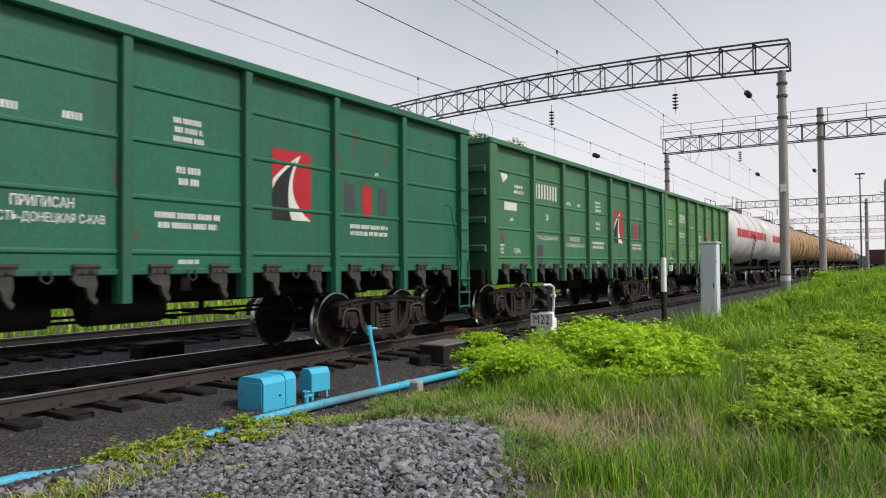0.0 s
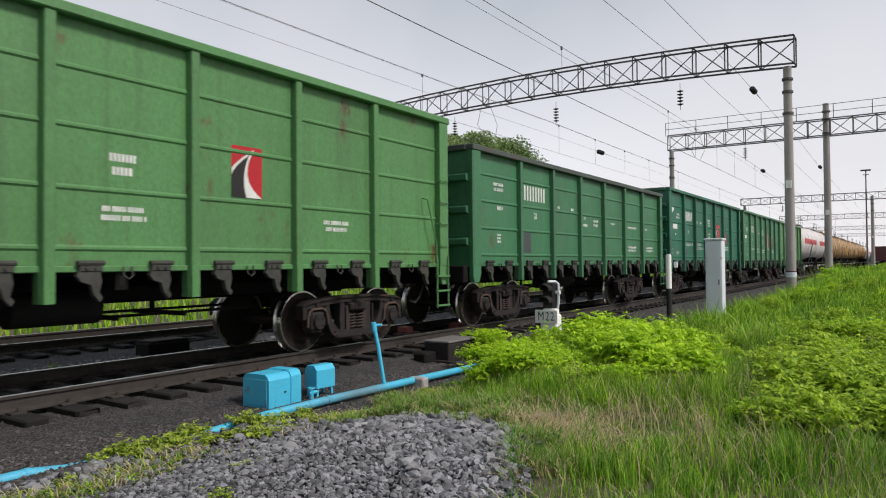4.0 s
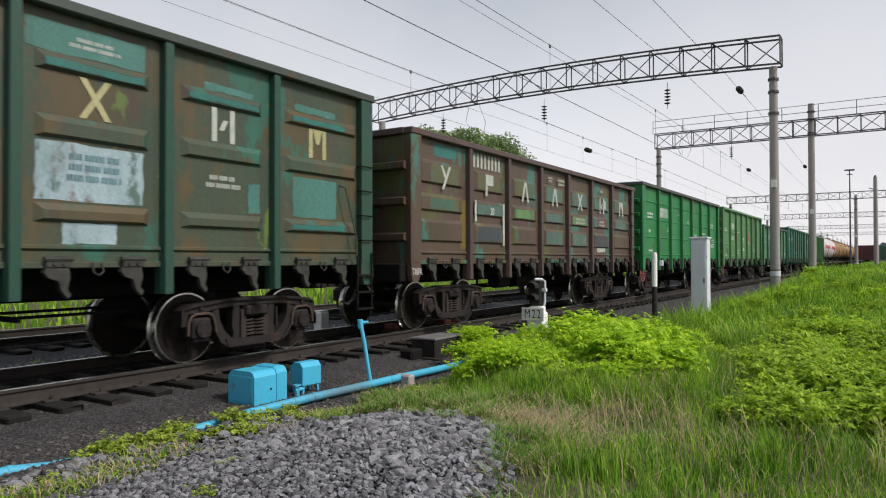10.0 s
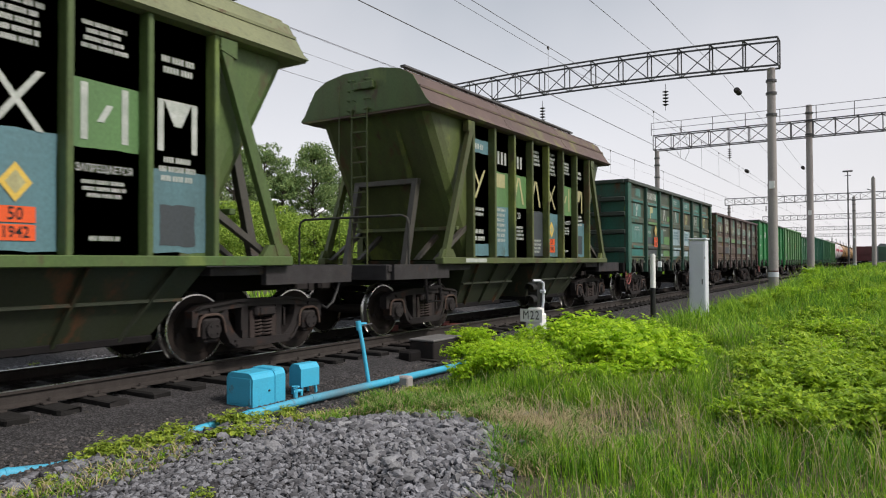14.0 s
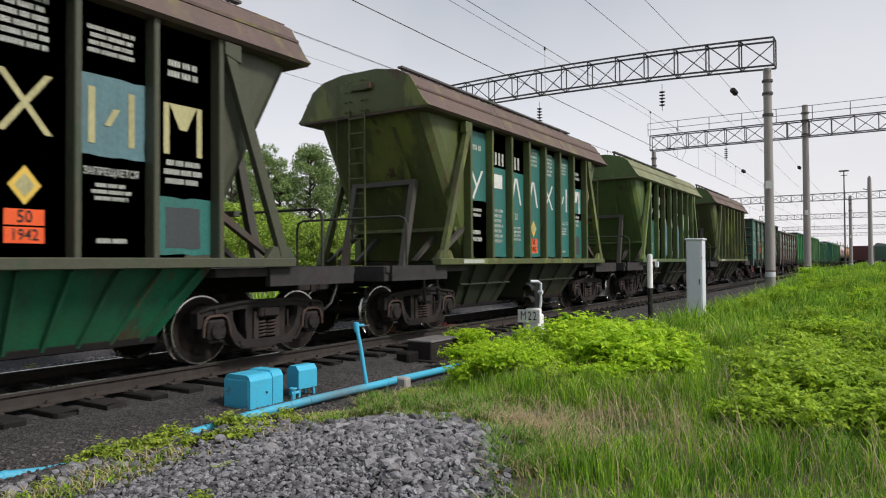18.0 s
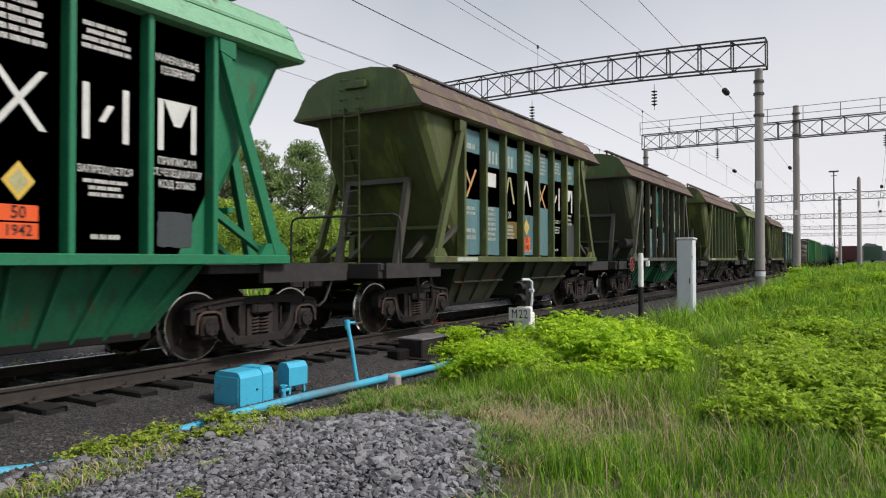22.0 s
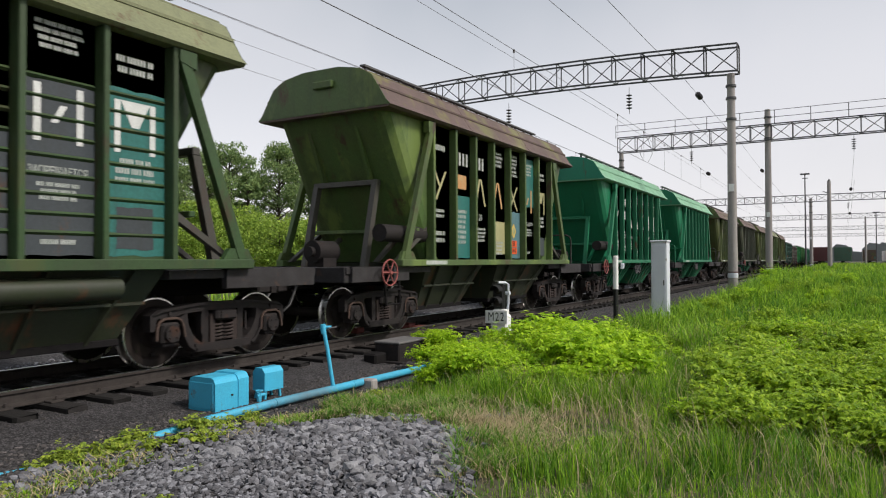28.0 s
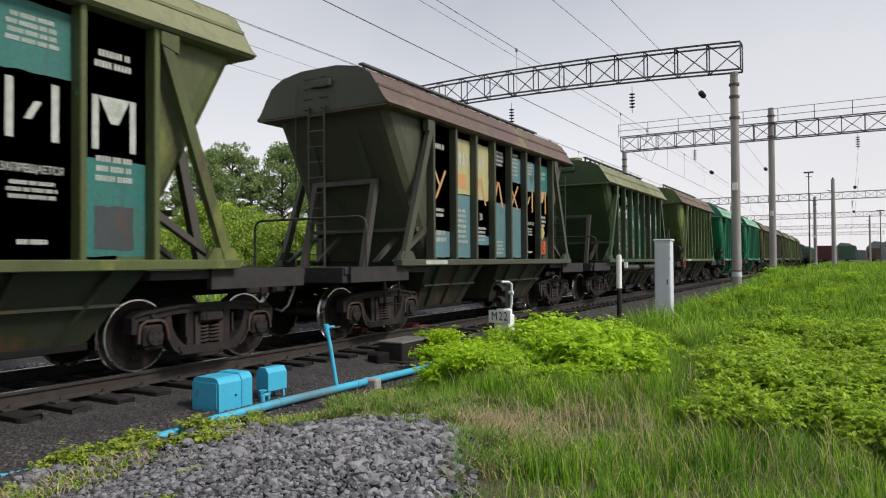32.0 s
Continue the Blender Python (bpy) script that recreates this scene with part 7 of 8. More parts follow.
def parked_wagon(x, y, kind):
    w = thing("parked_wagon", kind[1], "freight wagon", "parked wagons in the yard", pose(x, y, 0))
    g = Geo().cbox(-6.4, 6.4, -1.45, 1.45, 1.2, 3.9, 0.05)
    part("body", g, kind[0], w)
    for i in range(9):
        xx = -6.2 + 1.55 * i
        part("side_post", Geo().box(xx - 0.06, xx + 0.06, -1.55, -1.45, 1.1, 3.85), kind[0], w)
    part("end_rib", Geo().box(-6.5, -6.4, -1.3, 1.3, 2.4, 2.55), kind[0], w)
    part("underframe", Geo().box(-6.6, 6.6, -0.3, 0.3, 0.9, 1.2), M_UNDER, w)
    for s in (-1, 1):
        part("bogie", Geo().cbox(s * 4.3 - 1.1, s * 4.3 + 1.1, -1.1, 1.1, 0.05, 0.9, 0.1), M_UNDER, w)


for x, y, k in ((156.4, -4.95, (M_MAROON, "maroon boxy wagon parked in the yard")), (170.4, -4.95, (M_MAROON, "maroon boxy wagon parked in the yard")),
                (160.0, -8.8, (M_GREEN_E, "dull green wagon parked in the yard")), (204.0, -14.5, (M_BROWN, "brown wagon parked in the yard")),
                (230.0, -20.0, (M_TANK_WHITE, "pale wagon parked far in the yard")), (245.0, -26.0, (M_GREYFAR, "grey wagon parked far in the yard")),
                (214.0, -32.0, (M_BROWN, "brown wagon parked far in the yard"))):
    parked_wagon(x, y, k)
for yc in (-4.95, -8.8, -14.5, -20.0):
    tr = thing("railway_track", "yard track far behind the grass bank", "railway track", "parallel tracks")
    for dy in (-0.797, 0.797):
        part("rail", Geo().box(140, 700, yc + dy - 0.04, yc + dy + 0.04, -0.2, 0.0), M_RAIL, tr)


# ---- stones ----
def rocks(count, sampler, r0, r1, seed, flat=0.75):
    """Verts and faces of many angular stones."""
    rs = np.random.RandomState(seed)
    t = (1 + 5 ** 0.5) / 2
    base = np.array([(-1, t, 0), (1, t, 0), (-1, -t, 0), (1, -t, 0), (0, -1, t), (0, 1, t), (0, -1, -t), (0, 1, -t), (t, 0, -1), (t, 0, 1), (-t, 0, -1), (-t, 0, 1)])
    base /= np.linalg.norm(base[0])
    tri = [(0, 11, 5), (0, 5, 1), (0, 1, 7), (0, 7, 10), (0, 10, 11), (1, 5, 9), (5, 11, 4), (11, 10, 2), (10, 7, 6), (7, 1, 8), (3, 9, 4), (3, 4, 2), (3, 2, 6), (3, 6, 8), (3, 8, 9),
           (4, 9, 5), (2, 4, 11), (6, 2, 10), (8, 6, 7), (9, 8, 1)]
    tri = np.array(tri)
    v, f = [], []
    for i in range(count):
        x, y, z = sampler(rs)
        r = (r0 + (r1 - r0) * rs.rand() ** 1.6) * (min(1.15, max(0.4, 0.25 * x - 0.12)) if y < -3.5 else 1)
        p = base * (0.5 + 0.75 * rs.rand(12, 1)) * (0.7 + 0.7 * rs.rand(1, 3))
        q = rs.randn(3, 3)
        u, _, w = np.linalg.svd(q)
        p = (p @ (u @ w)) * r * np.array([1, 1, flat])
        v.append(p + np.array([x, y, z + r * 0.25]))
        f.append(tri + 12 * i)
    return np.concatenate(v).tolist(), np.concatenate(f).tolist()


def in_heap(rs):
    while True:
        x, y = rs.uniform(-0.5, 7.0), rs.uniform(-7.6, -3.0)
        if x > stone_edge(y) + 0.12 * rs.randn():
            continue
        d = min(1.0, 0.3 + 0.7 * smooth((-3.6 - y) / 1.2)) * min(1.0, 0.35 + 0.16 * x)
        if rs.rand() < d:
            return x, y, ground_z(x, y) + 0.05 * rs.rand() * smooth((x - 2.6) / 1.5)


v_, f_ = rocks(300, lambda rs: in_heap(rs), 0.036, 0.062, 11)
heap = thing("gravel_heap", "low heap of crushed grey stone beside the grass", "gravel")
rs_ = np.random.RandomState(21)
for k in range(300):
    x, y = rs_.uniform(3.6, 5.6), rs_.uniform(-6.4, -4.4)
    while x > stone_edge(y) - 0.05:
        x -= 0.5
    vv = np.array(v_[12 * k:12 * k + 12])
    c = vv.mean(0)
    part("stone", raw_mesh("stone", (vv - c).tolist(), f_[:20], M_STONE_ONE), None, heap, "", pose(x, y, ground_z(x, y) + rs_.uniform(0.03, 0.08)))
tagged(new("gravel", raw_mesh("gravel", *rocks(24000, in_heap, 0.013, 0.048, 12), M_STONE)), "crushed grey ballast stones spread over the ground", "gravel", kind="stuff")


def between(x0, x1, y0, y1, z):
    return lambda rs: (x0 + (x1 - x0) * rs.rand() ** 1.4, rs.uniform(y0, y1), z)


tagged(new("ballast", raw_mesh("ballast", *rocks(6000, between(1.0, 34, 1.7, 3.6, -0.33), 0.02, 0.05, 13), M_STONE)), "grey ballast stones between the two tracks", "gravel", kind="stuff")
tagged(new("cinder", raw_mesh("cinder", *rocks(26000, lambda rs: (0.5 + 24 * rs.rand() ** 1.6, rs.uniform(-3.6, -1.3), -0.334), 0.007, 0.024, 14),
                              mat("dark_cinder_chips", (0.086, 0.078, 0.075), 0.95, scale=9, amount=0.5, bump=0.3, random_mix=0.6, island=True))),
       "small dark cinder chips beside the rail", "gravel", kind="stuff")
tagged(new("ballast", raw_mesh("ballast", *rocks(6000, lambda rs: (1.0 + 28 * rs.rand() ** 1.4, rs.uniform(-1.5, 1.5), -0.262), 0.012, 0.03, 15),
                               mat("oily_ballast_stones", (0.060, 0.054, 0.050), 0.9, scale=9, amount=0.5, bump=0.3, random_mix=0.4, island=True))),
       "dark oily ballast stones between the sleepers", "gravel", kind="stuff")


# ---- grass ----
PIPE_WEEDS = []


def blades(name, count, sampler, h0, h1, wid, material, label, seed, lean=0.35):
    """Many tapered, bending blades as one sheet of stuff."""
    rs = np.random.RandomState(seed)
    pts = np.array([sampler(rs) for _ in range(count)])
    a = rs.uniform(0, 2 * np.pi, count)
    h = (h0 + (h1 - h0) * rs.rand(count) ** 1.3) * pts[:, 3]
    d = np.stack([np.cos(a), np.sin(a), 0 * a], 1)
    side = np.stack([-np.sin(a), np.cos(a), 0 * a], 1) * (wid * (0.6 + 0.8 * rs.rand(count)))[:, None]
    up = np.array([0, 0, 1.0])
    b = pts[:, :3]
    l = (lean * (0.3 + rs.rand(count)))[:, None] * h[:, None]
    m = b + up * h[:, None] * 0.55 + d * l * 0.35
    t = b + up * h[:, None] * (1 - 0.25 * rs.rand(count))[:, None] + d * l * 1.3
    v = np.stack([b - side, b + side, m + side * 0.8, m - side * 0.8, t], 1).reshape(-1, 3)
    k = np.arange(count) * 5
    quads = np.stack([k, k + 1, k + 2, k + 3], 1).tolist()
    tris = np.stack([k + 3, k + 2, k + 4], 1).tolist()
    return tagged(new(name, raw_mesh(name, v.tolist(), quads + tris, material)), label, "grass", kind="stuff")


def bare_spot(x, y):
    """Below 1 inside the worn brown patch beside the stones."""
    a, b = x - 5.9, y + 6.05
    return math.hypot((-0.61 * a - 0.79 * b) / 0.75, (0.79 * a - 0.61 * b) / 0.42) + 0.5 * noise.noise(Vector((x * 3, y * 3, 0.7)))


def bank(x0, x1, y0, y1, power=1.0, tuft=0.0, seed=1, bare=0.0):
    """Places on the grassy bank, gathered in tufts, with the stone edge and bare spots left open."""
    rt = np.random.RandomState(seed)
    tufts = [(x0 + (x1 - x0) * rt.rand() ** power, rt.uniform(y0, y1), 0.7 + 0.6 * rt.rand()) for _ in range(2600)]

    def s(rs):
        while True:
            if tuft and rs.rand() < 0.75:
                a, b, th = tufts[rs.randint(len(tufts))]
                x, y = a + tuft * rs.randn(), b + tuft * rs.randn()
            else:
                x, y, th = x0 + (x1 - x0) * rs.rand() ** power, rs.uniform(y0, y1), 0.8
            edge = max(stone_edge(y) + 0.12, 6.6 + 0.9 * (y + 4.7) if y > -4.9 else 0)
            if x < edge + 0.15 * rs.randn() or y > -3.3 or x < 2.6:
                continue
            if y > -3.75 - 0.02 * (x - 8) and x > 9.5:
                continue
            k = th * (1 - 0.75 * smooth(1.6 - math.hypot((x - 6.0) / 1.2, (y + 6.0) / 0.9))) * (0.35 if y > -3.75 and x < 9.6 else 1)
            if x < edge + 1.0:
                k *= 0.45 + 0.55 * max(0, x - edge)
            q = bare_spot(x, y)
            if q < 1.3 and rs.rand() < 1.7 - q:
                continue
            n = noise.noise(Vector((x * 0.8, y * 0.8, 3.1)))
            n2 = noise.noise(Vector((x * 2.1, y * 2.1, 7.7)))
            if n2 > 0.28 and rs.rand() < 0.75 - bare:
                continue
            k *= 0.85 + 0.65 * n
            return x, y, ground_z(x, y) - 0.02, max(k, 0.25)
    return s


blades("grass", 64000, bank(2.6, 13.0, -10.5, -3.3, 1.0, 0.06, 1), 0.12, 0.40, 0.0032, M_GRASS, "long fresh green grass in tufts on the bank", 31, 0.34)
blades("grass", 48000, bank(2.6, 14.0, -10.5, -3.3, 1.0, 0.08, 2), 0.12, 0.36, 0.0042, M_GRASS2, "darker short grass in tufts on the bank", 36, 0.32)
blades("grass", 34000, bank(12.0, 34.0, -16.0, -3.6, 1.2, 0.15, 3), 0.30, 0.65, 0.010, M_GRASS, "long fresh green grass farther along the bank", 32, 0.5)
blades("grass", 16000, bank(12.0, 34.0, -16.0, -3.6, 1.2, 0.2, 4), 0.25, 0.5, 0.012, M_GRASS2, "darker grass farther along the bank", 37, 0.5)
blades("dry_grass", 20000, bank(2.6, 16.0, -10.5, -3.6, 1.0, 0.12, 5, 0.6), 0.12, 0.48, 0.0030, M_DRY, "dry straw-coloured stalks among the grass", 33, 0.6)


def bush_front(rs):
    """Upright grass growing up among and in front of the shrubs, in loose tufts."""
    while True:
        x = 6.9 + 3.4 * rs.rand()
        y = min(-8.75 + (0.20 + 0.34 * rs.rand()) * x, -3.6)
        n = noise.noise(Vector((x * 2.2, y * 2.2, 4.4)))
        if rs.rand() < 0.35 + 1.1 * n:
            return x, y, ground_z(x, y) - 0.02, 0.65 + 0.5 * n


def seed_stalks(rs):
    """Bleached stalks standing in the grass below the shrubs."""
    while True:
        x = 6.0 + 3.6 * rs.rand()
        y = min(-8.75 + (0.22 + 0.26 * rs.rand()) * x, -3.8)
        if rs.rand() < 0.3 + 1.2 * noise.noise(Vector((x * 1.7, y * 1.7, 8.8))):
            return x, y, ground_z(x, y) - 0.02, 1.0


blades("dry_grass", 800, seed_stalks, 0.22, 0.50, 0.0034, M_DRY, "bleached stalks standing below the shrubs", 46, 0.7)
blades("grass", 14000, bush_front, 0.24, 0.60, 0.0045, M_GRASS, "tall upright grass in front of the shrubs", 44, 0.3)


def low_patch(rs):
    """Short dry and green bits around the bare spot and the edge of the stones."""
    while True:
        x, y = rs.uniform(3.0, 9.0), rs.uniform(-7.0, -3.4)
        edge = stone_edge(y) + 0.1
        if -0.25 < x - edge < 1.6 and noise.noise(Vector((x * 1.9, y * 1.9, 2.2))) > -0.15 * rs.rand():
            return x, y, ground_z(x, y) - 0.01, 1.0


def low_green(rs):
    while True:
        p = low_patch(rs)
        if bare_spot(p[0], p[1]) > 0.45 + 0.6 * rs.rand():
            return p


def straw(rs):
    """Dead stalks lying on the worn patch and scattered round it."""
    while True:
        x, y = 5.9 + 0.7 * rs.randn(), -6.05 + 0.7 * rs.randn()
        if bare_spot(x, y) < 1.3 and x > stone_edge(y) + 0.1:
            return x, y, ground_z(x, y) - 0.01, 1.0


blades("dry_grass", 9000, low_patch, 0.05, 0.16, 0.004, M_DRY, "short dead stalks at the edge of the stones", 38, 1.2)
blades("dry_grass", 600, straw, 0.05, 0.22, 0.0035, M_DRY, "dead straw on a worn patch in the grass", 45, 1.6)
blades("grass", 8000, low_green, 0.06, 0.20, 0.0045, M_GRASS2, "short green grass at the edge of the stones", 39, 0.8)


tagged(new("gravel", raw_mesh("gravel", *rocks(420, lambda rs: (6.3 + 0.3 * rs.randn(), -5.7 + 0.3 * rs.randn(), -0.235), 0.012, 0.035, 16), M_STONE)),
       "loose grey stones on a bare spot in the grass", "gravel", kind="stuff")
for x, y, s in ((4.83, -2.98, 1.1), (4.95, -3.05, 0.9), (4.15, -2.98, 0.9), (4.28, -2.95, 1.0), (4.19, -3.25, 0.9), (4.40, -3.30, 0.8), (4.55, -3.45, 0.9), (4.68, -3.55, 0.8), (3.66, -2.94, 0.9),
                (3.80, -3.02, 1.0), (3.92, -3.12, 0.9), (3.45, -2.92, 0.8), (3.30, -2.94, 0.6), (3.55, -3.06, 0.7), (4.0, -3.0, 0.8), (5.15, -3.12, 0.8), (5.45, -3.2, 0.9), (5.0, -3.4, 0.8)):
    PIPE_WEEDS.append((x, y, s))


def far_meadow(rs):
    x, y = rs.uniform(-30, 90), 8.6 + 26 * rs.rand() ** 1.5
    return x, y, ground_z(x, y) - 0.02, 1.0


blades("grass", 26000, far_meadow, 0.25, 0.6, 0.03, M_GRASS, "tall green grass beyond the second track", 34)
blades("grass", 15000, lambda rs: (rs.uniform(30, 130), -6.0 - 40 * rs.rand(), 0.62, 1.0), 0.3, 0.6, 0.03, M_GRASS, "tall green grass on top of the bank", 35)


# ---- leafy plants ----
def leaf_cluster(rs, leaves, spread, height, size, stems=7):
    """Stems and pointed leaves of one low shrub."""
    sg = Geo()
    tips = []
    for i in range(stems):
        a, r = rs.uniform(0, 2 * np.pi), spread * rs.uniform(0.2, 1.0)
        top = Vector((r * math.cos(a), r * math.sin(a), height * rs.uniform(0.65, 1.0)))
        mid = top * 0.5 + Vector((0, 0, 0.1 * height))
        sg.cyl((top.x * 0.25, top.y * 0.25, -0.05), mid, 0.007, 0.005, 5).cyl(mid, top, 0.005, 0.002, 5)
        tips.append((mid, top))
    v, f = [], []
    for i in range(leaves):
        mid, top = tips[rs.randint(stems)]
        u = rs.rand() ** 0.6
        p = np.array(mid.lerp(top, u)) + rs.randn(3) * np.array([0.26, 0.26, 0.16]) * spread
        p[2] = max(p[2], 0.03)
        a = rs.uniform(0, 2 * np.pi)
        # a compound leaf: leaflets along a short drooping stalk
        reach = size * rs.uniform(0.7, 1.3)
        pitch = rs.uniform(-0.5, 0.5)
        for along, turn in ((1.0, 0.0), (0.65, 0.9), (0.65, -0.9), (0.25, 1.1), (0.25, -1.1)):
            b = a + turn + 0.2 * rs.randn()
            o = p + np.array([math.cos(a) * math.cos(pitch), math.sin(a) * math.cos(pitch), math.sin(pitch)]) * reach * along
            droop = pitch - rs.uniform(0.1, 0.8)
            d = np.array([math.cos(b) * math.cos(droop), math.sin(b) * math.cos(droop), math.sin(droop)])
            s = np.array([-math.sin(b), math.cos(b), rs.uniform(-0.3, 0.3)])
            L = size * rs.uniform(0.75, 1.2)
            n = np.cross(d, s)
            k = len(v)
            v += [o.tolist(), (o + d * L * 0.4 + s * L * 0.27 + n * L * 0.05).tolist(), (o + d * L).tolist(), (o + d * L * 0.4 - s * L * 0.27 + n * L * 0.05).tolist()]
            f += [(k, k + 1, k + 2), (k, k + 2, k + 3)]
    return sg, v, f


rs_ = np.random.RandomState(5)
SHRUBS = {}
for kind, m, cnt, sp, ht, sz in (("bright", M_LEAF, 250, 0.55, 0.82, 0.100), ("weed", M_WEED, 240, 0.60, 0.75, 0.100), ("low", M_PIPEWEED, 60, 0.16, 0.13, 0.040), ("yellow", M_PIPEWEED, 70, 0.13, 0.14, 0.042)):
    SHRUBS[kind] = []
    for k in range(5 if cnt > 200 else 3):
        sg, v, f = leaf_cluster(rs_, cnt, sp, ht, sz, 9 if cnt > 200 else 5)
        SHRUBS[kind].append((sg.mesh("stem", M_WEED), raw_mesh("foliage", v, f, m)))


def shrub(kind, x, y, s, label, k, group):
    name = "shrub" if kind in ("bright", "weed") else "weed"
    w = thing(name, label, name, group, pose(x, y, ground_z(x, y) - 0.03, 0, 0, (k * 77) % 360))
    a, b = SHRUBS[kind][k % len(SHRUBS[kind])]
    for o in ([part("stem", a, None, w)] if name == "shrub" else []) + [part("foliage", b, None, w)]:
        o.scale = (s, s, s)


k = 0
for i in range(22):
    x = 7.6 + 2.6 * rs_.rand()
    shrub("bright", x, -8.75 + (0.29 + 0.19 * rs_.rand()) * x, rs_.uniform(0.3, 0.55), "low bright green shrub in the grass", k, "shrubs on the bank")
    k += 1
for i in range(60):
    u = i / 59
    x = 8.1 + 4.2 * rs_.rand()
    sl = 0.25 + 0.36 * u
    y = -8.75 + sl * x
    shrub("bright", x, y, rs_.uniform(0.7, 1.05) * (0.66 if sl > 0.485 else 0.64 if sl > 0.42 else 0.95 if sl > 0.33 else 0.75), "bright yellow-green leafy shrub beside the signal", k, "shrubs on the bank")
    k += 1
for i in range(84):
    x = 8.0 + 18 * rs_.rand() ** 1.2
    sl = -0.22 + 0.38 * rs_.rand()
    shrub("weed", x, -8.75 + sl * x, rs_.uniform(0.4, 0.85) * (0.7 if x > 15 else 1), "mid-green leafy weed shrub on the bank", k, "shrubs on the bank")
    k += 1
for i in range(84):
    x = 6.6 + 8.5 * rs_.rand() ** 1.2
    sl = -0.09 + 0.23 * rs_.rand()
    shrub("bright" if i % 5 == 0 and x > 9.5 else "weed", x, -8.75 + sl * x, rs_.uniform(0.32, 0.75) * min(1, 0.42 + 0.06 * x), "yellow-green leafy sapling on the bank", k, "shrubs on the bank")
    k += 1
for i in range(46):
    x = 7.0 + 8 * rs_.rand()
    shrub("weed" if i % 4 else "bright", x, -8.75 + (0.06 + 0.24 * rs_.rand()) * x, rs_.uniform(0.18, 0.42), "small leafy plant standing in the grass", k, "shrubs on the bank")
    k += 1
for i in range(26):
    x, y = 20 + 14 * rs_.rand(), -5.6 - 4 * rs_.rand()
    shrub("bright" if i % 2 else "weed", x, y, rs_.uniform(0.35, 0.65), "bright green leafy shrub on the bank", k, "shrubs on the bank")
    k += 1
for i in range(30):
    u = rs_.rand() if i < 26 else 0.25 * rs_.rand()
    x, y = 2.4 + 6.6 * u, (-3.36 if i < 26 else -3.1) - 0.25 * u + rs_.uniform(-0.25, 0.08)
    shrub("yellow" if i % 3 == 0 else "low", x, y, rs_.uniform(0.35, 0.75), "small yellow-green weed at the edge of the stones", k, "weeds by the pipe")
    k += 1


for x, y, s in PIPE_WEEDS:
    shrub("yellow", x, y, 1.2 * s, "yellow-green weed tuft against the pipe", k, "weeds by the pipe")
    k += 1


def verge(rs):
    x = 2.2 + 6.8 * rs.rand()
    y = -3.42 - 0.03 * x + 0.16 * rs.randn()
    n = noise.noise(Vector((x * 1.6, y * 1.6, 1.2)))
    if n < -0.12:
        return verge(rs)
    return x, min(y, -3.12), ground_z(x, min(y, -3.3)) - 0.01, 0.5 + 1.3 * n


blades("grass", 4500, verge, 0.03, 0.11, 0.006, M_GRASS, "short grass growing along the pipe", 40, 0.9)
blades("dry_grass", 2500, verge, 0.04, 0.16, 0.005, M_DRY, "short dry stalks along the pipe", 41, 1.0)
for x, y in ((3.35, -4.72), (2.8, -5.2), (4.6, -4.1), (5.3, -4.05), (3.9, -3.9), (8.0, 3.0), (6.0, 3.2), (3.6, 3.1), (4.8, 7.6)):
    shrub("low", x, y, 0.6, "small green weed growing through the stones", k, "weeds by the pipe")
    k += 1


# ---- trees and thicket beyond the tracks ----
def tree_mesh(rs, h, spread, leaves, size, levels=9, base=0.25, leaf=None):
    tg = Geo()
    tg.cyl((0, 0, -0.3), (0.05 * h * rs.randn() * 0.3, 0, h * 0.55), 0.022 * h, 0.012 * h, 9)
    tg.cyl((0, 0, h * 0.5), (0.1, 0.05, h * 0.9), 0.012 * h, 0.004 * h, 7)
    clumps = []
    for i in range(levels * 3):
        u = base + (0.98 - base) * rs.rand()
        a = rs.uniform(0, 2 * np.pi)
        w = spread * (1 - ((u - 0.5) / 0.62) ** 2) * rs.uniform(0.45, 1.05)
        c = np.array([w * math.cos(a), w * math.sin(a), u * h])
        tg.cyl((0, 0, max(0.1, u - 0.12) * h), tuple(c), 0.006 * h, 0.002 * h, 5)
        clumps.append((c, spread * rs.uniform(0.22, 0.42)))
    v, f = [], []
    per = leaves // len(clumps)
    for c, r in clumps:
        q = rs.randn(per, 3)
        q /= np.linalg.norm(q, axis=1)[:, None]
        p = c + q * (r * (0.55 + 0.5 * rs.rand(per, 1))) * np.array([1, 1, 0.75])
        e = rs.randn(per, 3)
        e /= np.linalg.norm(e, axis=1)[:, None]
        g = np.cross(e, rs.randn(per, 3))
        g /= np.linalg.norm(g, axis=1)[:, None]
        s = size * (0.6 + 0.8 * rs.rand(per, 1))
        k = len(v)
        v += np.stack([p - e * s, p + g * s * 0.5, p + e * s, p - g * s * 0.5], 1).reshape(-1, 3).tolist()
        f += [(k + 4 * j, k + 4 * j + 1, k + 4 * j + 2, k + 4 * j + 3) for j in range(per)]
    return tg.mesh("trunk", M_BARK), raw_mesh("crown", v, f, leaf or M_TREELEAF)


rs_ = np.random.RandomState(8)
BIG = [tree_mesh(rs_, 13, 3.8, 21000, 0.15, 24, 0.10) for _ in range(3)]
SLIM = [tree_mesh(rs_, 9, 1.5, 3600, 0.18, 14, 0.12) for _ in range(2)]
BUSH = [tree_mesh(rs_, 3.6, 2.3, 6500, 0.105, 16, 0.04, M_BUSHLEAF) for _ in range(4)]


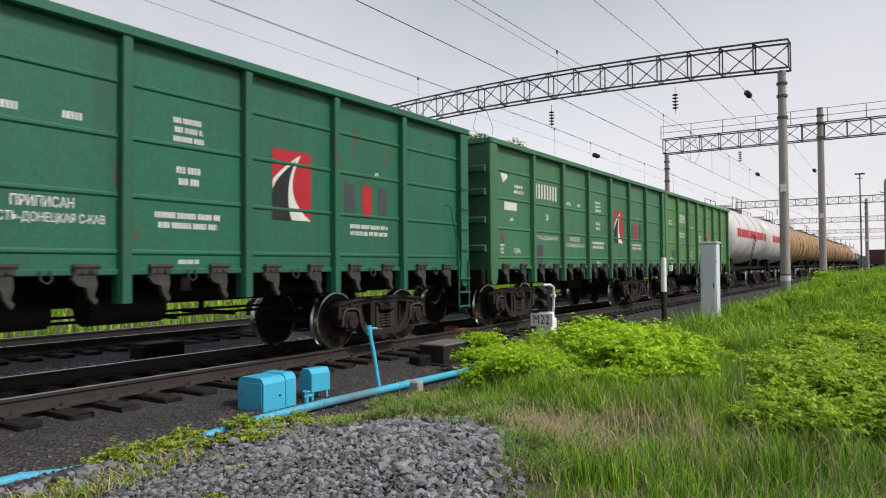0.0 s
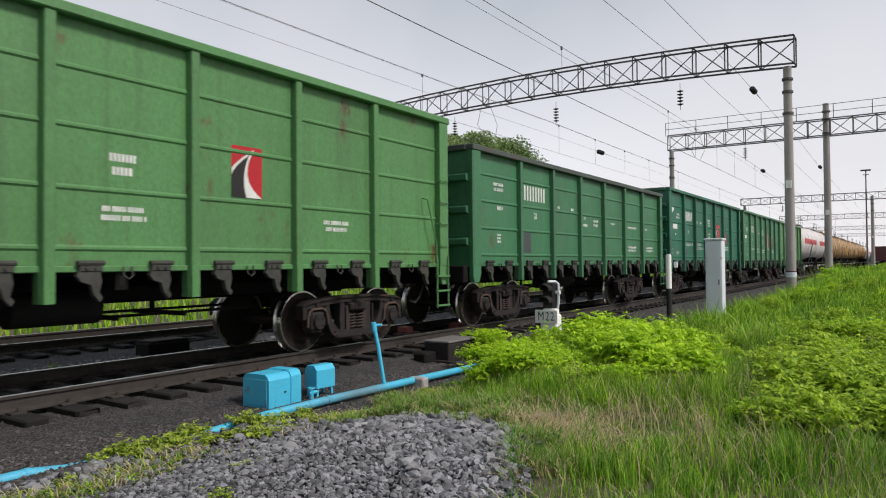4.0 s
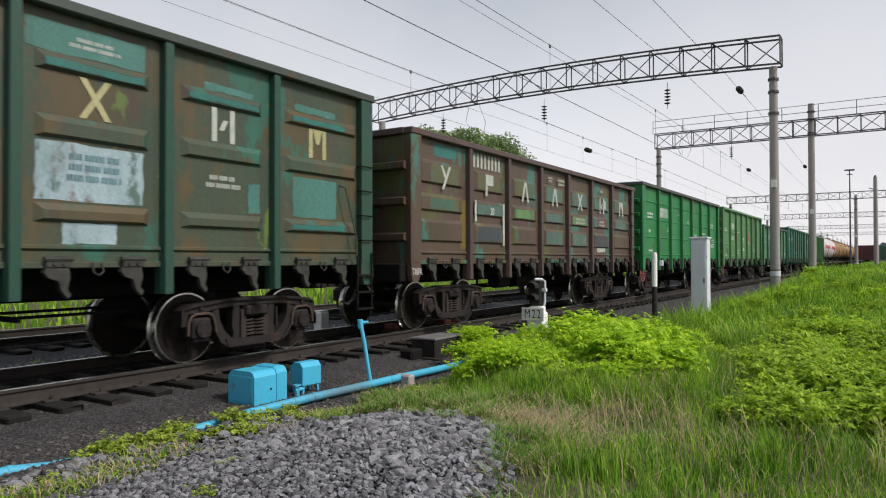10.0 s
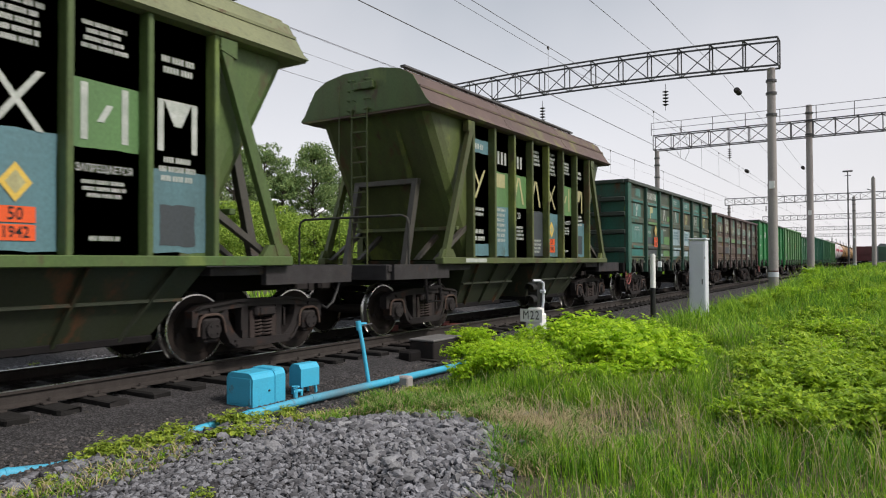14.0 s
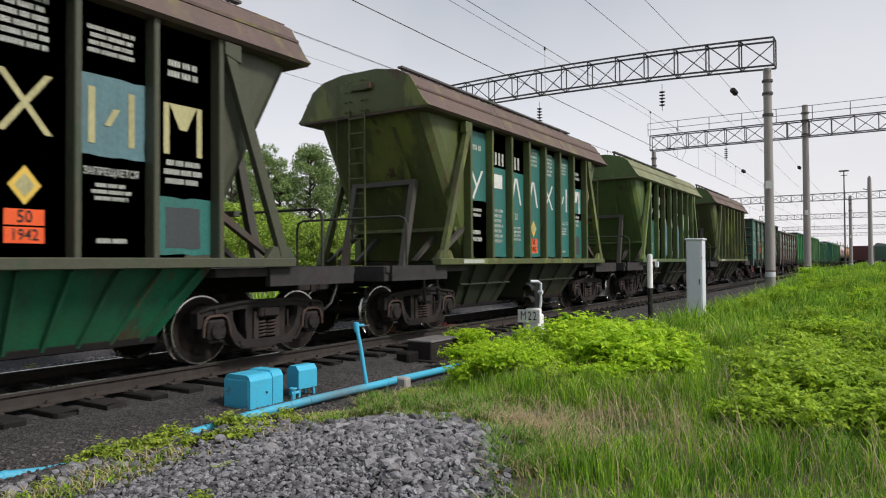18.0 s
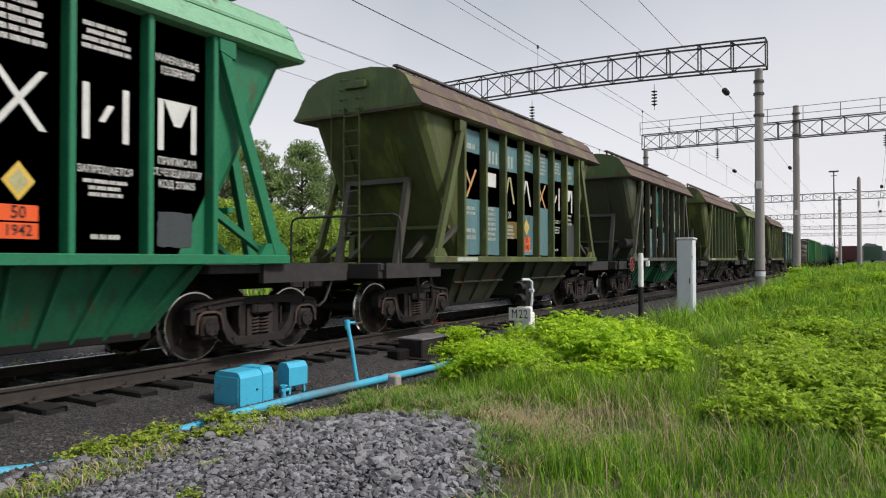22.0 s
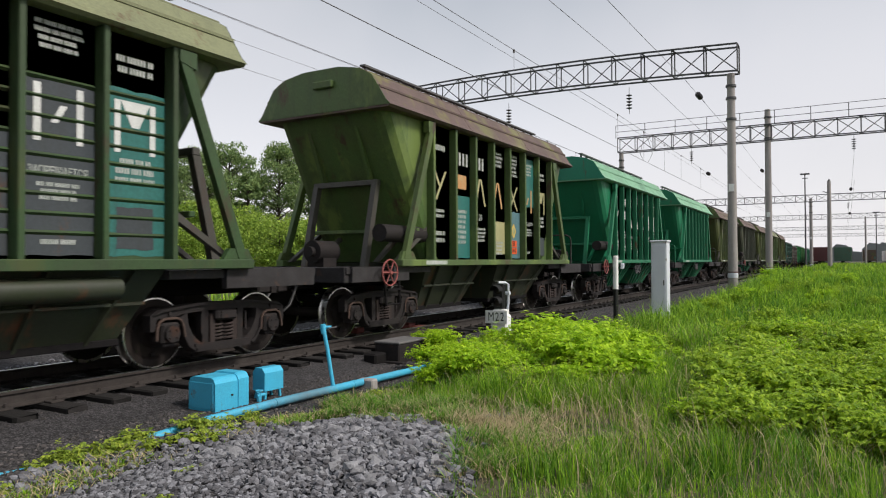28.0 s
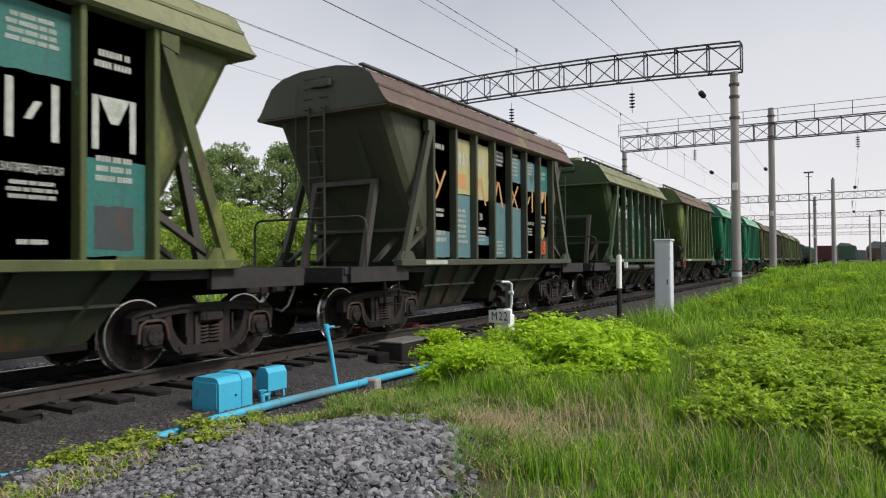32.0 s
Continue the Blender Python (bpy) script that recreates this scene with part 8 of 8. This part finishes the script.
def plant(kind, name, x, y, s, label, group, k):
    w = thing(name, label, "tree" if name == "tree" else "bush", group, pose(x, y, ground_z(x, y) - 0.1, 0, 0, (k * 53) % 360))
    a, b = kind[k % len(kind)]
    for o in (part("trunk", a, None, w), part("crown", b, None, w)):
        o.scale = (s, s, s)


k = 0
for i in range(120):
    x, y = -10 + 110 * (i + rs_.rand()) / 120, 19 + 24 * rs_.rand()
    plant(BUSH, "bush", x, y, rs_.uniform(0.65, 1.1) * (0.55 if y < 24 else 1.05), "dense green bush in the thicket beyond the tracks", "thicket beyond the tracks", k)
    k += 1
for x, y, s in ((6, 52, 0.42), (13, 50, 0.5), (20, 53, 0.45), (28, 56, 0.5), (36, 52, 0.52), (43, 55, 0.6), (50, 50, 0.8), (56, 52, 0.9), (62, 50, 0.95), (70, 48, 1.1), (78, 46, 1.2), (84, 47, 1.32), (91, 46, 1.42), (97, 48, 1.40), (103, 47, 1.45), (110, 48, 1.36), (117, 52, 1.15), (124, 50, 1.2)):
    plant(BIG, "tree", x, y, s, "leafy green deciduous tree beyond the thicket", "trees beyond the tracks", k)
    k += 1
for x, y, s in ((14.5, 35, 0.75), (17, 38, 0.6), (40, 44, 0.6), (55, 48, 0.9)):
    plant(SLIM, "tree", x, y, s, "slim upright tree beyond the thicket", "trees beyond the tracks", k)
    k += 1


# ---- far skyline ----
def skyline():
    rs = random.Random(3)
    w = Geo()
    v, f = [], []
    for i in range(90):
        x, y = 420 + rs.uniform(-30, 30), -260 + 7 * i
        h = rs.uniform(5, 11)
        w.add([(x, y - 6, -1), (x, y + 6, -1), (x, y + 5, h * 0.7), (x, y + 2, h), (x, y - 2, h * 0.94), (x, y - 5, h * 0.75)], [(0, 1, 2, 3, 4, 5)])
    tagged(single("backdrop", w, mat("hazy_far_trees", (0.20, 0.22, 0.22), 1.0, scale=0.05, amount=0.5, bump=0), "hazy grey-green line of distant trees", "backdrop"), kind="structure")


skyline()


# ---- what moves: the train rolls by at a steady pace ----
def rolled(t):
    """Metres travelled by the train."""
    return 6.68 * t - 0.0027 * t * t


def motions():
    for w, x0 in TRAIN:
        walk(w, [(t, pose(x0 + rolled(t), 0, 0)) for t in range(0, 33, 2)])
    # all wheelsets turn alike: one action for the leading and one for the trailing axles
    shared_keys = {}
    for a, x in AXLES:
        if x not in shared_keys:
            rows = []
            for i in range(0, 32 * 15 + 1):
                t = i / 15
                rows.append((t, pose(x, 0, 0.475, 0, math.degrees(rolled(t) / 0.475), 0)))
            walk(a, rows)
            shared_keys[x] = a
        else:
            a.rotation_mode = "QUATERNION"
            keys = a.animation_data_create()
            keys.action = shared_keys[x].animation_data.action
            keys.action_slot = shared_keys[x].animation_data.action_slot


motions()
